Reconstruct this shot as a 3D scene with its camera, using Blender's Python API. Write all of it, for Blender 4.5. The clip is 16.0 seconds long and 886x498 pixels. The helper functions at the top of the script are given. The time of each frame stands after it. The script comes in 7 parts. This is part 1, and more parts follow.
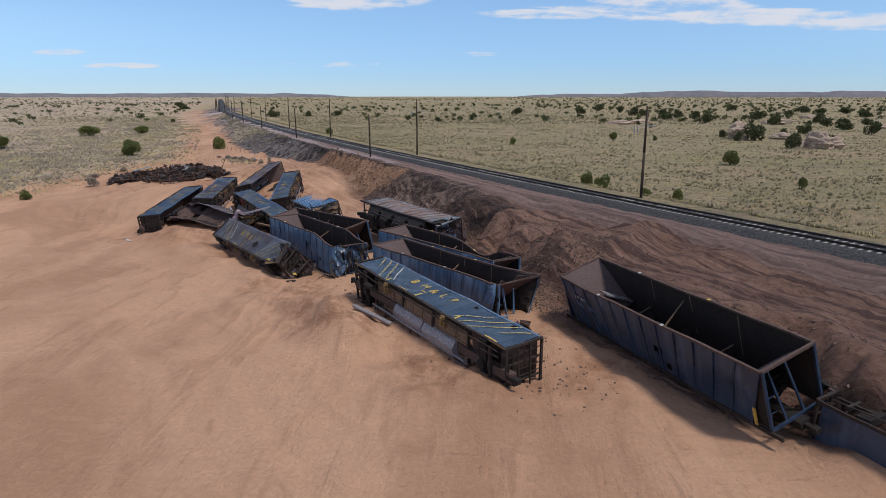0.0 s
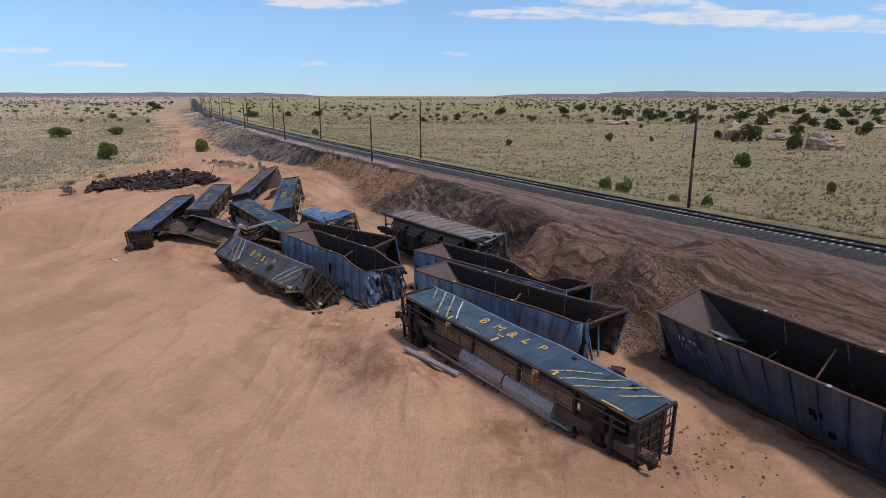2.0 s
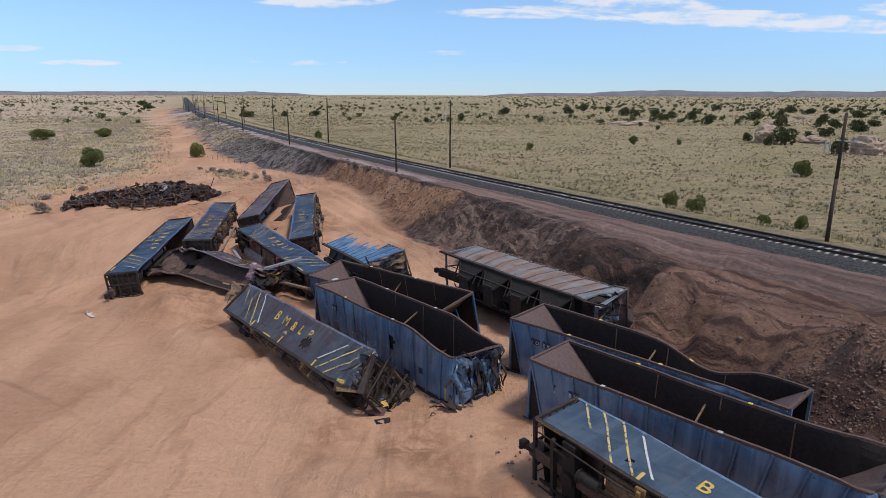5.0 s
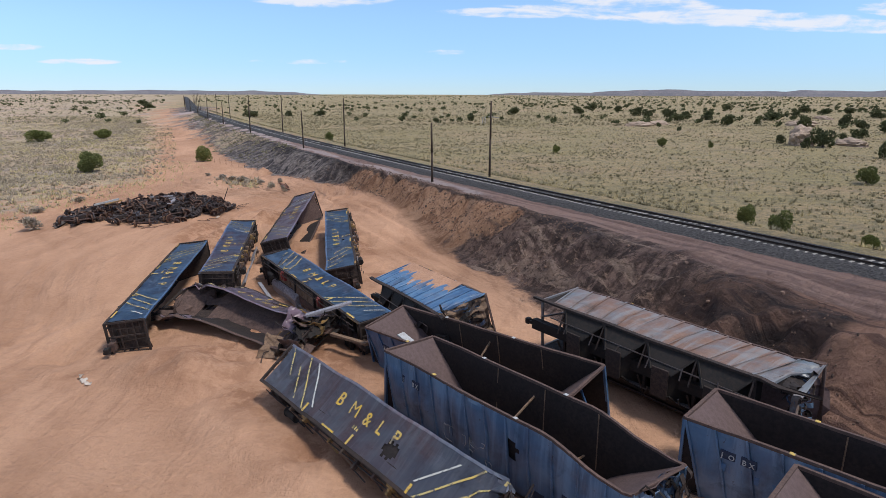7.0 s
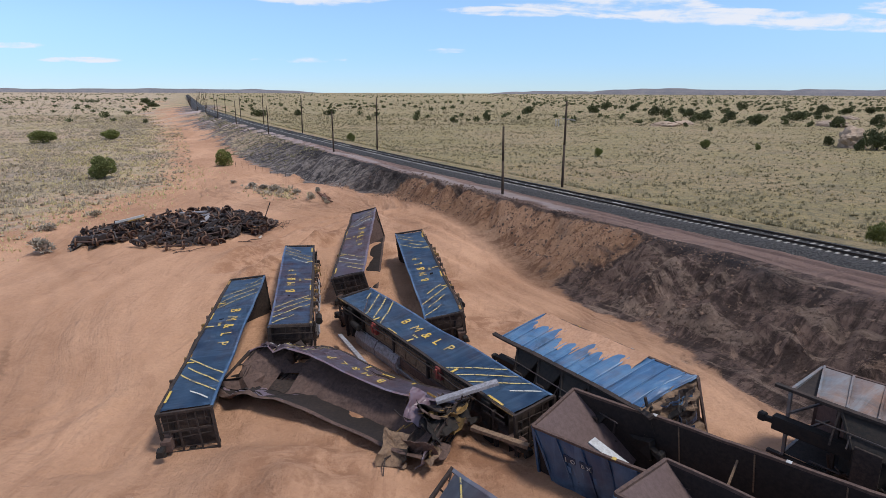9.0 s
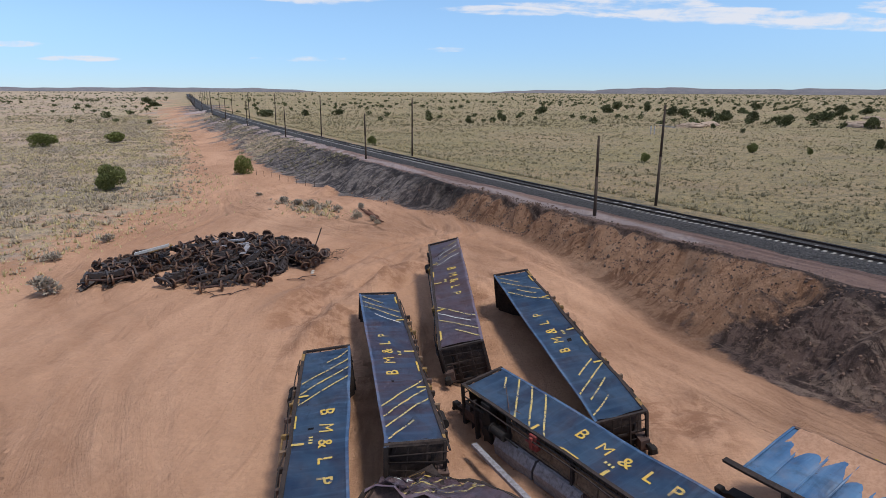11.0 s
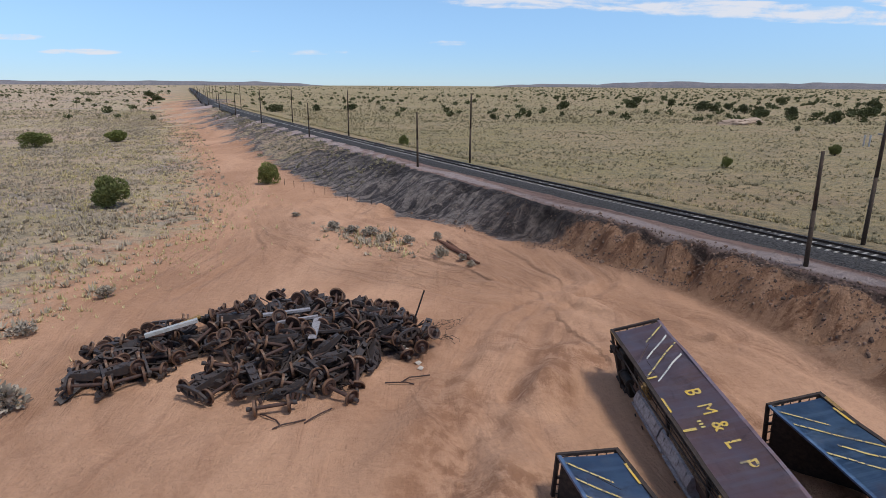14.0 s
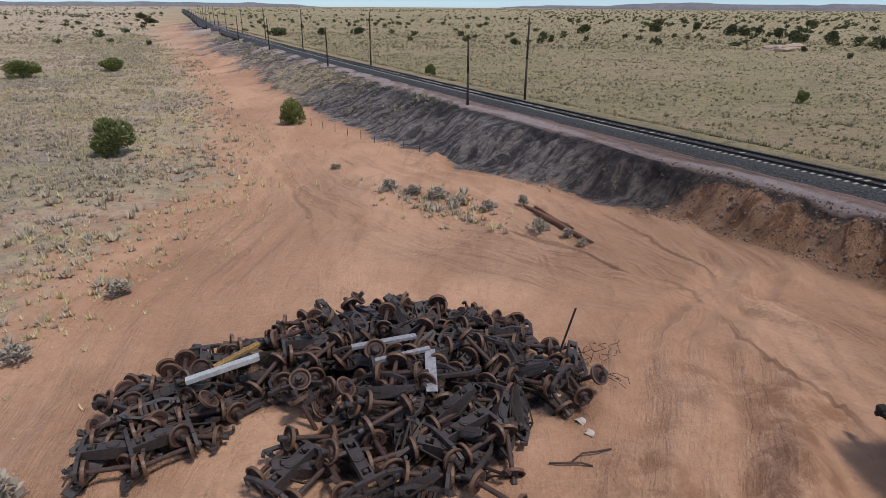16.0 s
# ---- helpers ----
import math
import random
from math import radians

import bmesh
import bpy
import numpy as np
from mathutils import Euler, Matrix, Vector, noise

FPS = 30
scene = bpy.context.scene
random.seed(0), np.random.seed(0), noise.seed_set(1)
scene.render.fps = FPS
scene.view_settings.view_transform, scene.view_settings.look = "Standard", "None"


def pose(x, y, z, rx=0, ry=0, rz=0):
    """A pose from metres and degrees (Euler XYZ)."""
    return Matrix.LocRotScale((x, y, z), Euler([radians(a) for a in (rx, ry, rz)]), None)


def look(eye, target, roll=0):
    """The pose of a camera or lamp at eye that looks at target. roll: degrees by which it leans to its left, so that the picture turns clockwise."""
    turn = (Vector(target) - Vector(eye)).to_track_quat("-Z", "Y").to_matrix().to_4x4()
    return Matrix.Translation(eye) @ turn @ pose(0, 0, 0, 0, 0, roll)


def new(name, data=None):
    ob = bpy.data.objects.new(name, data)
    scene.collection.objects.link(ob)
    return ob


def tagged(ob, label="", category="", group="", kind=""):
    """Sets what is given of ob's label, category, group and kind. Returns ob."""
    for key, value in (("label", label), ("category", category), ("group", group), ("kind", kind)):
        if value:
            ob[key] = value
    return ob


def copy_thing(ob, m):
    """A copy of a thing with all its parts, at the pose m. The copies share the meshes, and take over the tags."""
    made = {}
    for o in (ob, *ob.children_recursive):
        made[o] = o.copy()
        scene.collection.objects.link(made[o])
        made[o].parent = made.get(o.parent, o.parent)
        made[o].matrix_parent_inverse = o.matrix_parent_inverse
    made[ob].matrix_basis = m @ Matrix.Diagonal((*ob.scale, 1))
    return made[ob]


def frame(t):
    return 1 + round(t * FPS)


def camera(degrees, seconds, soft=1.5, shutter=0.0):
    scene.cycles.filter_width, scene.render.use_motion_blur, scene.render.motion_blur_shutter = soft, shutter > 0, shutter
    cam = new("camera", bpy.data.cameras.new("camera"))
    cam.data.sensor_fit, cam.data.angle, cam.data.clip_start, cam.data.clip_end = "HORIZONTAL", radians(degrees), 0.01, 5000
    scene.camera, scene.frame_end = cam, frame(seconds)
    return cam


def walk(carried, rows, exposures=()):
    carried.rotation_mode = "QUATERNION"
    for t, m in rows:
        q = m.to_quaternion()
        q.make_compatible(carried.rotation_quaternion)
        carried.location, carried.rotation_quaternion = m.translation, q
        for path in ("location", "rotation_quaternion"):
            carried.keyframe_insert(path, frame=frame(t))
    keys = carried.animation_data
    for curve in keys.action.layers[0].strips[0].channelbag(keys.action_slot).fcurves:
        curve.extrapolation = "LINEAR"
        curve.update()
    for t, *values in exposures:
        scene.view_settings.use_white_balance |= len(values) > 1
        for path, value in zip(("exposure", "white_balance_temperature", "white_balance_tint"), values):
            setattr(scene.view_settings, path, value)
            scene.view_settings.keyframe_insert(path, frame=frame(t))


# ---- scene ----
cam = camera(72.2, 16.0, soft=0.7)
PATH = [
    (0, (0.762, -0.724, 15.128), (0.600, 1.537, 14.551), -0.02),
    (0.5, (-0.649, 1.034, 15.033), (-0.811, 3.297, 14.459), -0.00),
    (1, (-2.129, 2.724, 15.072), (-2.267, 4.988, 14.496), 0.01),
    (1.5, (-3.554, 4.357, 15.094), (-3.660, 6.622, 14.516), 0.03),
    (2, (-5.059, 6.262, 15.109), (-5.132, 8.528, 14.531), 0.04),
    (2.5, (-6.275, 8.413, 15.108), (-6.333, 10.680, 14.529), 0.06),
    (3, (-7.472, 10.784, 15.158), (-7.522, 13.050, 14.577), 0.07),
    (3.5, (-8.523, 13.137, 15.183), (-8.571, 15.402, 14.601), 0.08),
    (4, (-9.678, 15.619, 15.211), (-9.726, 17.886, 14.629), 0.10),
    (6.5, (-15.843, 27.886, 15.441), (-15.887, 30.151, 14.860), 0.16),
    (7, (-17.644, 30.673, 15.385), (-17.689, 32.939, 14.801), 0.17),
    (7.5, (-19.465, 33.117, 15.378), (-19.513, 35.382, 14.793), 0.19),
    (8, (-21.613, 35.773, 15.387), (-21.661, 38.038, 14.801), 0.20),
    (8.5, (-23.838, 38.454, 15.412), (-23.882, 40.720, 14.825), 0.21),
    (9, (-26.125, 41.513, 15.377), (-26.171, 43.778, 14.788), 0.22),
    (9.5, (-28.334, 44.309, 15.435), (-28.380, 46.574, 14.846), 0.23),
    (10, (-30.646, 47.136, 15.567), (-30.688, 49.400, 14.976), 0.24),
    (12.5, (-38.704, 62.480, 15.633), (-38.749, 64.743, 15.039), 0.29),
    (13, (-40.536, 65.473, 15.570), (-40.581, 67.735, 14.972), 0.30),
    (13.5, (-42.414, 68.603, 15.598), (-42.459, 70.863, 14.994), 0.31),
    (14, (-44.169, 71.545, 15.578), (-44.218, 73.802, 14.964), 0.32),
    (14.5, (-45.989, 74.403, 15.548), (-46.038, 76.644, 14.877), 0.33),
    (15, (-47.663, 77.130, 15.602), (-47.713, 79.345, 14.848), 0.34),
    (15.5, (-49.392, 80.048, 15.550), (-49.442, 82.235, 14.721), 0.35),
    (16, (-51.003, 82.855, 15.457), (-51.054, 85.026, 14.585), 0.36),
]
walk(cam, [(t, look(eye, target, roll)) for t, eye, target, roll in PATH],
     exposures=((0, -.13), (2, -.09), (4, -.03), (7, .13), (9.5, .10), (12.5, -.06), (16, .0)))

# ---------------------------------------------------------------- light
SUN_DIR = Vector((0.40, -0.22, 0.89)).normalized()
world = bpy.data.worlds.new("sky")
scene.world = world
world.use_nodes = True
wn, wl = world.node_tree.nodes, world.node_tree.links
wn.clear()
w_out = wn.new("ShaderNodeOutputWorld")
w_bg = wn.new("ShaderNodeBackground")
w_sky = wn.new("ShaderNodeTexSky")
w_sky.sky_type = "NISHITA"
w_sky.sun_disc = False
w_sky.sun_elevation = math.asin(SUN_DIR.z)
w_sky.sun_rotation = math.atan2(SUN_DIR.x, SUN_DIR.y)
w_sky.altitude = 1600
w_sky.air_density, w_sky.dust_density, w_sky.ozone_density = 1.0, 0.1, 2.0
w_bg.inputs["Strength"].default_value = 0.11


def wmath(op, a, b=None):
    n = wn.new("ShaderNodeMath")
    n.operation = op
    for k, v in enumerate((a, b)):
        if v is None:
            continue
        if isinstance(v, (int, float)):
            n.inputs[k].default_value = v
        else:
            wl.new(v, n.inputs[k])
    return n.outputs[0]


# cirrus: streaky patches low over the horizon, thin haze elsewhere
w_tc = wn.new("ShaderNodeTexCoord")
w_sep = wn.new("ShaderNodeSeparateXYZ")
wl.new(w_tc.outputs["Generated"], w_sep.inputs[0])
w_ahead = wmath("MAXIMUM", w_sep.outputs[1], 0.08)
w_u, w_v = wmath("DIVIDE", w_sep.outputs[0], w_ahead), wmath("DIVIDE", w_sep.outputs[2], w_ahead)
w_comb = wn.new("ShaderNodeCombineXYZ")
wl.new(w_u, w_comb.inputs[0])
wl.new(w_v, w_comb.inputs[1])


def wnoise(scale, loc, size, detail, dist):
    mp = wn.new("ShaderNodeMapping")
    mp.inputs["Location"].default_value = loc
    mp.inputs["Scale"].default_value = scale
    wl.new(w_comb.outputs[0], mp.inputs[0])
    nz = wn.new("ShaderNodeTexNoise")
    nz.inputs["Scale"].default_value = size
    nz.inputs["Detail"].default_value = detail
    nz.inputs["Roughness"].default_value = 0.6
    nz.inputs["Distortion"].default_value = dist
    wl.new(mp.outputs[0], nz.inputs["Vector"])
    return nz.outputs["Fac"]


def wramp(fac, lo, hi):
    r = wn.new("ShaderNodeMapRange")
    r.interpolation_type = "SMOOTHSTEP"
    r.inputs["From Min"].default_value, r.inputs["From Max"].default_value = lo, hi
    wl.new(fac, r.inputs["Value"])
    return r.outputs[0]


def wpatch(u, v, ru, rv, tilt=0.0):
    """1 at the middle of a slanted ellipse of the sky, 0 outside."""
    du = wmath("DIVIDE", wmath("SUBTRACT", w_u, u), ru)
    dv = wmath("DIVIDE", wmath("SUBTRACT", wmath("SUBTRACT", w_v, wmath("MULTIPLY", wmath("SUBTRACT", w_u, u), tilt)), v), rv)
    d = wmath("ADD", wmath("MULTIPLY", du, du), wmath("MULTIPLY", dv, dv))
    return wramp(wmath("SUBTRACT", 1.0, d), 0.0, 0.75)


w_str = wnoise((2.2, 17, 1), (3.1, 1.4, 0), 2.6, 9, 0.7)
w_puff = wnoise((6, 16, 1), (0.4, 7, 0), 3.4, 8, 0.4)
w_mask = wpatch(-0.21, 0.150, 0.15, 0.026)
for args in ((0.16, 0.151, 0.20, 0.013, -0.01), (0.42, 0.112, 0.40, 0.016, -0.04), (0.28, 0.134, 0.19, 0.014, -0.07), (0.68, 0.126, 0.08, 0.016, 0.0), (0.55, 0.153, 0.17, 0.012, 0.01), (0.64, 0.099, 0.28, 0.012, -0.02), (0.08, 0.119, 0.12, 0.009, -0.02)):
    w_mask = wmath("MAXIMUM", w_mask, wpatch(*args))
for args in ((-0.02, 0.061, 0.06, 0.005, 0.0), (-0.70, 0.068, 0.06, 0.006, 0.0), (-0.60, 0.046, 0.08, 0.006, 0.0), (-0.25, 0.047, 0.10, 0.006, 0.0)):
    w_mask = wmath("MAXIMUM", w_mask, wmath("MULTIPLY", wpatch(*args), 0.75))
w_high = wramp(w_v, 0.2, 0.5)
w_mask = wmath("MAXIMUM", w_mask, wmath("MULTIPLY", w_high, 0.65))
w_sum = wramp(wmath("ADD", wmath("MULTIPLY", w_str, 0.6), wmath("MULTIPLY", w_puff, 0.4)), 0.30, 0.68)
w_cloud = wramp(wmath("ADD", w_sum, wmath("MULTIPLY", w_mask, 0.55)), 0.62, 1.32)
w_cloud = wmath("MULTIPLY", wmath("MULTIPLY", w_cloud, wramp(w_mask, 0.02, 0.35)), 0.92)
w_tint = wn.new("ShaderNodeMixRGB")
w_tint.blend_type = "MULTIPLY"
w_tint.inputs["Fac"].default_value = 1.0
wl.new(w_sky.outputs["Color"], w_tint.inputs["Color1"])
w_grad = wn.new("ShaderNodeMixRGB")
wl.new(wramp(w_v, 0.0, 0.16), w_grad.inputs["Fac"])
w_grad.inputs["Color1"].default_value = (0.60, 0.81, 1.21, 1)
w_grad.inputs["Color2"].default_value = (1.05, 1.20, 1.36, 1)
wl.new(w_grad.outputs[0], w_tint.inputs["Color2"])
w_mix = wn.new("ShaderNodeMixRGB")
wl.new(w_cloud, w_mix.inputs["Fac"])
wl.new(w_tint.outputs["Color"], w_mix.inputs["Color1"])
w_mix.inputs["Color2"].default_value = (7.0, 7.2, 7.9, 1)
wl.new(w_mix.outputs[0], w_bg.inputs["Color"])
wl.new(w_bg.outputs[0], w_out.inputs[0])

sun = new("sun", bpy.data.lights.new("sun", "SUN"))
sun.data.energy = 2.9
sun.data.angle = radians(11.0)
sun.data.color = (1.0, 0.95, 0.88)
sun.matrix_world = look((0, 0, 60), Vector((0, 0, 60)) - SUN_DIR)
scene.view_settings.exposure = 0.0


# ---------------------------------------------------------------- materials
class Nodes:
    """A small builder of node materials."""

    def __init__(self, name, rough=0.8, metal=0.0, spec=0.3):
        self.m = bpy.data.materials.new(name)
        self.m.use_nodes = True
        self.n, self.l = self.m.node_tree.nodes, self.m.node_tree.links
        self.b = self.n["Principled BSDF"]
        self.b.inputs["Roughness"].default_value = rough
        self.b.inputs["Metallic"].default_value = metal
        self.b.inputs["Specular IOR Level"].default_value = spec
        self.tc = self.n.new("ShaderNodeTexCoord").outputs["Object"]

    def put(self, sock, v):
        if isinstance(v, (int, float)):
            sock.default_value = v
        elif isinstance(v, (tuple, list)):
            sock.default_value = (*v, 1) if len(v) == 3 and sock.type == "RGBA" else v
        else:
            self.l.new(v, sock)

    def world_pos(self):
        return self.n.new("ShaderNodeNewGeometry").outputs["Position"]

    def coords(self, scale=(1, 1, 1), rot=(0, 0, 0), src=None):
        mp = self.n.new("ShaderNodeMapping")
        mp.inputs["Scale"].default_value = scale
        mp.inputs["Rotation"].default_value = [radians(a) for a in rot]
        self.l.new(src or self.tc, mp.inputs[0])
        return mp.outputs[0]

    def noise(self, scale, detail=4, rough=0.55, vec=None, dist=0.0):
        n = self.n.new("ShaderNodeTexNoise")
        n.inputs["Scale"].default_value, n.inputs["Detail"].default_value = scale, detail
        n.inputs["Roughness"].default_value, n.inputs["Distortion"].default_value = rough, dist
        self.l.new(vec or self.tc, n.inputs["Vector"])
        return n.outputs["Fac"]

    def voronoi(self, scale, vec=None, feature="F1"):
        n = self.n.new("ShaderNodeTexVoronoi")
        n.feature = feature
        n.inputs["Scale"].default_value = scale
        self.l.new(vec or self.tc, n.inputs["Vector"])
        return n.outputs["Distance"]

    def ramp(self, fac, lo, hi, a=0.0, b=1.0):
        r = self.n.new("ShaderNodeMapRange")
        r.interpolation_type = "SMOOTHSTEP"
        self.put(r.inputs["From Min"], lo)
        self.put(r.inputs["From Max"], hi)
        r.inputs["To Min"].default_value, r.inputs["To Max"].default_value = a, b
        self.put(r.inputs["Value"], fac)
        return r.outputs[0]

    def math(self, op, a, b=0.0):
        n = self.n.new("ShaderNodeMath")
        n.operation = op
        self.put(n.inputs[0], a)
        self.put(n.inputs[1], b)
        return n.outputs[0]

    def mix(self, fac, a, b):
        n = self.n.new("ShaderNodeMixRGB")
        self.put(n.inputs["Fac"], fac)
        self.put(n.inputs["Color1"], a)
        self.put(n.inputs["Color2"], b)
        return n.outputs[0]

    def attr(self, name):
        n = self.n.new("ShaderNodeAttribute")
        n.attribute_name = name
        return n.outputs["Color"], n.outputs["Fac"]

    def rand(self):
        return self.n.new("ShaderNodeObjectInfo").outputs["Random"]

    def island(self):
        return self.n.new("ShaderNodeNewGeometry").outputs["Random Per Island"]

    def done(self, colour, bump=None, strength=0.3, dist=0.05, rough=None, metal=None):
        self.put(self.b.inputs["Base Color"], colour)
        if rough is not None:
            self.put(self.b.inputs["Roughness"], rough)
        if metal is not None:
            self.put(self.b.inputs["Metallic"], metal)
        if bump is not None:
            n = self.n.new("ShaderNodeBump")
            n.inputs["Strength"].default_value, n.inputs["Distance"].default_value = strength, dist
            self.l.new(bump, n.inputs["Height"])
            self.l.new(n.outputs[0], self.b.inputs["Normal"])
        return self.m


def painted_steel(name, paint, faded, rust, rust_at=0.56, dusty=0.14):
    """Weathered paint: sun-faded patches, purple rust bloom, chips and runs; reflections painted in."""
    k = Nodes(name, 0.4, 0.0, 0.5)
    fade = k.ramp(k.noise(0.45, 5, 0.6, dist=0.4), 0.35, 0.7)
    base = k.mix(fade, paint, faded)
    bloom = k.noise(0.30, 6, 0.62, dist=0.8)
    streaks = k.noise(1.0, 5, 0.6, k.coords((1.1, 1.1, 0.16)))
    rusty = k.ramp(k.math("ADD", k.math("MULTIPLY", bloom, 0.72), k.math("MULTIPLY", streaks, 0.28)), rust_at - 0.09, rust_at + 0.16)
    fine = k.noise(7.0, 5, 0.7)
    rustc = k.mix(k.ramp(fine, 0.3, 0.7), rust, tuple(c * 0.7 for c in rust))
    col = k.mix(k.math("MULTIPLY", rusty, 0.9), base, rustc)
    runs = k.ramp(k.noise(1.0, 6, 0.7, k.coords((5.0, 5.0, 0.35))), 0.56, 0.74, 0, 0.35)
    col = k.mix(runs, col, tuple(c * 0.45 for c in paint))
    # pale patches painted like cloud reflections on the sheet
    pale = k.ramp(k.noise(1.0, 6, 0.7, k.coords((3.0, 3.0, 0.5), (0, 20, 0))), 0.57, 0.74, 0, 0.5)
    col = k.mix(pale, col, tuple(1.25 * c + 0.03 for c in faded))
    # upright light streaks painted as highlights on the panels
    highlight_bands = k.ramp(k.noise(1.0, 4, 0.6, k.coords((2.6, 2.6, 0.10))), 0.50, 0.66, 0, 0.5)
    col = k.mix(highlight_bands, col, tuple(1.05 * c + 0.02 for c in faded))
    sooty = k.ramp(k.noise(0.55, 5, 0.65, dist=0.6), 0.54, 0.68, 0, 0.55)
    col = k.mix(sooty, col, tuple(c * 0.35 for c in paint))
    spots = k.ramp(k.noise(3.6, 6, 0.75), 0.64, 0.69)
    col = k.mix(k.math("MULTIPLY", spots, 0.8), col, tuple(c * 0.45 for c in rust))
    dust = k.ramp(k.noise(0.9, 4, 0.6), 0.5, 0.8, 0.0, dusty)
    col = k.mix(dust, col, (0.30, 0.20, 0.15))
    rough = k.ramp(rusty, 0, 1, 0.36, 0.66)
    return k.done(col, k.math("ADD", k.noise(1.3, 3), k.math("MULTIPLY", fine, 0.15)), 0.35, 0.05, rough)


BLUE = painted_steel("faded blue paint", (0.022, 0.060, 0.132), (0.078, 0.142, 0.235), (0.088, 0.068, 0.100), 0.585)
NAVY = painted_steel("dark navy paint", (0.016, 0.030, 0.062), (0.032, 0.058, 0.105), (0.045, 0.038, 0.048), 0.60)
STEELBLUE = painted_steel("grey blue paint", (0.060, 0.110, 0.180), (0.130, 0.190, 0.265), (0.10, 0.085, 0.110), 0.63)
# blue paint made paler to hold the sky sheen on shaded sides
SHEENBLUE = painted_steel("grey blue paint lightened for sky sheen", (0.065, 0.125, 0.215), (0.150, 0.225, 0.325), (0.085, 0.075, 0.100), 0.57)
GREYPURPLE = painted_steel("grey purple paint", (0.088, 0.102, 0.142), (0.145, 0.158, 0.195), (0.130, 0.085, 0.100), 0.52)
PURPLE = painted_steel("purple rusted paint", (0.145, 0.092, 0.112), (0.120, 0.112, 0.160), (0.165, 0.098, 0.098), 0.54)
BLUEPURPLE = painted_steel("blue paint with purple rust", (0.032, 0.070, 0.150), (0.075, 0.130, 0.225), (0.125, 0.080, 0.105), 0.50)
RUSTBLUE = painted_steel("rusted pale blue paint", (0.120, 0.150, 0.175), (0.185, 0.205, 0.222), (0.200, 0.100, 0.062), 0.46, 0.3)
SANDBLUE = painted_steel("bright blue paint", (0.035, 0.100, 0.215), (0.085, 0.18, 0.31), (0.10, 0.075, 0.08), 0.62, 0.3)


def bare(name, a, b, c, rough=0.8, size=1.0, bumpy=0.35, metal=0.0):
    k = Nodes(name, rough, metal, 0.3)
    big = k.ramp(k.noise(0.7 * size, 5, 0.6), 0.3, 0.7)
    fine = k.ramp(k.noise(6.0 * size, 6, 0.7), 0.35, 0.68)
    col = k.mix(fine, k.mix(big, a, b), c)
    return k.done(col, k.math("ADD", k.noise(9 * size, 5, 0.7), k.noise(1.5 * size, 3)), bumpy, 0.03)


# near-black colour carries the shade inside the open cars
LINER = bare("inner wall darkened for shade", (0.024, 0.018, 0.017), (0.036, 0.026, 0.023), (0.016, 0.013, 0.013))
RUST_DARK = bare("dark rusted steel", (0.035, 0.025, 0.022), (0.06, 0.04, 0.033), (0.022, 0.017, 0.016))
RUST_IN = bare("brown rusted inner sheet", (0.095, 0.06, 0.05), (0.13, 0.082, 0.068), (0.065, 0.042, 0.037))
# black steel, set deeper to carry the shadow under the hopper cars
RUST_BLACK = bare("near-black steel", (0.0095, 0.009, 0.0095), (0.018, 0.016, 0.0155), (0.026, 0.019, 0.016))
RUST_TAN = bare("dusty brown sheet", (0.19, 0.122, 0.078), (0.235, 0.155, 0.102), (0.105, 0.068, 0.048))
PURPLE_IN = bare("purple-brown slope sheet", (0.105, 0.070, 0.068), (0.130, 0.090, 0.086), (0.086, 0.058, 0.055))
RUST_WHEEL = bare("rust brown wheel steel", (0.056, 0.031, 0.026), (0.030, 0.021, 0.021), (0.080, 0.042, 0.032), 0.6)
TREAD = bare("golden rusted tread", (0.125, 0.068, 0.044), (0.06, 0.036, 0.03), (0.15, 0.08, 0.046), 0.45)
BOGIE = bare("oily black cast steel", (0.030, 0.028, 0.031), (0.050, 0.045, 0.048), (0.066, 0.046, 0.039), 0.5)
GREY_DOOR = bare("dull galvanised sheet", (0.30, 0.29, 0.315), (0.38, 0.37, 0.395), (0.21, 0.19, 0.20), 0.55, 1.0, 0.2, 0.3)
PALE_STEEL = bare("pale galvanised steel", (0.42, 0.43, 0.43), (0.52, 0.53, 0.53), (0.34, 0.33, 0.32), 0.5, 1.0, 0.15, 0.2)


def worn_paint(name, a, b, under, thin=0.56):
    """Marking paint that has flaked off in places down to the coat below."""
    k = Nodes(name, 0.6, 0, 0.3)
    col = k.mix(k.ramp(k.noise(1.7, 5, 0.6), 0.35, 0.65), a, b)
    flake = k.ramp(k.noise(5.5, 6, 0.72, dist=0.4), thin, thin + 0.06)
    gone = k.ramp(k.noise(0.9, 4, 0.6), 0.52, 0.70, 0, 0.75)
    return k.done(k.mix(k.math("MAXIMUM", flake, gone), col, under))


YELLOW = worn_paint("faded yellow paint", (0.55, 0.36, 0.06), (0.47, 0.34, 0.11), (0.075, 0.085, 0.115))
STRIPE = worn_paint("worn stripe paint", (0.50, 0.37, 0.11), (0.44, 0.36, 0.16), (0.070, 0.085, 0.120), 0.53)
WHITEPAINT = worn_paint("chalky white paint", (0.50, 0.50, 0.47), (0.42, 0.42, 0.40), (0.13, 0.15, 0.18))
OCHRE = bare("ochre painted steel", (0.35, 0.20, 0.05), (0.25, 0.15, 0.055), (0.12, 0.08, 0.045), 0.65, 1.6)
RED = bare("faded red paint", (0.28, 0.035, 0.03), (0.22, 0.05, 0.045), (0.15, 0.05, 0.04), 0.6)
POLE_WOOD = bare("creosoted wood", (0.06, 0.042, 0.032), (0.085, 0.06, 0.045), (0.04, 0.03, 0.024), 0.9)
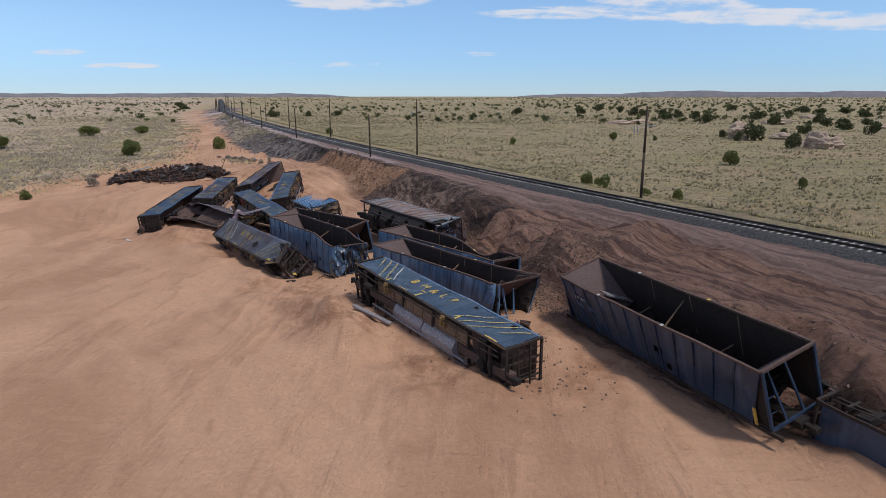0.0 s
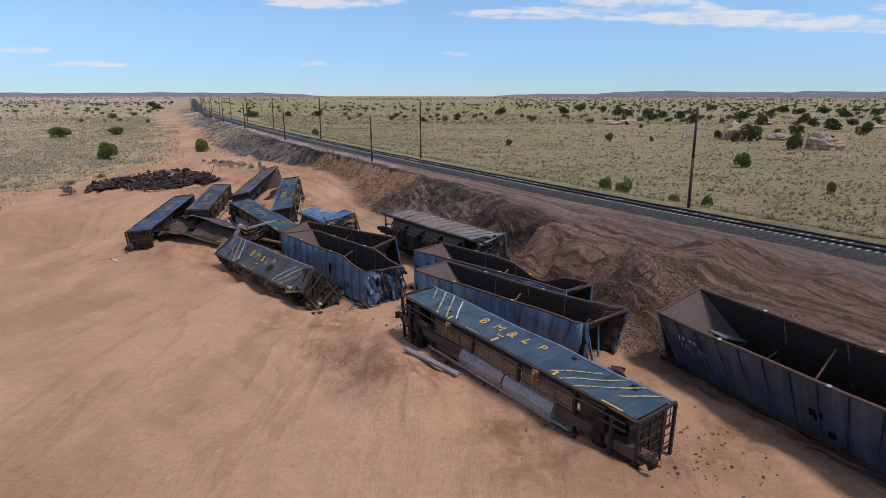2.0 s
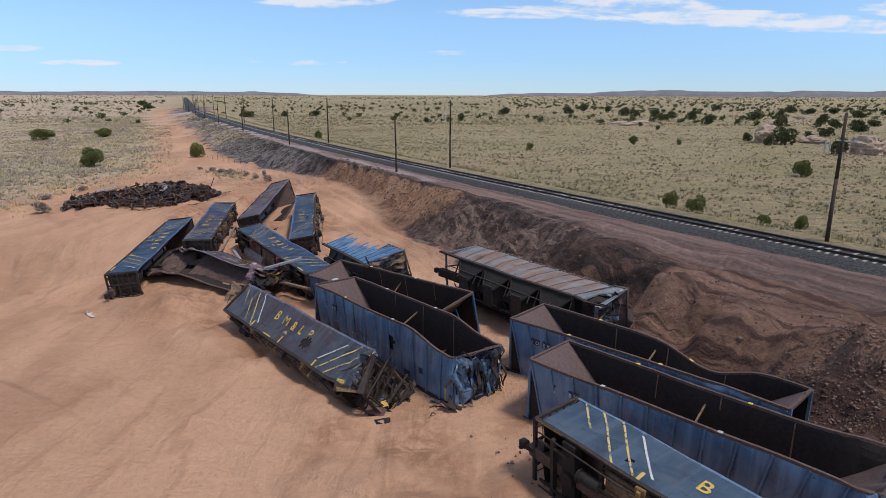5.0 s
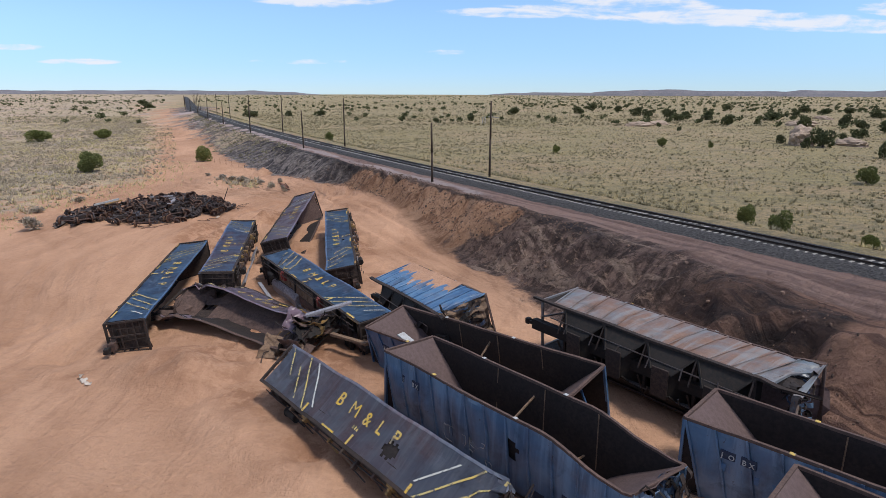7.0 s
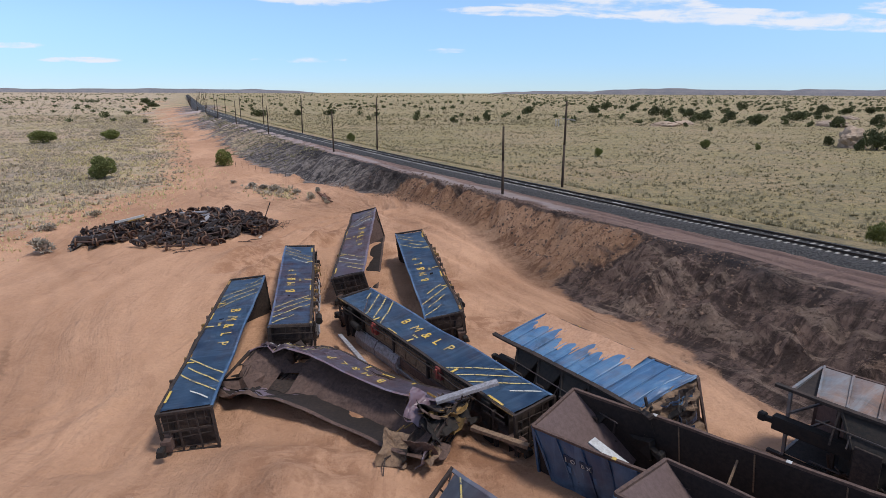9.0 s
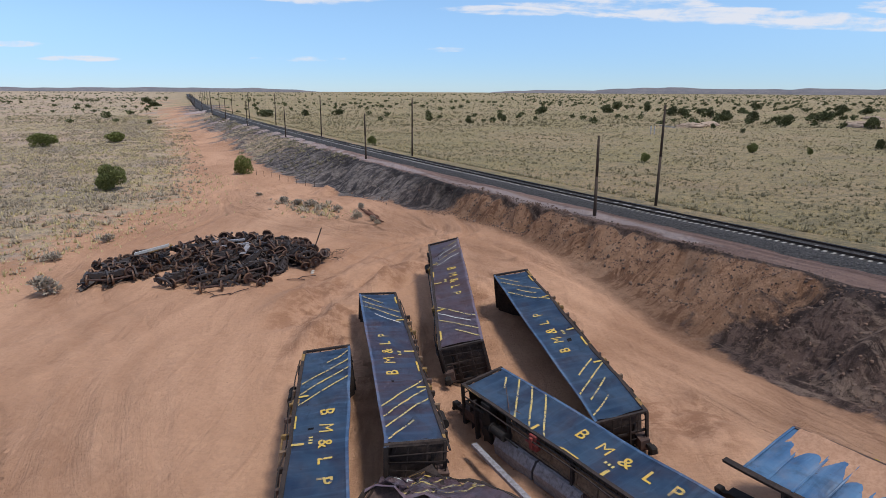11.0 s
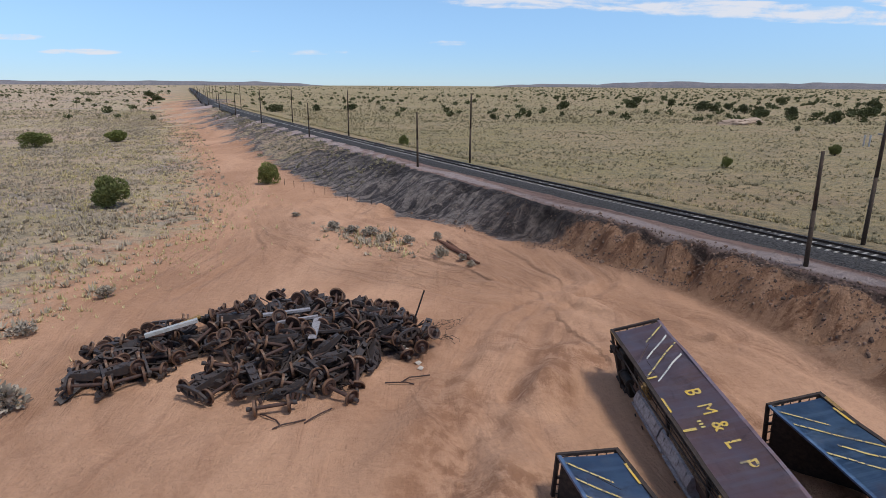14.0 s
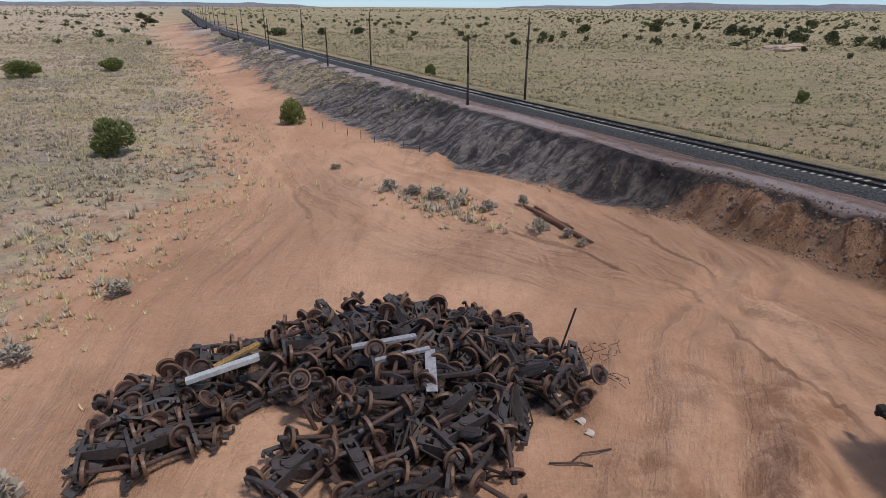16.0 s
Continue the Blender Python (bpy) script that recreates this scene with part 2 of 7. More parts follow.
LOG_WOOD = bare("weathered reddish timber", (0.16, 0.07, 0.045), (0.2, 0.10, 0.065), (0.10, 0.05, 0.035), 0.9)
CONCRETE = bare("pale concrete", (0.34, 0.33, 0.315), (0.42, 0.41, 0.39), (0.24, 0.225, 0.21), 0.9)
RAIL = bare("railhead steel", (0.05, 0.04, 0.037), (0.075, 0.055, 0.045), (0.04, 0.033, 0.03), 0.5, 1.0, 0.1, 0.4)
ROCK = bare("pale sandstone", (0.38, 0.29, 0.22), (0.46, 0.36, 0.28), (0.27, 0.2, 0.155), 0.95, 0.5)
PLASTIC = bare("dusty white litter", (0.46, 0.41, 0.36), (0.55, 0.50, 0.45), (0.40, 0.33, 0.27), 0.7)


def ground_material():
    k = Nodes("sand, scrub soil and coal dirt", 0.95, 0, 0.15)
    pos = k.world_pos()
    mask = k.n.new("ShaderNodeSeparateColor")
    k.l.new(k.attr("zones")[0], mask.inputs[0])
    scrub, dirt, road = mask.outputs[0], mask.outputs[1], mask.outputs[2]
    worn = k.n.new("ShaderNodeSeparateColor")
    k.l.new(k.attr("wear")[0], worn.inputs[0])
    churn, earth, black = worn.outputs[0], worn.outputs[1], worn.outputs[2]
    steep = k.attr("steep")[1]
    # wind-blown and driven sand; broad tones paint in the shading of undulations
    drift_shading = k.noise(0.075, 6, 0.62, k.coords((1.0, 0.55, 1), (0, 0, 40), pos), 0.8)
    streak = k.noise(1.0, 6, 0.66, k.coords((0.62, 0.13, 0.4), (0, 0, 38), pos), 1.1)
    ripple = k.noise(1.0, 5, 0.7, k.coords((0.55, 1.5, 0.5), (0, 0, 20), pos), 0.9)
    grain = k.noise(4.0, 6, 0.75, pos)
    sand = k.mix(k.ramp(drift_shading, 0.38, 0.62), (0.406, 0.229, 0.142), (0.542, 0.321, 0.206))
    sand = k.mix(k.ramp(streak, 0.52, 0.66, 0, 0.42), sand, (0.317, 0.171, 0.107))
    sand = k.mix(k.ramp(ripple, 0.5, 0.68, 0, 0.25), sand, (0.555, 0.333, 0.212))
    sand = k.mix(k.ramp(grain, 0.40, 0.68, 0.0, 0.26), sand, (0.270, 0.146, 0.094))
    speck = k.ramp(k.noise(2.6, 4, 0.7, pos), 0.69, 0.76, 0, 0.7)
    sand = k.mix(speck, sand, (0.166, 0.096, 0.069))
    # fine tyre lines that follow the driven ways
    ways = k.n.new("ShaderNodeCombineXYZ")
    sway = k.math("MULTIPLY", k.noise(0.12, 3, 0.5, pos), 2.2)
    k.put(ways.inputs[0], k.math("ADD", k.attr("lane")[1], sway))
    px = k.n.new("ShaderNodeSeparateXYZ")
    k.l.new(pos, px.inputs[0])
    k.put(ways.inputs[1], k.math("MULTIPLY", px.outputs[0], 0.05))
    k.put(ways.inputs[2], k.math("MULTIPLY", px.outputs[1], 0.05))
    tyre = k.noise(1.9, 6, 0.76, ways.outputs[0])
    sand = k.mix(k.math("MULTIPLY", churn, k.ramp(tyre, 0.52, 0.60, 0, 0.40)), sand, (0.255, 0.138, 0.09))
    sand = k.mix(k.math("MULTIPLY", churn, k.ramp(tyre, 0.47, 0.34, 0, 0.45)), sand, (0.545, 0.342, 0.241))
    extra = k.n.new("ShaderNodeSeparateColor")
    k.l.new(k.attr("more")[0], extra.inputs[0])
    pale, damp_shade, grey = extra.outputs[0], extra.outputs[1], extra.outputs[2]
    bk = k.n.new("ShaderNodeAttribute")
    bk.attribute_name = "bank"
    bank = bk.outputs["Vector"]
    side = k.n.new("ShaderNodeSeparateXYZ")
    k.l.new(bank, side.inputs[0])
    east = side.outputs[2]
    # the sandy stretch of the bank: crusts and fallen clods
    crust = k.noise(0.55, 8, 0.78, k.coords((1.0, 0.45, 1), (0, 0, 20), bank), 0.6)
    sand = k.mix(k.math("MULTIPLY", steep, k.ramp(crust, 0.49, 0.58, 0, 0.85)), sand, (0.215, 0.108, 0.066))
    sand = k.mix(k.math("MULTIPLY", steep, k.ramp(crust, 0.45, 0.36, 0, 0.6)), sand, (0.56, 0.37, 0.26))
    # freshly turned, damp sand, with shade beside the cars painted in
    sand = k.mix(k.math("MULTIPLY", damp_shade, k.ramp(k.noise(0.8, 6, 0.7, pos, 0.3), 0.40, 0.58, 0.1, 0.8)), sand, (0.255, 0.128, 0.075))
    # dry scrub soil, a patchwork of grass tones
    patch = k.noise(0.022, 6, 0.65, pos, 0.8)
    tuft = k.noise(0.8, 8, 0.8, pos, 0.3)
    soil = k.mix(k.ramp(patch, 0.38, 0.6), (0.500, 0.362, 0.268), (0.430, 0.345, 0.215))
    soil = k.mix(k.ramp(k.noise(0.045, 6, 0.7, pos, 0.5), 0.5, 0.62, 0, 0.8), soil, (0.325, 0.270, 0.240))
    soil = k.mix(k.ramp(k.noise(0.16, 5, 0.7, pos), 0.58, 0.70, 0, 0.7), soil, (0.456, 0.300, 0.228))
    soil = k.mix(k.ramp(tuft, 0.5, 0.62, 0, 0.7), soil, (0.196, 0.168, 0.129))
    plain = k.mix(k.ramp(patch, 0.38, 0.6), (0.380, 0.285, 0.168), (0.320, 0.258, 0.132))
    plain = k.mix(k.ramp(k.noise(0.09, 5, 0.7, pos), 0.5, 0.68, 0, 0.7), plain, (0.196, 0.161, 0.112))
    plain = k.mix(k.ramp(tuft, 0.48, 0.6, 0, 0.85), plain, (0.185, 0.162, 0.105))
    plain = k.mix(k.ramp(k.noise(0.16, 5, 0.7, pos), 0.62, 0.72, 0, 0.6), plain, (0.382, 0.244, 0.170))
    clump = k.noise(0.3, 8, 0.85, pos)
    soil = k.mix(k.ramp(clump, 0.5, 0.58, 0, 0.5), soil, (0.205, 0.185, 0.145))
    plain = k.mix(k.ramp(clump, 0.49, 0.57, 0, 0.6), plain, (0.18, 0.165, 0.11))
    plain = k.mix(k.ramp(clump, 0.44, 0.36, 0, 0.6), plain, (0.35, 0.285, 0.185))
    tuss = k.voronoi(1.25, k.coords((1, 1, 1), (0, 0, 0), pos))
    tuss = k.ramp(k.math("ADD", tuss, k.math("MULTIPLY", k.noise(5.0, 4, 0.7, pos), 0.5)), 0.36, 0.62)
    plain = k.mix(k.ramp(tuss, 0, 1, 0.5, 0), plain, (0.135, 0.122, 0.076))
    soil = k.mix(k.ramp(tuss, 0, 1, 0.4, 0), soil, (0.19, 0.165, 0.13))
    plain = k.mix(k.ramp(k.noise(0.011, 4, 0.6, k.coords((1, 2.2, 1), (0, 0, 25), pos), 0.6), 0.55, 0.68, 0, 0.4), plain, (0.36, 0.245, 0.165))
    soil = k.mix(east, soil, plain)
    # coal-stained dirt of the slope, washed into gullies; contrast raised to imitate relief shading
    clod = k.noise(0.35, 7, 0.72, pos, 0.5)
    wash = k.noise(1.0, 7, 0.72, k.coords((0.75, 0.2, 1), (0, 0, 24), bank), 0.5)
    strata = k.noise(1.0, 6, 0.7, k.coords((0.10, 0.75, 1), (0, 0, 5), bank), 0.7)
    crumb = k.noise(1.5, 8, 0.8, pos, 0.4)
    lumps = k.voronoi(1.1, k.coords((1, 1, 1), (0, 0, 0), pos))
    coal = k.mix(k.ramp(wash, 0.42, 0.58), (0.070, 0.048, 0.043), (0.215, 0.146, 0.124))
    coal = k.mix(k.ramp(strata, 0.54, 0.62, 0, 0.85), coal, (0.34, 0.245, 0.195))
    coal = k.mix(k.ramp(strata, 0.43, 0.36, 0, 0.75), coal, (0.062, 0.043, 0.039))
    coal = k.mix(k.ramp(k.noise(0.7, 7, 0.75, pos, 0.5), 0.57, 0.64, 0, 0.75), coal, (0.37, 0.25, 0.19))
    coal = k.mix(k.ramp(crumb, 0.50, 0.60, 0, 0.8), coal, (0.052, 0.037, 0.033))
    ashy = k.mix(k.ramp(wash, 0.42, 0.58), (0.070, 0.062, 0.066), (0.255, 0.220, 0.205))
    ashy = k.mix(k.ramp(k.noise(0.8, 7, 0.75, pos), 0.55, 0.64, 0, 0.7), ashy, (0.36, 0.295, 0.25))
    ashy = k.mix(k.ramp(crumb, 0.52, 0.62, 0, 0.65), ashy, (0.055, 0.050, 0.053))
    coal = k.mix(grey, coal, ashy)
    tread = k.noise(1.0, 5, 0.68, k.coords((0.08, 1.1, 1), (0, 0, -6), bank), 0.5)
    brown = k.mix(k.ramp(k.noise(0.28, 6, 0.68, pos, 0.6), 0.36, 0.64), (0.225, 0.130, 0.096), (0.360, 0.212, 0.155))
    brown = k.mix(k.ramp(tread, 0.49, 0.57, 0, 0.8), brown, (0.102, 0.059, 0.052))
    brown = k.mix(k.ramp(tread, 0.45, 0.38, 0, 0.65), brown, (0.383, 0.223, 0.170))
    brown = k.mix(k.ramp(crumb, 0.53, 0.64, 0, 0.6), brown, (0.110, 0.068, 0.055))
    coal = k.mix(k.ramp(earth, 0.3, 0.7), coal, brown)
    # black: dark dirt along the crest, plus painted overhang shadow
    coal = k.mix(k.math("MULTIPLY", black, k.ramp(clod, 0.3, 0.6, 0.95, 0.55)), coal, (0.026, 0.023, 0.025))
    # service road, compacted purple-grey with a pale dry lane
    lane = k.noise(1.0, 5, 0.65, k.coords((0.05, 1.0, 1), (0, 0, 2), bank), 0.3)
    lanec = k.mix(k.ramp(lane, 0.35, 0.66), (0.178, 0.115, 0.101), (0.350, 0.232, 0.194))
    lanec = k.mix(k.ramp(k.noise(1.3, 6, 0.75, pos), 0.52, 0.7, 0, 0.5), lanec, (0.428, 0.308, 0.261))
    lanec = k.mix(k.ramp(k.math("ADD", pale, k.math("MULTIPLY", k.math("SUBTRACT", k.noise(0.6, 6, 0.7, pos), 0.5), 0.9)), 0.25, 0.75, 0, 0.85), lanec, (0.459, 0.375, 0.358))
    wob = k.math("MULTIPLY", k.math("SUBTRACT", k.noise(0.45, 6, 0.7, pos, 0.4), 0.5), 1.5)
    col = k.mix(k.ramp(k.math("ADD", dirt, wob), 0.36, 0.64), sand, coal)
    col = k.mix(k.ramp(k.math("ADD", road, k.math("MULTIPLY", wob, 0.5)), 0.36, 0.64), col, lanec)
    col = k.mix(k.ramp(k.math("ADD", scrub, wob), 0.34, 0.66), col, soil)
    h = k.math("ADD", k.math("MULTIPLY", streak, 0.55), k.math("MULTIPLY", ripple, 0.4))
    h = k.math("ADD", h, k.math("MULTIPLY", grain, 0.34))
    h = k.math("ADD", h, k.math("MULTIPLY", k.math("MULTIPLY", tuft, scrub), 1.4))
    h = k.math("ADD", h, k.math("MULTIPLY", k.math("MULTIPLY", k.math("ADD", wash, k.math("MULTIPLY", strata, 0.7)), dirt), 2.2))
    h = k.math("ADD", h, k.math("MULTIPLY", k.math("MULTIPLY", tyre, churn), -1.8))
    h = k.math("ADD", h, k.math("MULTIPLY", k.math("MULTIPLY", k.math("SUBTRACT", crumb, lumps), dirt), 1.8))
    h = k.math("ADD", h, k.math("MULTIPLY", k.math("MULTIPLY", tread, k.math("MULTIPLY", dirt, earth)), 2.6))
    h = k.math("ADD", h, k.math("MULTIPLY", k.math("MULTIPLY", k.math("ADD", crust, k.math("MULTIPLY", crumb, 0.8)), steep), 4.0))
    return k.done(col, h, 1.0, 0.4)


GROUND = ground_material()


def stone_material():
    k = Nodes("dark crushed ballast", 0.9)
    pos = k.world_pos()
    c = k.mix(k.ramp(k.noise(5, 5, 0.8, pos), 0.35, 0.7), (0.02, 0.0195, 0.021), (0.085, 0.08, 0.08))
    return k.done(c, k.voronoi(7, pos), 1.0, 0.12)


BALLAST = stone_material()


def leafy(name, a, b, c):
    k = Nodes(name, 0.9, 0, 0.15)
    col = k.mix(k.island(), a, b)
    col = k.mix(k.ramp(k.rand(), 0.2, 0.8, 0, 0.5), col, c)
    return k.done(col)


SAND = bare("loose orange sand", (0.43, 0.245, 0.155), (0.50, 0.295, 0.19), (0.36, 0.2, 0.125), 0.95, 1.0, 0.3)
PLATE = bare("dark stencil patch", (0.016, 0.026, 0.055), (0.024, 0.038, 0.075), (0.035, 0.045, 0.07), 0.6)
JUNIPER = leafy("juniper green", (0.105, 0.122, 0.042), (0.245, 0.260, 0.085), (0.15, 0.16, 0.07))
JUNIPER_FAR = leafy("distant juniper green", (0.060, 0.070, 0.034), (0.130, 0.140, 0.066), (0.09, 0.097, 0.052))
SAGE_PALE = leafy("pale mauve sage", (0.215, 0.185, 0.150), (0.450, 0.385, 0.315), (0.40, 0.335, 0.24))
GRASS_PALE = leafy("straw grass", (0.62, 0.50, 0.30), (0.42, 0.38, 0.17), (0.60, 0.47, 0.28))
SAGE = leafy("sage scrub", (0.185, 0.165, 0.105), (0.350, 0.308, 0.205), (0.27, 0.235, 0.145))
GRASS = leafy("dry grass", (0.54, 0.44, 0.245), (0.36, 0.33, 0.155), (0.50, 0.395, 0.22))
BARK = bare("grey bark", (0.12, 0.1, 0.085), (0.16, 0.135, 0.115), (0.07, 0.06, 0.05), 0.95)


# ---------------------------------------------------------------- mesh helpers
def part(name, bm, material, parent, label="", warp=None, smooth=False, kind=""):
    """Links a bmesh as one mesh object under a thing or a part."""
    if warp:
        for v in bm.verts:
            v.co = warp(v.co)
    bmesh.ops.recalc_face_normals(bm, faces=bm.faces)
    me = bpy.data.meshes.new(name)
    bm.to_mesh(me)
    bm.free()
    me.materials.append(material)
    if smooth:
        me.polygons.foreach_set("use_smooth", [True] * len(me.polygons))
    ob = new(name, me)
    ob.parent = parent
    if label or kind:
        tagged(ob, label, kind=kind)
    return ob


def thing(name, m, label, category, group="", kind=""):
    ob = new(name)
    ob.empty_display_size = 0.3
    ob.matrix_world = m
    return tagged(ob, label, category, group, kind)


def box(bm, a, b, m=None, bevel=0.0):
    """An axis-aligned box from corner a to corner b, bevelled, placed by m."""
    a, b = Vector(a), Vector(b)
    t = Matrix.Translation((a + b) / 2) @ Matrix.Diagonal((*(b - a), 1))
    r = bmesh.ops.create_cube(bm, size=1, matrix=(m @ t) if m else t)
    if bevel:
        es = list({e for v in r["verts"] for e in v.link_edges})
        bmesh.ops.bevel(bm, geom=es, offset=bevel, segments=1, affect="EDGES")


def bar(bm, p, q, w, h=None, up=(0, 0, 1)):
    """A square bar from p to q."""
    p, q = Vector(p), Vector(q)
    d = q - p
    x = d.normalized()
    u = Vector(up)
    if abs(x.dot(u)) > 0.97:
        u = Vector((0, 1, 0))
    y = u.cross(x).normalized()
    z = x.cross(y)
    m = Matrix((x, y, z)).transposed().to_4x4()
    m.translation = (p + q) / 2
    h = h or w
    bmesh.ops.create_cube(bm, size=1, matrix=m @ Matrix.Diagonal((d.length, w, h, 1)))


def rod(bm, p, q, r, n=8, r2=None):
    p, q = Vector(p), Vector(q)
    d = q - p
    m = d.to_track_quat("Z", "Y").to_matrix().to_4x4()
    m.translation = (p + q) / 2
    bmesh.ops.create_cone(bm, cap_ends=True, segments=n, radius1=r, radius2=r if r2 is None else r2, depth=d.length, matrix=m)


def sheet(bm, quad, t=0.02, nu=1, nv=1, bend=None):
    """A plate of thickness t over four corners, divided nu by nv; bend moves its points."""
    a, b, c, d = (Vector(p) for p in quad)
    n = (b - a).cross(d - a).normalized() * t / 2
    rows = []
    for side in (1, -1):
        for j in range(nv + 1):
            for i in range(nu + 1):
                u, v = i / nu, j / nv
                p = (a * (1 - u) + b * u) * (1 - v) + (d * (1 - u) + c * u) * v
                if bend:
                    p = bend(p, u, v)
                rows.append(bm.verts.new(p + n * side))
    k, w = (nu + 1) * (nv + 1), nu + 1
    for j in range(nv):
        for i in range(nu):
            q = [j * w + i, j * w + i + 1, (j + 1) * w + i + 1, (j + 1) * w + i]
            bm.faces.new([rows[s] for s in q])
            bm.faces.new([rows[k + s] for s in reversed(q)])
    rim = [i for i in range(nu + 1)] + [j * w + nu for j in range(1, nv + 1)]
    rim += [nv * w + i for i in range(nu - 1, -1, -1)] + [j * w for j in range(nv - 1, 0, -1)]
    for s, e in zip(rim, rim[1:] + rim[:1]):
        bm.faces.new((rows[e], rows[s], rows[k + s], rows[k + e]))


def lying(corner, yaw, rise, lean, turn, length, width):
    """The pose of a car on its side: its sill's corner at the far end, the way along it, how it rises and leans."""
    y = radians(yaw)
    x = Vector((math.cos(y), math.sin(y), rise)).normalized()
    side = Vector((-math.sin(y), math.cos(y), 0)) * turn
    up = Vector((0, 0, 1))
    top = (side * math.sqrt(1 - lean * lean) + up * lean)
    top = (top - x * top.dot(x)).normalized()
    out = x.cross(top) * turn
    ny = -out
    nx = ny.cross(top)
    m = Matrix((nx, ny, top)).transposed().to_4x4()
    local = Vector((0 if turn > 0 else length, -width / 2, 0))
    m.translation = Vector(corner) - m.to_3x3() @ local
    return m


def upright(corner, yaw, rise, lean, width, height):
    """The pose of a car on its belly, from the far end's rim corner."""
    y = radians(yaw)
    x = Vector((math.cos(y), math.sin(y), rise)).normalized()
    side = Vector((-math.sin(y), math.cos(y), 0))
    s = (side * math.sqrt(1 - lean * lean) + Vector((0, 0, lean)))
    s = (s - x * s.dot(x)).normalized()
    m = Matrix((x, s, x.cross(s))).transposed().to_4x4()
    m.translation = Vector(corner) - m.to_3x3() @ Vector((0, -width / 2, height))
    return m


TABLES = {}


def vnoise(x, y, size, seed):
    """Smooth value noise over the plan, -1 to 1."""
    if seed not in TABLES:
        TABLES[seed] = np.random.RandomState(seed).rand(256, 256) * 2 - 1
    tab = TABLES[seed]
    u, v = np.asarray(x) / size, np.asarray(y) / size
    i, j = np.floor(u).astype(int), np.floor(v).astype(int)
    a, b = u - i, v - j
    a, b = a * a * (3 - 2 * a), b * b * (3 - 2 * b)
    g = lambda p, q: tab[p % 256, q % 256]
    return (g(i, j) * (1 - a) + g(i + 1, j) * a) * (1 - b) + (g(i, j + 1) * (1 - a) + g(i + 1, j + 1) * a) * b


def smooth(v, lo, hi):
    t = np.clip((np.asarray(v, float) - lo) / (hi - lo), 0, 1)
    return t * t * (3 - 2 * t)


# ---------------------------------------------------------------- the plan
def track_x(y):
    """The railway's centre line, x by y."""
    u = np.asarray(y, float) / 100
    c = np.clip(u, 0.1, 4.5)
    x = -0.571 * c ** 3 + 6.292 * c ** 2 - 73.57 * c + 60.30
    return x + (u - c) * np.where(u > 4.5, -44.0, -1.713 * c ** 2 + 12.584 * c - 73.57)


def track_slope(y):
    return (track_x(np.asarray(y) + 0.5) - track_x(np.asarray(y) - 0.5))


def beside(x, y):
    """Distance to the right of the railway's centre line."""
    return (x - track_x(y)) / np.sqrt(1 + track_slope(y) ** 2)


def track_point(y, s, z=0.0):
    k = float(track_slope(y))
    n = math.sqrt(1 + k * k)
    return Vector((float(track_x(y)) + s / n, y - s * k / n, z))


RUN_Y = np.arange(-1000.0, 5001.0, 2.0)
RUN_L = np.concatenate([[0], np.cumsum(2.0 * np.sqrt(1 + track_slope(RUN_Y[:-1] + 1.0) ** 2))])


def along_track(x, y, s):
    """Length along the railway at the foot of the perpendicular."""
    k = track_slope(y)
    return np.interp(y + s * k / np.sqrt(1 + k * k), RUN_Y, RUN_L)


def disturbed(x, y):
    """Where machines have dug and dragged round the wrecks, 0 to 1."""
    out = np.zeros(np.shape(x))
    for line, r in DUG:
        for (ax, ay), (bx, by) in zip(line, line[1:]):
            dx, dy = bx - ax, by - ay
            t = np.clip(((x - ax) * dx + (y - ay) * dy) / (dx * dx + dy * dy), 0, 1)
            q = np.hypot(x - ax - t * dx, y - ay - t * dy) + 1.3 * vnoise(x, y, 3.1, 91)
            out = np.maximum(out, 1 - smooth(q, r * .3, r))
    return out


# dug ways; some also darken the sand for shade between cars
DUG = [([(-43, 86), (-41, 94), (-39, 102), (-36, 105)], 3.2), ([(-35.5, 84), (-33, 92), (-31, 98)], 3.5), ([(-39, 80), (-37, 88)], 2.5), ([(2, 27), (-5, 33), (-10, 38), (-15, 46)], 5.0), ([(-17, 50), (-24, 57), (-29, 61), (-34, 64)], 4.6), ([(-25, 64), (-29, 74), (-34, 84)], 4.0), ([(-44, 92), (-45, 101), (-40, 105)], 3.8),
       ([(-22, 78), (-27, 90), (-31, 97)], 3.0), ([(-8, 46), (-3, 52), (-4, 58)], 5.0), ([(5, 38), (8, 30)], 4.0), ([(-47, 98), (-44, 106)], 3.0), ([(-37, 71), (-32, 67), (-27.5, 62)], 4.6), ([(-44, 70), (-43.5, 66), (-40, 64)], 2.6)]


def left_edge(y):
    return np.interp(y, [-300, 60, 108, 120, 135, 154, 174, 217, 301, 425, 900], [-78, -76, -73, -71, -71, -77, -86, -105, -145, -207, -430])


def path_edge(y):
    return np.interp(y, [140, 158, 175, 184, 227, 298, 391, 900], [-56, -63, -72.5, -80, -99.5, -133, -178, -418])


SPOTS = [(-4, 34, .4), (-26, 46, 0), (-42, 68, -.7), (-30, 66, -.3), (-19, 91, -.2), (-23, 101, .9), (-26, 110, 1.5), (-33, 121, 1.5), (-40, 118, .9), (-52, 100, 1.0), (-46, 119, 1.3),
         (-52, 129, 1.2), (-72, 127, .2), (-84, 146, .3), (-54, 148, 0), (-10, 12, 0), (12, 12, .2), (-42, 30, 0), (-80, 60, .2), (6, 32, .3), (-4, 50, .3), (-66, 96, -.35), (-95, 230, .5)]


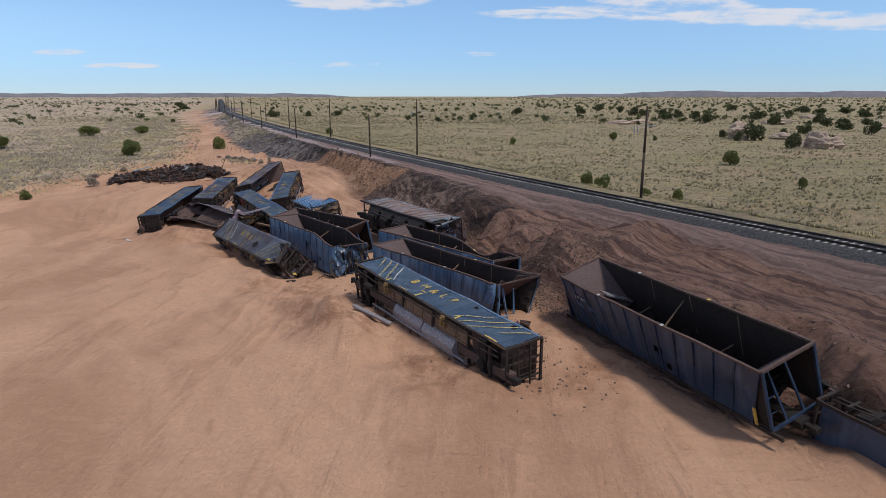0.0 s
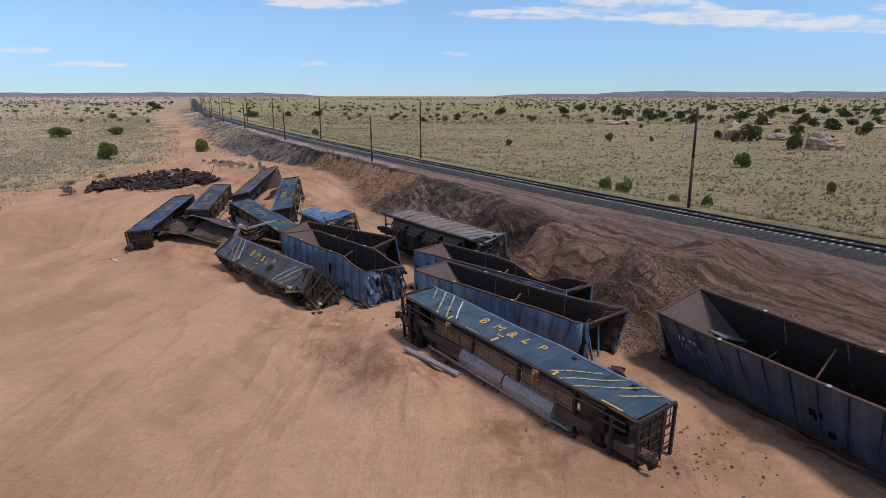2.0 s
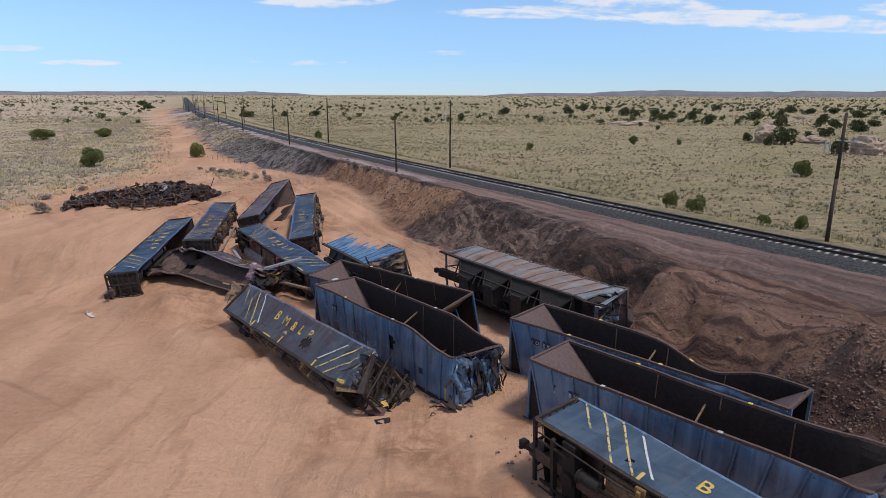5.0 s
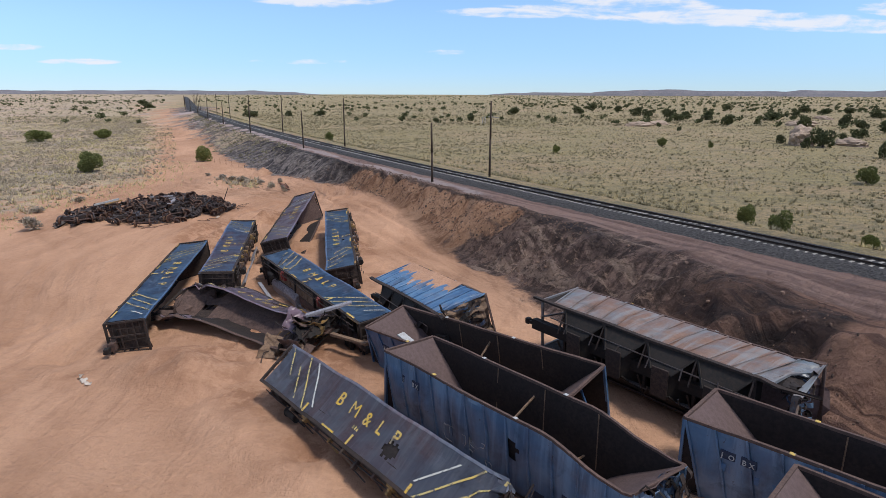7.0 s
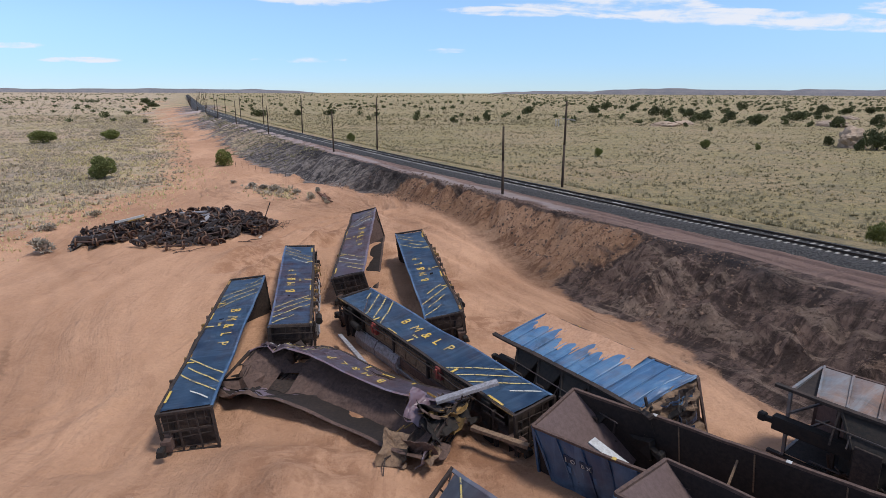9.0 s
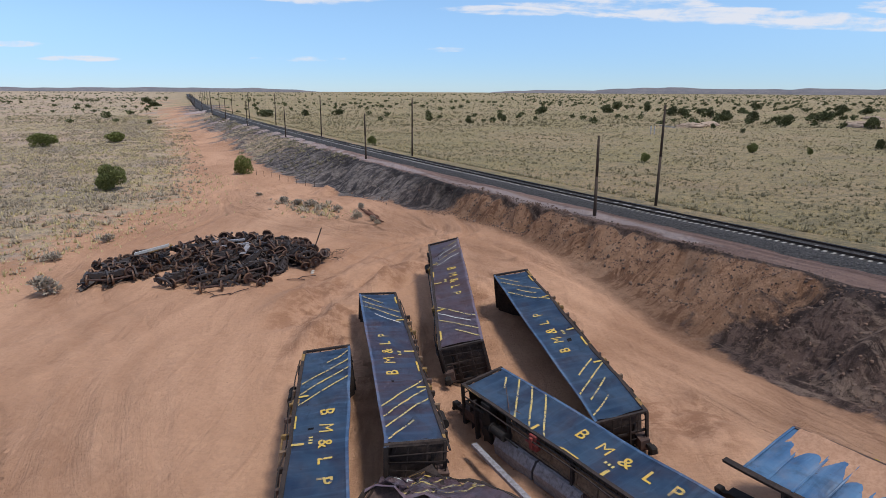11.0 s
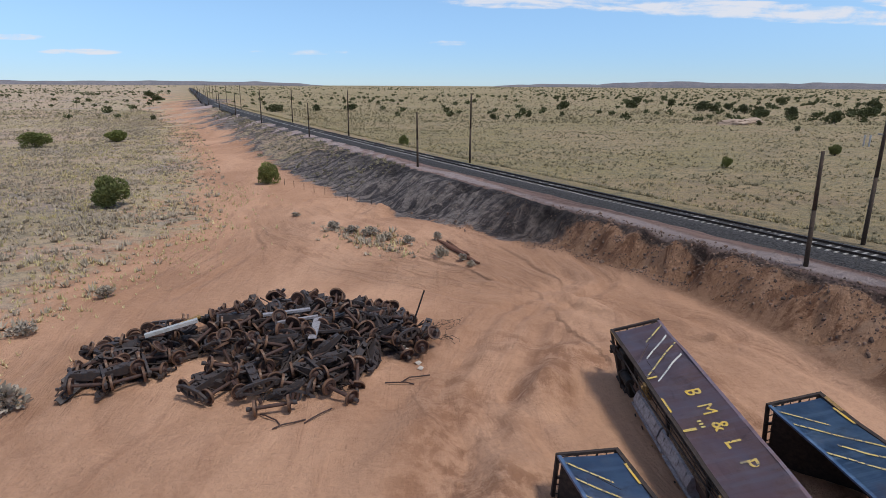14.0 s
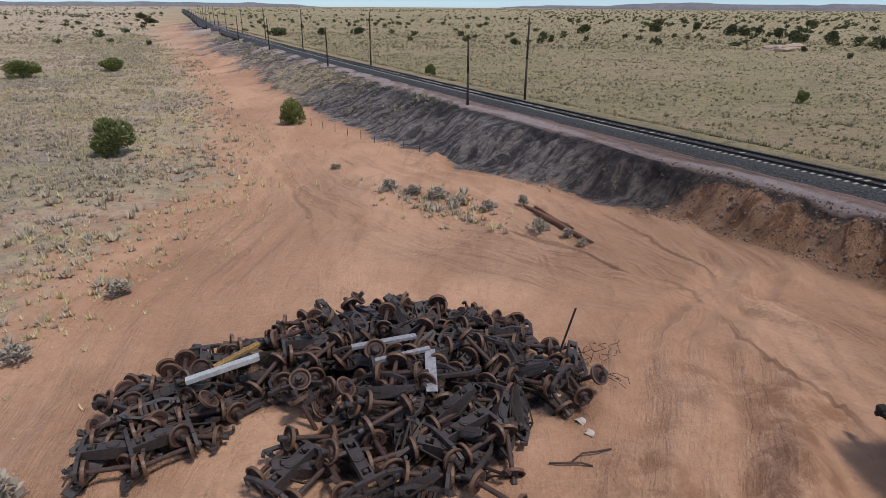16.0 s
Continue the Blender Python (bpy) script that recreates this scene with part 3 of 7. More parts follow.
def crest_at(y):
    return -np.interp(y, [25, 45, 52, 58, 80, 95, 115, 130, 150, 170], [19.3, 17.0, 14.0, 12.5, 8.8, 6.9, 5.9, 5.9, 6.9, 7.8])


def toe_at(y):
    return -np.interp(y, [25, 46, 54, 62, 75, 84, 92, 98, 106, 112, 118, 125, 130, 135, 140, 153, 165, 200, 300], [21.6, 21.0, 18.0, 17.0, 16.0, 15.2, 14.0, 12.6, 10.6, 9.6, 9.2, 9.9, 11.0, 12.2, 13.4, 15.2, 16.4, 16, 14])


def ruts(x, y):
    """Wheel ruts: their depth, and how churned the sand is."""
    dz, churn = np.zeros(np.shape(x)), np.zeros(np.shape(x))
    for line, gaps, deep in RUTS:
        d = np.full(np.shape(x), 1e9)
        side = np.zeros(np.shape(x))
        for (ax, ay), (bx, by) in zip(line, line[1:]):
            dx, dy = bx - ax, by - ay
            n2 = dx * dx + dy * dy
            t = np.clip(((x - ax) * dx + (y - ay) * dy) / n2, 0, 1)
            q = np.hypot(x - ax - t * dx, y - ay - t * dy)
            sg = np.sign((x - ax) * dy - (y - ay) * dx)
            near = q < d
            d, side = np.where(near, q, d), np.where(near, sg * q, side)
        if np.min(d) > 8:
            continue
        for k, g in enumerate(gaps):
            e = side - g - .7 * vnoise(x, y, 9, 40 + k) - .15 * vnoise(x, y, 2.5, 50 + k)
            w = deep * (.55 + .45 * vnoise(x, y, 5, 60 + k))
            dz = dz + np.where(d < 8, w * (-np.exp(-(e / .5) ** 2) + .5 * np.exp(-((np.abs(e) - 1.0) / .45) ** 2)), 0)
            churn = np.maximum(churn, np.where(d < 8, np.clip(w * 4.5, 0, 1) * np.exp(-(e / .5) ** 2), 0))
    return dz, churn


def lanes(x, y):
    """Signed distance from the nearest driven line, and how driven the sand is there."""
    best, lane, used = np.full(np.shape(x), 1e9), np.zeros(np.shape(x)), np.zeros(np.shape(x))
    for line, gaps, deep in RUTS:
        for (ax, ay), (bx, by) in zip(line, line[1:]):
            dx, dy = bx - ax, by - ay
            n2 = dx * dx + dy * dy
            t = np.clip(((x - ax) * dx + (y - ay) * dy) / n2, 0, 1)
            q = np.hypot(x - ax - t * dx, y - ay - t * dy)
            near = q < best
            best = np.where(near, q, best)
            used = np.where(near, min(1, (deep - .1) / .14), used)
            lane = np.where(near, np.sign((x - ax) * dy - (y - ay) * dx) * q + deep * 40, lane)
    return lane, used * (1 - smooth(best + 1.5 * vnoise(x, y, 6, 71), 2.5, 6.0)) * (.35 + .65 * smooth(vnoise(x, y, 11, 73), -.4, .4))


def height(x, y):
    x, y = np.asarray(x, float), np.asarray(y, float)
    s = beside(x, y)
    num, den = 0.0, 0.0
    for a, b, h in SPOTS:
        w = 1 / ((x - a) ** 2 + (y - b) ** 2 + 60.0) ** 1.5
        num, den = num + w * h, den + w
    base = num / den
    far = smooth(np.hypot(x + 30, y - 80), 130, 300)
    base = base * (1 - far) + far * 0.3
    base = base + (1 - far) * (0.12 * vnoise(x, y, 7, 3) + 0.05 * vnoise(x, y, 2.1, 4) + 0.02 * vnoise(x, y, 0.9, 9))
    # berms pushed up beside the wrecks
    for a, b, h, rx, ry, ang in BERMS:
        c, d = math.cos(ang), math.sin(ang)
        u, v = (x - a) * c + (y - b) * d, -(x - a) * d + (y - b) * c
        r = np.sqrt((u / rx) ** 2 + (v / ry) ** 2 + 1e-6)
        base = base + h * np.clip(1 - r, 0, 1) ** 1.3 * (1 + 0.25 * vnoise(x, y, 1.3, 7))
    base = base + (1 - far) * ruts(x, y)[0]
    dug = disturbed(x, y)
    base = base + dug * (.30 * vnoise(x, y, 2.6, 92) + .19 * vnoise(x, y, 1.2, 93) + .05 * vnoise(x, y, .55, 94))
    base = base + (1 - far) * (.16 * vnoise(x, y, 13, 95) + .07 * (1 - 2 * np.abs(vnoise(x * .8 + y * .6, y * .8 - x * .6, 4.2, 96))) * smooth(vnoise(x, y, 17, 97), -.3, .4))
    # the railway's embankment
    crest, toe = crest_at(y), toe_at(y)
    wob = 1.1 * vnoise(x, y, 6, 11) + 0.7 * vnoise(x, y, 2.4, 12)
    t = np.clip((s - wob - toe) / (crest - toe), 0, 1)
    t = t * t * (3 - 2 * t) * 0.6 + t * 0.4
    run = along_track(x, y, s)
    sandy = smooth(y, 88, 97) * (1 - smooth(y, 124, 134))
    lean = run + .5 * s
    gully = 1 - 2.2 * np.abs(vnoise(lean, s * .22, 2.6, 16)) + .7 * (1 - 2 * np.abs(vnoise(lean, s * .3, 1.15, 17)))
    lump = 1 - 2 * np.abs(vnoise(x, y, 3.3, 14)) + .6 * (1 - 2 * np.abs(vnoise(x, y, 1.5, 13)))
    rough = .55 * gully * (1 - .65 * sandy) + .5 * lump * (.45 + .75 * sandy) + .3 * vnoise(x, y, .75, 18)
    rough = (rough - .25) * np.clip(5 * t * (1 - t) + 0.05, 0, 1) * (1 - .4 * smooth(y, 150, 200))
    ledge = .5 * vnoise(run * .22, s, 1.2, 26) * np.clip(5 * t * (1 - t), 0, 1) * (1 - smooth(y, 88, 96))
    rough = rough + ledge
    bank = 3.9 - .45 * smooth(-s, 6, 9) * (1 - smooth(y, 62, 85)) + (0.12 + .14 * (y < 75))  * vnoise(x, y, 3, 15) * smooth(-s, 3, 6)
    churned = smooth(-s, 6.5, 9) * (1 - smooth(-s, 15, 18)) * (1 - smooth(y, 66, 78))
    ridge = 1 - 2 * np.abs(vnoise(run * .75 + s * 1.0, s * .28 - run * .2, 1.5, 28))
    bank = bank + churned * (.12 * ridge + .12 * (1 - 2 * np.abs(vnoise(run, s, .9, 29))))
    z = base * (1 - t) + bank * t + rough * (s < 0)
    # beyond the railway the plain falls away again
    plain = -0.1 + 0.25 * vnoise(x, y, 30, 21) + .5 * vnoise(x, y, 170, 22) * smooth(s, 60, 250) + 0.1 * vnoise(x, y, 3, 23)
    out = smooth(s, 5.5, 19)
    for a, b, h, r in ((13.7, 49.2, 1.6, 5.0), (15.2, 29.6, 1.3, 4.5), (17.5, 24.0, 1.0, 4.0), (6.4, 46.2, 1.5, 4.8), (10.3, 45.2, .9, 4.0), (18.5, 44.5, .9, 4.5), (-1.5, 66, .8, 4.0)):
        q = np.clip(1 - np.hypot(x - a, y - b) / r, 0, 1)
        z = z + h * q ** 1.15 * (1 + .25 * vnoise(x, y, .9, 19) + .3 * vnoise(x, y, 2.2, 27))
    z = np.where(s > 0, 3.75 * (1 - out) + plain * out, z)
    z = np.where(np.abs(s) < 2.6, 3.85, z)
    k = np.clip(((x - 7.2) * 6.6 - (y - 38.8) * 14.6) / (6.6 ** 2 + 14.6 ** 2), 0, 1)
    bed = 1 - smooth(np.hypot(x - 7.2 - 6.6 * k, y - 38.8 + 14.6 * k), 1.7, 2.7)
    z = z * (1 - bed) + np.minimum(z, .35) * bed
    left = smooth(left_edge(y) - x, 0, 10)
    z = z + left * (0.15 * vnoise(x, y, 4, 24) + 0.9 * vnoise(x, y, 120, 25) * smooth(left_edge(y) - x, 30, 200))
    return z


RUTS = [([(6, 20), (-8, 33), (-20, 44), (-31, 52), (-46, 60), (-58, 76)], (-3.4, -1.9, 0, 1.7, 3.3), .13),
        ([(-6, 16), (-16, 30), (-30, 42), (-48, 52), (-66, 70)], (-2.6, -.9, .8, 2.6), .115),
        ([(-8, 66), (-14, 78), (-23, 92), (-31, 106), (-40, 118), (-50, 135), (-62, 152)], (-3.6, -2.3, -1.1, 0, 1.1, 2.4, 3.5), .24),
        ([(-30, 106), (-41, 113), (-52, 120), (-62, 132), (-70, 148), (-79, 165), (-90, 188)], (-2.1, -.7, .8, 2.2), .24),
        ([(-48, 70), (-54, 84), (-64, 96), (-68, 112), (-66, 126), (-70, 146)], (-1.8, -.2, 1.5, 3.0), .18),
        ([(-40, 88), (-43, 98), (-40, 108), (-34, 116), (-36, 126)], (-1.7, 0, 1.5), .24),
        ([(2, 26), (-4, 31), (-13, 40)], (-1.2, .7), .13)]
BERMS = [(-39.6, 99.0, 1.6, 4.2, 1.7, 1.15), (-42.6, 90.5, 0.8, 6.5, 1.6, 1.3), (-37.6, 103.2, 0.7, 2.6, 1.6, 0.9), (-9.3, 35.2, 1.9, 7.0, 3.2, -0.92), (-8.4, 34.4, 0.8, 5.0, 1.3, -0.92), (-11.4, 38.0, 0.6, 2.6, 1.4, -0.5), (-15.0, 40.5, 0.7, 5, 3.5, -0.8), (5.2, 42.6, 1.3, 4.2, 3.4, -0.9),
         (-41.5, 103.0, 0.7, 4, 2.4, 1.2), (-45.5, 95.5, 0.8, 7, 2.2, 1.2), (-33.0, 62.4, 1.5, 5.5, 3.8, -0.4), (-27.4, 55.4, 0.7, 6.5, 2.6, -0.85), (-19.0, 47.6, 0.6, 4.0, 2.4, -0.85), (-53.2, 142.5, 1.4, 3.4, 2.6, 0.2), (-23, 56, 0.8, 4, 2.5, -0.8)]


def spread(lo, hi, step, first, last, grow=1.16):
    """Even steps from lo to hi, widening outwards to first and last."""
    mid = list(np.arange(lo, hi + step / 2, step))
    up, down, d = [], [], step
    v = hi
    while v < last:
        d *= grow
        v += d
        up.append(v)
    v, d = lo, step
    while v > first:
        d *= grow
        v -= d
        down.append(v)
    return np.array(down[::-1] + mid + up)


# blobs of overhang shadow painted on the slope: x, y, radius
OVERHANG_SHADE = [(-1.0, 66.5, 3.6), (1.5, 62.5, 2.6)]


# spots under the heap of wheels where the ground is darker
HEAP_DARK = [(-61.5, 101.5, 3.2), (-58.5, 104.6, 3.2), (-54.5, 106.2, 4.0), (-50.5, 105.5, 4.2), (-47.6, 104.4, 3.0), (-51.5, 101.0, 3.6), (-54.6, 100.0, 3.0)]


def build_ground():
    xs, ys = spread(-72, 24, 0.31, -4300, 4300), spread(16, 146, 0.31, -900, 4400)
    gx, gy = np.meshgrid(xs, ys)
    gz = height(gx, gy)
    n, m = gx.shape
    me = bpy.data.meshes.new("ground")
    me.vertices.add(n * m)
    me.vertices.foreach_set("co", np.stack([gx, gy, gz], -1).astype(np.float32).ravel())
    i = np.arange(n * m).reshape(n, m)
    quads = np.stack([i[:-1, :-1], i[:-1, 1:], i[1:, 1:], i[1:, :-1]], -1).reshape(-1, 4)
    me.loops.add(quads.size)
    me.loops.foreach_set("vertex_index", quads.ravel().astype(np.int32))
    me.polygons.add(len(quads))
    me.polygons.foreach_set("loop_start", np.arange(0, quads.size, 4, dtype=np.int32))
    me.polygons.foreach_set("use_smooth", np.ones(len(quads), bool))
    me.update()
    s = beside(gx, gy)
    wob = 2.2 * vnoise(gx, gy, 9, 31) + 1.0 * vnoise(gx, gy, 3, 32)
    left = .55 * smooth(left_edge(gy) - gx + wob, -4, 5) + .45 * smooth(left_edge(gy) - gx + 2.5 * wob, 4, 24)
    right = smooth(s, 2.6, 4.6)
    between = smooth(gx - path_edge(gy) + wob, -2, 3) * smooth(gy, 160, 200) * (s < -5)
    scrub = np.clip(left + right + 0.6 * between, 0, 1)
    wide = -toe_at(gy) + 1.0
    dirt = smooth(s + wide + 0.8 * wob, -2.0, 1.5) * (1 - smooth(s, 3, 6))
    tan = smooth(gy + .6 * wob, 85, 95) * (1 - smooth(gy, 122, 132)) * smooth(-s, 6.4, 8.0)
    dirt = dirt * (1 - 0.9 * tan)
    darkened = np.zeros_like(s)
    for a, b, r in HEAP_DARK:
        darkened = np.maximum(darkened, 1 - smooth(np.hypot(gx - a, gy - b) + .5 * wob, r * .5, r * .9))
    dirt = np.maximum(dirt, .62 * darkened)
    lane = smooth(s, -7.2, -6.2) * (1 - smooth(s, -2.6, -2.0))
    lane = np.maximum(lane, smooth(s, -10.0, -7.6) * (1 - smooth(s, -2.6, -2.0)) * (1 - smooth(gy, 62, 90)))
    col = np.stack([scrub, dirt, lane, np.ones_like(s)], -1).astype(np.float32)
    at = me.color_attributes.new("zones", "FLOAT_COLOR", "POINT")
    at.data.foreach_set("color", col.ravel())
    lane, churn = lanes(gx, gy)
    churn = np.clip(churn * (.75 + .5 * vnoise(gx, gy, 12, 72)), 0, 1)
    fl = me.attributes.new("lane", "FLOAT", "POINT")
    fl.data.foreach_set("value", lane.astype(np.float32).ravel())
    c = crest_at(gy)
    black = smooth(s + wob * .5, c - 2.6, c - 1.0) * (1 - smooth(s, c + .2, c + 1.2)) * smooth(gy, 74, 82) * (1 - .7 * smooth(gy, 86, 94) * (1 - smooth(gy, 120, 130)))
    for a, b, r in OVERHANG_SHADE:
        black = np.maximum(black, 1 - smooth(np.hypot(gx - a, gy - b) + .8 * wob, r * .4, r))
    black = np.maximum(black, .5 * darkened)
    earth = 1 - smooth(gy + 1.5 * wob, 60, 74)
    pale = np.exp(-((s + 5.3 + .25 * wob) / 1.15) ** 2) * smooth(gy + 6 * vnoise(gx, gy, 11, 35), 78, 112) * (.85 + .3 * vnoise(gx, gy, 7, 36))
    pale = np.maximum(pale, .95 * np.exp(-((s - c - .7 + .3 * wob) / .55) ** 2) * smooth(vnoise(gx, gy, 6, 37), .1, .45) * smooth(gy, 74, 86))
    pale = np.clip(np.maximum(pale, smooth(gy, 150, 210) * (s < -2.6) * (s > -7.4)), 0, 1)
    damp_shade = np.clip(disturbed(gx, gy) * (.58 + .9 * vnoise(gx, gy, 2.6, 38) + .5 * vnoise(gx, gy, 1.1, 39)), 0, 1)
    scored = ruts(gx, gy)[1] * (1 - smooth(np.hypot(gx + 30, gy - 80), 130, 300))
    damp_shade = np.maximum(damp_shade, .22 * scored * smooth(vnoise(gx, gy, 5, 43) + .5 * vnoise(gx, gy, 1.6, 44), -.3, .5))
    grey = smooth(gy + 4 * vnoise(gx, gy, 8, 34), 118, 138)
    more = me.color_attributes.new("more", "FLOAT_COLOR", "POINT")
    more.data.foreach_set("color", np.stack([pale, damp_shade, grey, np.ones_like(s)], -1).astype(np.float32).ravel())
    steep = np.clip(smooth(s, toe_at(gy) - 2.0, toe_at(gy) + 1.0) * (1 - smooth(s, c - .5, c + 1)) * smooth(gy, 84, 92) * (1 - smooth(gy, 126, 138)), 0, 1)
    fl = me.attributes.new("steep", "FLOAT", "POINT")
    fl.data.foreach_set("value", steep.astype(np.float32).ravel())
    vec = me.attributes.new("bank", "FLOAT_VECTOR", "POINT")
    vec.data.foreach_set("vector", np.stack([along_track(gx, gy, s), s, (s > 0) * 1.0], -1).astype(np.float32).ravel())
    col = np.stack([churn, earth, black, np.ones_like(s)], -1).astype(np.float32)
    at = me.color_attributes.new("wear", "FLOAT_COLOR", "POINT")
    at.data.foreach_set("color", col.ravel())
    me.materials.append(GROUND)
    return tagged(new("ground", me), "orange sand flat with wheel ruts and dry scrub plain to the horizon", "ground", kind="structure")


build_ground()


def build_track():
    """Ballast bed, concrete sleepers and two rails along the centre line."""
    ys = list(np.arange(8, 260, 3.0)) + list(np.arange(260, 1500, 25.0))
    bed = bpy.data.meshes.new("ballast")
    prof = [(-4.3, 3.5), (-2.4, 4.12), (-1.9, 4.22), (-1.0, 4.225), (-.6, 4.262), (.6, 4.262), (1.0, 4.225), (1.9, 4.22), (2.3, 4.12), (4.2, 3.4)]
    vs, fs = [], []
    for k, y in enumerate(ys):
        for s, z in prof:
            vs.append(track_point(y, s + random.uniform(-.12, .12), z + random.uniform(-.015, .022)))
    w = len(prof)
    for k in range(len(ys) - 1):
        for j in range(w - 1):
            fs.append((k * w + j, k * w + j + 1, (k + 1) * w + j + 1, (k + 1) * w + j))
    bed.from_pydata(vs, [], fs)
    bed.materials.append(BALLAST)
    tagged(new("ballast_bed", bed), "dark crushed stone ballast bed under the rails", "ballast", kind="structure")
    track = thing("railway_track", Matrix.Identity(4), "single railway track with steel rails on pale concrete sleepers", "railway", kind="structure")
    for s in (-0.755, 0.755):
        bm = bmesh.new()
        prof = [(-0.07, 4.27), (-0.07, 4.30), (-0.012, 4.33), (-0.036, 4.41), (-0.036, 4.45), (0.036, 4.45), (0.036, 4.41), (0.012, 4.33), (0.07, 4.30), (0.07, 4.27)]
        prev = None
        for y in ys:
            ring = [bm.verts.new(track_point(y, s + a, z)) for a, z in prof]
            if prev:
                for j in range(len(ring)):
                    bm.faces.new((prev[j], prev[(j + 1) % len(ring)], ring[(j + 1) % len(ring)], ring[j]))
            prev = ring
        part("rail", bm, RAIL, track)
    return track


TRACK = build_track()


def at_xy(p):
    return Vector((p.x, p.y, float(height(p.x, p.y))))


def build_pole(p, tall, lean, arm):
    m = Matrix.Translation(p) @ pose(0, 0, 0, lean[0], lean[1], random.uniform(0, 360))
    t = thing("utility_pole", m, "bare weathered wooden pole beside the railway" if not arm else "tall dark wooden pole with a broken crossarm", "pole", "poles along the railway")
    bm = bmesh.new()
    rod(bm, (0, 0, -0.6), (0, 0, tall * .5), 0.17, 10, 0.14)
    rod(bm, (0, 0, tall * .5 - .01), (0, 0, tall), 0.14, 10, 0.11)
    part("shaft", bm, POLE_WOOD, t, smooth=True)
    for z in (0.5, 0.9, 1.5):
        bm = bmesh.new()
        rod(bm, (-.16, 0, tall - z), (.2, 0, tall - z), 0.018, 6)
        part("bolt", bm, RUST_DARK, t)
    if arm:
        bm = bmesh.new()
        box(bm, (-1.3, -.06, tall - 2.2), (0.3, .06, tall - 2.08), pose(0, 0, 0, 0, 6, 0), 0.01)
        part("crossarm", bm, CONCRETE, t, "pale weathered wooden crossarm")
        for x in (-1.2, -.85):
            bm = bmesh.new()
            rod(bm, (x, 0, tall - 3.0), (x, 0, tall - 2.15), .055, 8, .07)
            part("insulator", bm, PALE_STEEL, t, "hanging string of pale insulators")
    return t


for k in range(-1, 14):
    y = 66.2 + 48.9 * k
    p = track_point(y, 4.9 if k < 2 else 4.4)
    build_pole(at_xy(p), 10.4 + random.uniform(-.25, .25), (random.uniform(-1, 1), random.uniform(-.6, .6)), k in (0, 1))
    y = 65.0 + 48.9 * k
    p = track_point(y, -5.3)
    if k != 0:
        build_pole(at_xy(p), 7.7 + random.uniform(-.2, .2), (random.uniform(-.8, .8), random.uniform(-.8, .8)), False)


# ---------------------------------------------------------------- coal cars
def letters(text, size, bold=0.0):
    """Raised lettering as a mesh, from the built-in font, starting at x = 0 on the base line."""
    cu = bpy.data.curves.new("lettering", "FONT")
    cu.body, cu.size, cu.extrude, cu.offset, cu.space_character = text, size, 0.004, bold, 1.35
    cu.resolution_u = 3
    tmp = bpy.data.objects.new("lettering", cu)
    scene.collection.objects.link(tmp)
    bpy.context.view_layer.update()
    me = bpy.data.meshes.new_from_object(tmp.evaluated_get(bpy.context.evaluated_depsgraph_get()))
    bpy.data.objects.remove(tmp)
    bpy.data.curves.remove(cu)
    return me


def side_dents(seed, depth, length, high):
    rnd = random.Random(seed)
    pits = [(rnd.uniform(.5, length - .5), rnd.uniform(.2, high - .2), rnd.uniform(.25, .9), rnd.uniform(-.5, 1) * depth) for _ in range(26)]

    def at(x, z):
        d = 0.0
        for a, b, r, h in pits:
            q = ((x - a) ** 2 * 0.35 + (z - b) ** 2) / (r * r)
            if q < 4:
                d += h * math.exp(-q * 1.5)
        return d
    return at


GL, GW, GS = 17.4, 3.05, 2.46


def bent(seed, warp, amount=1.0):
    """A little of the derailment's bending all over, besides the car's own damage."""
    o = Vector((seed * 7.3, 0, 0))

    def at(p):
        q = p + amount * (noise.noise_vector(Vector((p.x * .3, p.y * .4, p.z * .5)) + o) * .09 + noise.noise_vector(Vector((p.x * 1.3, p.y * 1.0, p.z * 1.0)) + o) * .02)
        return warp(q) if warp else q
    return at


def torn_end(car, x, W, H, seed, mats, n=18):
    """Strips of torn sheet and bent bars hanging out of a crushed end."""
    rnd = random.Random(seed + 500)
    for k in range(n):
        bm = bmesh.new()
        y = rnd.uniform(-W / 2, W / 2)
        z = H * rnd.uniform(.35, 1.0)
        w, run = rnd.uniform(.03, .14), H * rnd.uniform(.3, .75)
        out, tw, bend = rnd.uniform(-.2, .35), rnd.uniform(-1.2, 1.2), rnd.uniform(-.5, .5)
        prev = None
        m = 7
        for i in range(m + 1):
            t = i / m
            c = Vector((x + out * math.sin(t * 2.4) + .12 * math.sin(t * 9 + k), y + bend * t * t, max(.0, z - run * t)))
            a = rnd.uniform(-.25, .25) + tw * t
            e = Vector((math.sin(a), math.cos(a), rnd.uniform(-.2, .2))) * w * (1 - .5 * t)
            ring = [bm.verts.new(c - e), bm.verts.new(c + e), bm.verts.new(c + e + Vector((.02, 0, .006))), bm.verts.new(c - e + Vector((.02, 0, .006)))]
            if prev:
                for q in range(4):
                    bm.faces.new((prev[q], prev[(q + 1) % 4], ring[(q + 1) % 4], ring[q]))
            prev = ring
        part("torn_strip", bm, mats[k % len(mats)], car, "bent strip of torn sheet")
    for k in range(n // 2):
        bm = bmesh.new()
        p = Vector((x - .2, rnd.uniform(-W / 2, W / 2), rnd.uniform(.1, H)))
        for i in range(3):
            q = p + Vector((rnd.uniform(-.15, .25), rnd.uniform(-.5, .5), rnd.uniform(-.6, .35)))
            q.z = max(q.z, 0)
            bar(bm, p, q, rnd.choice((.035, .06, .09)))
            p = q
        part("bent_bar", bm, RUST_DARK if k % 3 else RUST_BLACK, car, "bent steel bar")


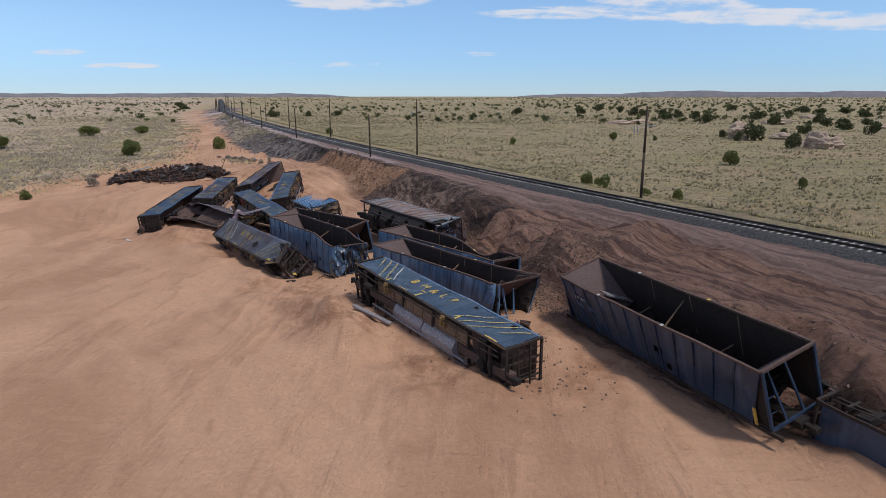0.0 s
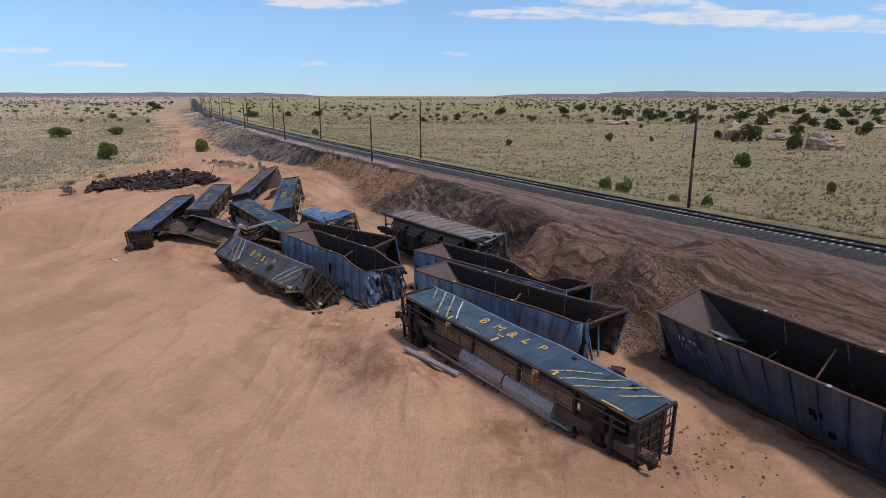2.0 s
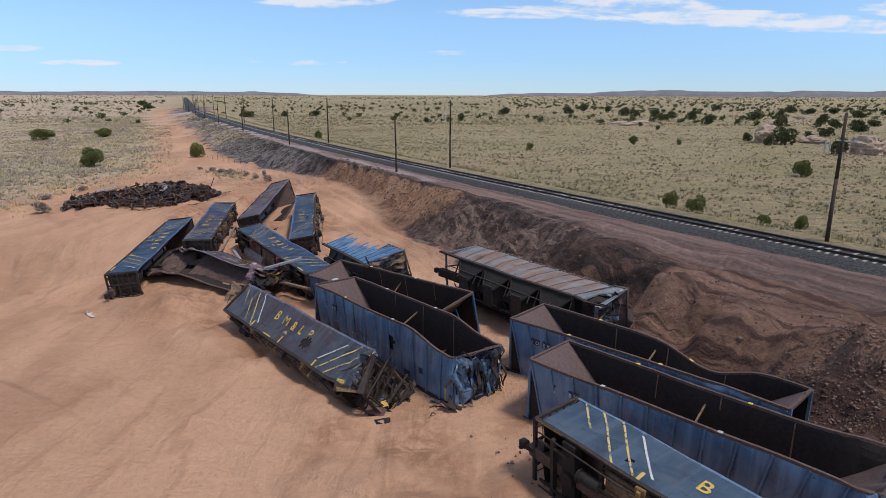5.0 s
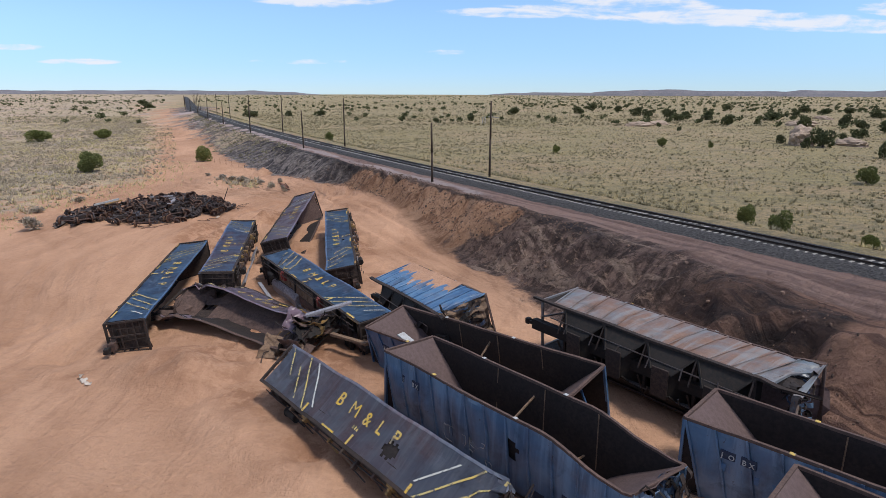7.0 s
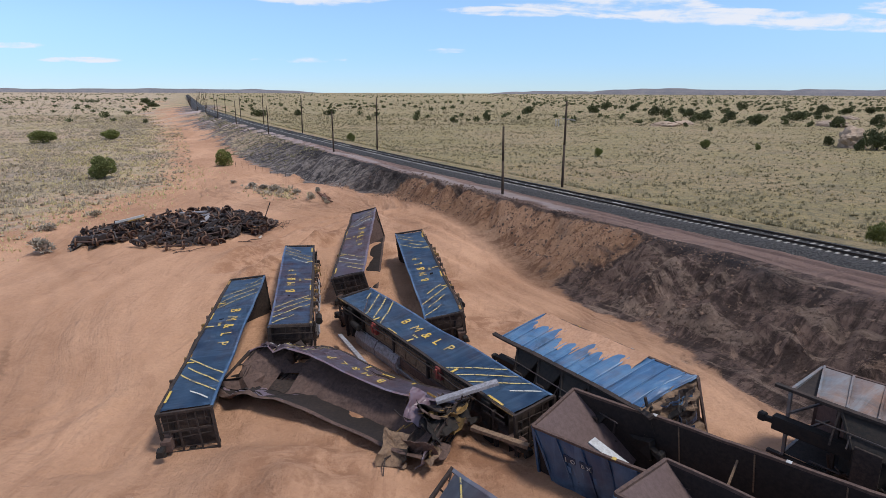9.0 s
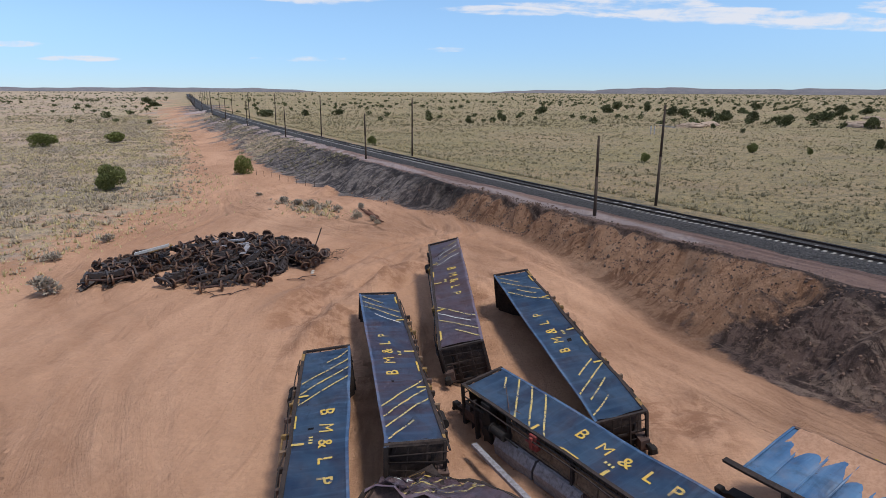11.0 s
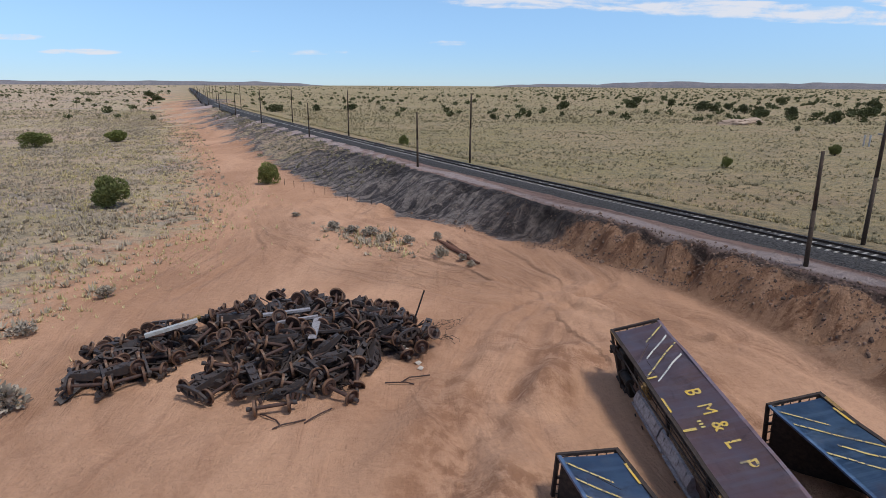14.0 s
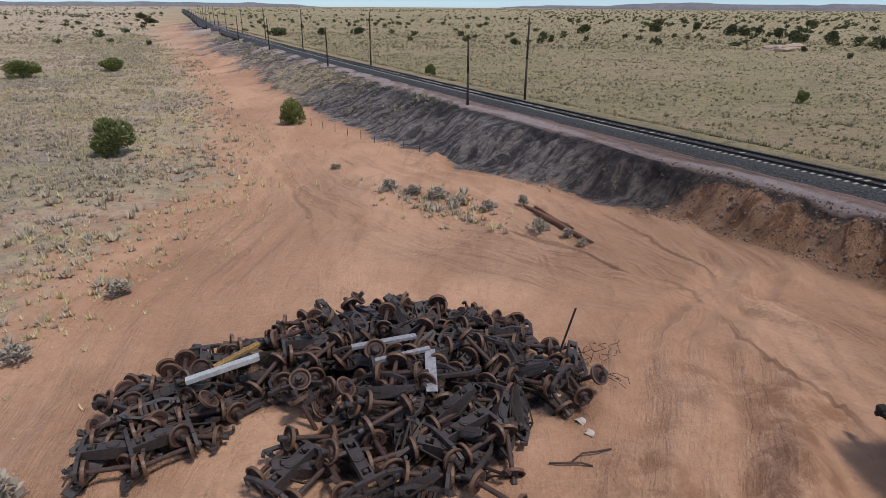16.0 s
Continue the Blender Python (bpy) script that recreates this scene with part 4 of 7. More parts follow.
def under_gear(car, L, W, seed, warp, plain=False):
    """Brake cylinder, reservoir, pipes, door levers and brackets slung below the sill."""
    rnd = random.Random(seed + 900)
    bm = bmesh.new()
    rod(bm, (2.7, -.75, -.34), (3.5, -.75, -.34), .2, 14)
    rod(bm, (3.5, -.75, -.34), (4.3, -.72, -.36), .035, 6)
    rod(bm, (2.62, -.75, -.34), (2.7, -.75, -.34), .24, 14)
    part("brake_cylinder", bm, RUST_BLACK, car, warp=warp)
    bm = bmesh.new()
    rod(bm, (L - 4.1, .8, -.32), (L - 2.9, .8, -.32), .23, 14)
    for x in (L - 3.9, L - 3.1):
        box(bm, (x - .03, .52, -.36), (x + .03, 1.08, .1))
    part("air_reservoir", bm, RUST_IN, car, warp=warp)
    for y in (-1.25, 1.2):
        bm = bmesh.new()
        pts = [Vector((.5 + (L - 1.0) * i / 9, y + rnd.uniform(-.07, .07), -.16 + rnd.uniform(-.08, .06))) for i in range(10)]
        rings = [[bm.verts.new(p + Vector((0, .032 * math.cos(a), .032 * math.sin(a)))) for a in np.arange(6) * math.pi / 3] for p in pts]
        for a, b in zip(rings, rings[1:]):
            for q in range(6):
                bm.faces.new((a[q], a[(q + 1) % 6], b[(q + 1) % 6], b[q]))
        bm.faces.new(rings[0])
        bm.faces.new(rings[-1])
        part("brake_pipe", bm, RUST_DARK, car, warp=warp)
    for k, x in enumerate(np.arange(3.5, L - 3.2, 1.15)):
        for y in ((1.15,) if plain else (-1.2, 1.15)):
            bm = bmesh.new()
            x1 = x + rnd.uniform(-.15, .15)
            d = rnd.uniform(.22, .42)
            box(bm, (x1 - .07, y - .12, -d), (x1 + .07, y + .12, .1), None, .02)
            bar(bm, (x1, y, -d + .05), (x1 + rnd.uniform(.2, .5), y * .55, -d - .05), .06)
            part("door_lever", bm, (RUST_TAN, RUST_DARK, RUST_IN, OCHRE)[(k + (y > 0)) % 4], car, warp=warp)
    for x in (1.2, L - 1.2):
        bm = bmesh.new()
        bar(bm, (x - .7, -.9, -.18), (x + .7, -.95, -.14), .09)
        bar(bm, (x - .7, .9, -.15), (x + .7, .92, -.2), .09)
        bar(bm, (x, -1.3, -.12), (x, 1.3, -.12), .14, .2)
        part("stub_frame", bm, RUST_DARK, car, warp=warp)


def build_gondola(m, paint, label, seed, word="BM&LP", warp=None, holes=(), inside=RUST_IN, ends=(True, True), stripe_ends=(True, True), doors=True, dents=0.06, shreds=None, actuator=None, chute=None, slope_mat=RUST_DARK, floor_mat=None):
    """A bottom-dump coal car: x along it, z from sill to rim, its lettered side at negative y."""
    rnd = random.Random(seed)
    car = thing("coal_car", m, label, "coal car", "derailed coal cars")
    warp = bent(seed, warp)
    L, W, S = GL, GW, GS
    dent = side_dents(seed, dents, L, S)

    def on_side(x, z, off=0.0):
        return Vector((x, -W / 2 + dent(x, z) - off, z))

    # the lettered side, a dented sheet with torn holes
    bm = bmesh.new()
    nu, nv = 116, 18
    x0, x1 = 0.28, L - 0.28
    grid = [[bm.verts.new(on_side(x0 + (x1 - x0) * i / nu, 0.12 + (S - 0.2) * j / nv)) for i in range(nu + 1)] for j in range(nv + 1)]
    for j in range(nv):
        for i in range(nu):
            cx, cz = x0 + (x1 - x0) * (i + .5) / nu, 0.12 + (S - 0.2) * (j + .5) / nv
            if any(((cx - a) / r) ** 2 + ((cz - b) / (r * .8)) ** 2 < 1 + rnd.uniform(-.35, .35) for a, b, r in holes):
                continue
            bm.faces.new((grid[j][i], grid[j][i + 1], grid[j + 1][i + 1], grid[j + 1][i]))
    for v in [v for v in bm.verts if not v.link_faces]:
        bm.verts.remove(v)
    bmesh.ops.solidify(bm, geom=bm.faces[:], thickness=-0.02)
    part("side_sheet", bm, paint, car, warp=warp, smooth=False)
    bm = bmesh.new()
    sheet(bm, [(0.28, W / 2, 0.12), (L - .28, W / 2, 0.12), (L - .28, W / 2, S - .08), (0.28, W / 2, S - .08)], 0.02, 40, 4)
    part("side_sheet", bm, paint, car, warp=warp)
    # rim, sills and corner posts
    for y in (-W / 2, W / 2):
        bm = bmesh.new()
        for i in range(24):
            box(bm, (L * i / 24, y - (.012 if y < 0 else .05), S - .13), (L * (i + 1) / 24, y + .07, S))
        bmesh.ops.remove_doubles(bm, verts=bm.verts, dist=1e-4)
        part("top_chord", bm, paint if y < 0 else RUST_IN, car, "" if y < 0 else "rusty brown rim beam", warp=warp)
        bm = bmesh.new()
        for i in range(24):
            box(bm, (L * i / 24, y - .04, 0), (L * (i + 1) / 24, y + .05, .16))
        bmesh.ops.remove_doubles(bm, verts=bm.verts, dist=1e-4)
        part("side_sill", bm, RUST_DARK, car, warp=warp)
    # inner sheets: end slopes and the two long hopper slopes
    for a, b in ((0.35, 3.2), (L - .35, L - 3.2)):
        bm = bmesh.new()
        sheet(bm, [(a, -W / 2 + .04, S - .1), (a, W / 2 - .04, S - .1), (b, W / 2 - .04, 0.25), (b, -W / 2 + .04, 0.25)], 0.03, 6, 6)
        part("end_slope_sheet", bm, inside, car, warp=warp)
    for y in (-1, 1):
        bm = bmesh.new()
        sheet(bm, [(3.2, y * (W / 2 - .05), .62), (L - 3.2, y * (W / 2 - .05), .62), (L - 3.2, y * .78, .22), (3.2, y * .78, .22)], 0.03, 24, 2)
        # a dark slope_mat puts the tipped car's inner shade into its colour
        part("hopper_slope", bm, slope_mat, car, "sloping hopper sheet", warp=warp)
        bm = bmesh.new()
        sheet(bm, [(0.4, y * (W / 2 - .035), .2), (L - .4, y * (W / 2 - .035), .2), (L - .4, y * (W / 2 - .035), S - .1), (.4, y * (W / 2 - .035), S - .1)], 0.015, 60, 9,
              (lambda p, u, v: p + Vector((0, dent(p.x, p.z) + .04, 0))) if y < 0 else None)
        part("liner", bm, LINER, car, warp=warp)
    bm = bmesh.new()
    for i in range(24):
        box(bm, (-.3 + (L + .6) * i / 24, -.26, .02), (-.3 + (L + .6) * (i + 1) / 24, .26, .46))
    bmesh.ops.remove_doubles(bm, verts=bm.verts, dist=1e-4)
    part("centre_sill", bm, RUST_IN, car, warp=warp)
    # longitudinal doors, hanging ajar, and their frames
    if doors:
        for y, open_ in ((-1, .02), (1, rnd.uniform(.15, .5))):
            for a, b in ((3.4, 6.9), (7.1, 10.4), (10.6, L - 3.4)):
                bm = bmesh.new()
                o = open_ + rnd.uniform(-.1, .1)
                sheet(bm, [(a, y * 1.16, .18), (b, y * 1.16, .18), (b, y * .42, .12 - o), (a, y * .42, .12 - o)], 0.05, 8, 2)
                for x in np.linspace(a + .1, b - .1, 4):
                    bar(bm, (x, y * 1.12, .13), (x, y * .42, .07 - o), .06)
                bar(bm, (a, y * .42, .10 - o), (b, y * .42, .10 - o), .1)
                part("hopper_door", bm, GREY_DOOR if y > 0 else RUST_TAN, car, "dull grey hopper door hanging ajar" if y > 0 else "dusty brown closed hopper door", warp=warp)
    for x in (3.3, 7.0, 10.5, L - 3.3):
        for y in (-1, 1):
            bm = bmesh.new()
            bar(bm, (x, y * (W / 2 - .04), .1), (x, y * .3, .02), .12, .16)
            part("cross_member", bm, RUST_DARK, car, warp=warp)
    for x in (4.9, 11.7):
        bm = bmesh.new()
        box(bm, (x - .2, -W / 2 + .02, -.10), (x + .2, -W / 2 + .75, .22), None, .03)
        box(bm, (x - .07, -W / 2 + .1, -.22), (x + .07, -W / 2 + .62, -.08))
        rod(bm, (x - .35, -W / 2 + .4, -.1), (x + .35, -W / 2 + .4, -.1), .05)
        part("door_actuator", bm, actuator or OCHRE, car, "faded red door actuator" if actuator else "ochre and rust coloured door actuator", warp=warp)
    bm = bmesh.new()
    for x in np.arange(3.5, L - 3.4, 0.28):
        bar(bm, (x, -W / 2 + .02, .14), (x, -W / 2 + .3, .10), .03, .02)
    rod(bm, (3.4, -W / 2 + .2, .02), (L - 3.4, -W / 2 + .2, .02), .035, 6)
    rod(bm, (3.4, -W / 2 + .34, -.03), (L - 3.4, -W / 2 + .34, -.03), .02, 6)
    part("sill_grating", bm, RUST_DARK, car, warp=warp)
    # ends: bolster, cage of posts and rails, coupler
    for on, a, d in ((ends[0], 0, 1), (ends[1], L, -1)):
        bm = bmesh.new()
        box(bm, (min(a + d * 1.6, a + d * 2.2), -W / 2 + .1, -.1), (max(a + d * 1.6, a + d * 2.2), W / 2 - .1, .3), None, .02)
        rod(bm, (a + d * 1.9, 0, -.22), (a + d * 1.9, 0, -.1), .3, 14)
        part("bolster", bm, RUST_BLACK, car, warp=warp)
        if not on:
            continue
        for y in (-W / 2 + .02, -.55, .55, W / 2 - .02):
            w = .12 if abs(y) > 1 else .09
            bm = bmesh.new()
            bar(bm, (a + d * .06, y, 0), (a + d * .06, y, S), w)
            part("end_post", bm, RUST_DARK, car, warp=warp)
        for z in (.06, .85, 1.65, S - .06):
            bm = bmesh.new()
            bar(bm, (a + d * .03, -W / 2, z), (a + d * .03, W / 2, z), .07 if 0.5 < z < 2 else .13)
            part("end_rail", bm, RUST_DARK, car, warp=warp)
        for y in (-1.05, -.2, .22, 1.02):
            bm = bmesh.new()
            bar(bm, (a + d * .05, y + rnd.uniform(-.1, .1), .05), (a + d * .05, y + rnd.uniform(-.12, .12), S - .05), .035)
            part("ladder_rail", bm, RUST_DARK, car, warp=warp)
        for z in (.45, 1.25, 2.05):
            bm = bmesh.new()
            bar(bm, (a + d * .02, -W / 2 + .05, z), (a + d * .02, -W / 2 + rnd.uniform(.6, 1.4), z + rnd.uniform(-.08, .08)), .03)
            part("ladder_rung", bm, RUST_DARK, car, warp=warp)
        bm = bmesh.new()
        sheet(bm, [(a + d * .5, -W / 2 + .06, .05), (a + d * .5, W / 2 - .06, .05), (a + d * .42, W / 2 - .06, S * .93), (a + d * .42, -W / 2 + .06, S * .93)], .02, 6, 4,
              lambda p, u, v: p + Vector((.06 * math.sin(u * 9 + v * 5), 0, .12 * math.sin(u * 7 + seed) * v)))
        part("end_sheet", bm, RUST_DARK, car, warp=warp)
        bm = bmesh.new()
        rod(bm, (a + d * .12, .75, 1.15), (a + d * .36, .75, 1.15), .24, 12)
        rod(bm, (a + d * .2, -.9, .55), (a + d * .2, .3, .62), .07, 8)
        part("brake_gear", bm, RUST_BLACK, car, warp=warp)
        bm = bmesh.new()
        bar(bm, (a + d * .1, -W / 2, S - .1), (a + d * .9, -W / 2 + .5, .2), .05)
        part("end_brace", bm, RUST_DARK, car, warp=warp)
        bm = bmesh.new()
        bar(bm, (a + d * .3, 0, .15), (a - d * .55, 0, .1), .2, .22)
        box(bm, (min(a - d * .5, a - d * .85), -.2, -.05), (max(a - d * .5, a - d * .85), .16, .28), None, .05)
        rod(bm, (a - d * .7, .12, -.1), (a - d * .7, .12, .33), .09, 8)
        rod(bm, (a - d * .1, -.7, .1), (a - d * .1, .7, .05), .03, 6)
        part("coupler", bm, RUST_BLACK, car, warp=warp)
        bm = bmesh.new()
        bar(bm, (a + d * .1, -W / 2 - .01, .06), (a + d * 1.5, -W / 2 - .01, .06), .05, .15)
        part("push_pole_pocket", bm, OCHRE, car, "worn yellow sill plate", warp=warp)
    # paint: slanted stripes, the railway's initials, ticks along the sill
    for on, e, d in ((stripe_ends[0], .45, 1), (stripe_ends[1], L - .45, -1)):
        if not on:
            continue
        for i in range(4):
            top = e + d * (0.15 + .86 * i)
            bm = bmesh.new()
            worn = rnd.random() < .25
            n = 14
            z1 = S - .12
            za = .2
            if i == 0:
                za = 1.1
            pts = []
            for q in range(n + 1):
                z = z1 + (za - z1) * q / n
                x = top + d * (z1 - z) * .98
                pts.append((x, z))
            pts = pts[rnd.randrange(0, 5) if worn else 0:n + 1 - (rnd.randrange(0, 4) if worn else 0)]
            for (xa, a_), (xb, b_) in zip(pts, pts[1:]):
                w = .058
                vs = [bm.verts.new(on_side(min(max(x, .3), L - .3), z, .028)) for x, z in ((xa - w, a_), (xa + w, a_), (xb + w, b_), (xb - w, b_))]
                bm.faces.new(vs)
            if bm.faces:
                part("stripe", bm, WHITEPAINT if (worn and rnd.random() < .35) else STRIPE, car, "worn painted stripe", warp=warp)
            else:
                bm.free()
    if word:
        for k, ch in enumerate(word):
            bm = bmesh.new()
            me = letters(ch, 0.84, 0.0 if ch == "M" else 0.012)
            bm.from_mesh(me)
            bpy.data.meshes.remove(me)
            bmesh.ops.triangulate(bm, faces=bm.faces[:])
            for _ in range(3):
                bmesh.ops.subdivide_edges(bm, edges=[e for e in bm.edges if e.calc_length() > .16], cuts=1)
                bmesh.ops.triangulate(bm, faces=bm.faces[:])
            x = 6.0 + 1.08 * k
            for v in bm.verts:
                v.co = on_side(x + v.co.x, 1.22 + v.co.y, .028 + v.co.z * .3)
            part("letter", bm, YELLOW, car, "faded yellow painted letter", warp=warp)
        for k in range(3):
            bm = bmesh.new()
            vs = [bm.verts.new(on_side(x, z, .04)) for x, z in ((7.9 + .17 * k, .82), (7.99 + .17 * k, .82), (7.99 + .17 * k, .98), (7.9 + .17 * k, .98))]
            bm.faces.new(vs)
            part("number_bar", bm, STRIPE, car, warp=warp)
    for x, w, h in ((4.6, .07, .45), (6.7, .5, .1), (8.3, .07, .5), (12.6, .07, .4), (15.9, .55, .12)):
        bm = bmesh.new()
        vs = [bm.verts.new(on_side(a, b, .04)) for a, b in ((x - w, .14), (x + w, .14), (x + w, .14 + h), (x - w, .14 + h))]
        bm.faces.new(vs)
        part("paint_tick", bm, YELLOW, car, warp=warp)
    if chute:
        # a pair of long folded doors bulging out under the hopper
        prof = [(-.35, .04), (-.33, -.10), (.05, -.32), (.60, -.27), (1.0, .14)]
        for a, b in ((chute[0], chute[0] * .5 + chute[1] * .5 - .06), (chute[0] * .5 + chute[1] * .5 + .06, chute[1])):
            bm = bmesh.new()
            for (y0, z0), (y1, z1) in zip(prof, prof[1:]):
                sheet(bm, [(a, y0, z0), (b, y0, z0), (b, y1, z1), (a, y1, z1)], .02, 8, 1)
            for x in (a + .02, b - .02):
                bm.faces.new([bm.verts.new((x, y, z)) for y, z in prof])
            for x in np.linspace(a + .4, b - .4, 4):
                bar(bm, (x, -.30, -.16), (x, -.05, -.26), .05, .03)
            part("folded_door", bm, GREY_DOOR, car, "pale grey folded hopper door", warp=warp)
    if floor_mat:
        bm = bmesh.new()
        sheet(bm, [(.4, -W / 2 + .06, .8), (L * .72, -W / 2 + .06, .8), (L * .72, W / 2 - .06, .7), (.4, W / 2 - .06, .7)], .02, 40, 12,
              lambda p, u, v: p + Vector((0, 0, .22 * noise.noise(p * .7) + .10 * noise.noise(p * 2.1) + .35 * math.sin(v * 3.1) * (1 - u))))
        part("floor_sheet", bm, floor_mat, car, "bent brown floor sheet", warp=warp)
    under_gear(car, L, W, seed, warp, bool(chute))
    if shreds:
        torn_end(car, shreds, W, S, seed, (RUST_DARK, paint, RUST_DARK, RUST_BLACK, RUST_IN))
    return car


def build_hopper(m, paint, label, seed, L=14.0, W=3.05, H=3.1, warp=None, inside=PURPLE_IN, holes=(), marks=True, far_end=True, near_end=True, bays=4, braces=True, frames=True, shreds=None, closed_end=False, end_mats=None):
    """An open hopper car: x along it, z from sill to rim, outlet bays below the sill."""
    rnd = random.Random(seed)
    car = thing("hopper_car", m, label, "hopper car", "derailed hopper cars")
    warp = bent(seed, warp, .8)
    n = 12
    step = L / n
    rake = .95 if frames else .2
    rake_near = .1 if closed_end else rake

    for y, sgn in ((-W / 2, -1), (W / 2, 1)):
        bm = bmesh.new()
        dent = side_dents(seed + sgn, .06, L, H)

        def bulge(p, u, v, sgn=sgn, dent=dent):
            return p + Vector((0, sgn * (.10 * abs(math.sin(u * n * math.pi)) * max(0.0, math.sin(v * math.pi)) ** .5 - .0) + sgn * dent(p.x, p.z), 0))
        sheet(bm, [(rake, y, 0), (L - rake_near, y, 0), (L, y, H), (0, y, H)], .025, n * 6, 16, bulge)
        torn = [f for f in bm.faces if any(((f.calc_center_median().x - a) / r) ** 2 + ((f.calc_center_median().z - b) / r) ** 2 < 1 for a, b, r in (holes if sgn < 0 else ()))]
        if torn:
            bmesh.ops.delete(bm, geom=torn, context="FACES")
        part("side_sheet", bm, paint, car, warp=warp)
        for i in range(n + 1):
            bm = bmesh.new()
            x = min(max(i * step, .06), L - .06)
            foot = rake + (L - rake - rake_near) * i / n
            bar(bm, (foot, y + sgn * .045, .02), (x, y + sgn * .045, H - .05), .09, .09, (0, 1, 0))
            bmesh.ops.subdivide_edges(bm, edges=bm.edges[:], cuts=2)
            part("side_post", bm, paint, car, warp=warp)
        bm = bmesh.new()
        for i in range(28):
            box(bm, (L * i / 28, y - .06, H - .06), (L * (i + 1) / 28, y + .06, H + .06))
        bmesh.ops.remove_doubles(bm, verts=bm.verts, dist=1e-4)
        part("top_chord", bm, RUST_IN, car, warp=warp)
        bm = bmesh.new()
        for i in range(14):
            box(bm, (-.6 + (L + 1.2) * i / 14, y - .06, -.16), (-.6 + (L + 1.2) * (i + 1) / 14, y + .06, .06))
        bmesh.ops.remove_doubles(bm, verts=bm.verts, dist=1e-4)
        part("side_sill", bm, RUST_DARK, car, warp=warp)
        # bay walls slanting in below the sill
        bl = (L - 3.6) / bays
        for b in range(bays):
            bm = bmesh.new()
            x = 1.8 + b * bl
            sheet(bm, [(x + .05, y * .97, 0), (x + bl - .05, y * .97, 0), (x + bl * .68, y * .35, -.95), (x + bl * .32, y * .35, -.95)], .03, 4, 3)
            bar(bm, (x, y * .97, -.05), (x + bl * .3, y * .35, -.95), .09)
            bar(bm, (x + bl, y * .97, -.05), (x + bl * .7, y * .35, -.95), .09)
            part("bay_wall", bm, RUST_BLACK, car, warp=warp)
    bl = (L - 3.6) / bays
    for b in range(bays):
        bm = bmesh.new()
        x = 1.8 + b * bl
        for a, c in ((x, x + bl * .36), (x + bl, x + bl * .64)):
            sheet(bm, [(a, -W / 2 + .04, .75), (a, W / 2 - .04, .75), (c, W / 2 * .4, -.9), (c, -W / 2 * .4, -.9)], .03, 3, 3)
        # near-black here also paints in the deep shadow between the bays
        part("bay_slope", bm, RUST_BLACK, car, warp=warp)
        bm = bmesh.new()
        box(bm, (x + bl * .33, -.75, -1.02), (x + bl * .67, .75, -.92), None, .02)
        part("outlet_gate", bm, RUST_DARK, car, warp=warp)
    bm = bmesh.new()
    for i in range(14):
        box(bm, (-.4 + (L + .8) * i / 14, -.3, -.4), (-.4 + (L + .8) * (i + 1) / 14, .3, .02))
    bmesh.ops.remove_doubles(bm, verts=bm.verts, dist=1e-4)
    part("centre_sill", bm, RUST_BLACK, car, warp=warp)
    for y in (-1, 1):
        bm = bmesh.new()
        sheet(bm, [(0, y * (W / 2 - .13), 0.02), (L, y * (W / 2 - .13), .02), (L, y * (W / 2 - .05), H - .02), (0, y * (W / 2 - .05), H - .02)], .012, 56, 12)
        part("liner", bm, LINER, car, warp=warp)
    for a, d in ((0, 1), (L, -1)):
        bm = bmesh.new()
        sheet(bm, [(a + d * .02, -W / 2 + .02, H), (a + d * .02, W / 2 - .02, H), (a + d * 2.9, W / 2 - .02, .6), (a + d * 2.9, -W / 2 + .02, .6)], .03, 6, 6)
        part("end_slope_sheet", bm, inside, car, "rusted brown end slope sheet", warp=warp)
        bm = bmesh.new()
        bar(bm, (a, -W / 2, H), (a, W / 2, H), .13)
        part("end_chord", bm, RUST_IN, car, warp=warp)
        if frames:
            bm = bmesh.new()
            for y in (-W / 2 + .06, W / 2 - .06):
                bar(bm, (a - d * .02, y, -.1), (a - d * .02, y, H), .12)
            for y in (-.5, .5):
                bar(bm, (a + d * .05, y, -.1), (a + d * .75, y, H * .75), .09)
            bar(bm, (a - d * .02, -W / 2, .05), (a - d * .02, W / 2, .05), .12)
            for z in (.9, 1.7):
                bar(bm, (a - d * .03, -W / 2, z), (a - d * .03, -W / 2 + .5, z), .035)
            part("end_frame", bm, paint, car, "open steel end frame with posts", warp=warp)
        bm = bmesh.new()
        bar(bm, (a - d * .2, 0, -.2), (a - d * .75, 0, -.22), .2, .22)
        box(bm, (min(a - d * .7, a - d * 1.02), -.2, -.38), (max(a - d * .7, a - d * 1.02), .16, -.04), None, .05)
        part("coupler", bm, RUST_BLACK, car, warp=warp)
    if braces:
        for k, x in enumerate((L * .30, L * .5, L * .70)):
            bm = bmesh.new()
            bar(bm, (x, -W / 2 + .05, .9), (x, W / 2 - .05, H * .8 if k % 2 else .95), .07)
            part("cross_brace", bm, RUST_TAN, car, warp=warp)
            bm = bmesh.new()
            bar(bm, (x + .6, W / 2 - .1, .6), (x + .6, W / 2 - .06, H - .1), .05)
            part("wall_stiffener", bm, RUST_TAN, car, warp=warp)
    for x in (L * .27, L * .62):
        for y in (-W / 2, W / 2):
            bm = bmesh.new()
            box(bm, (x - .09, y - .08, H + .055), (x + .09, y + .08, H + .085), None, .01)
            part("chord_clip", bm, YELLOW if rnd.random() < .5 else PALE_STEEL, car, "small pale clip on the rim", warp=warp)
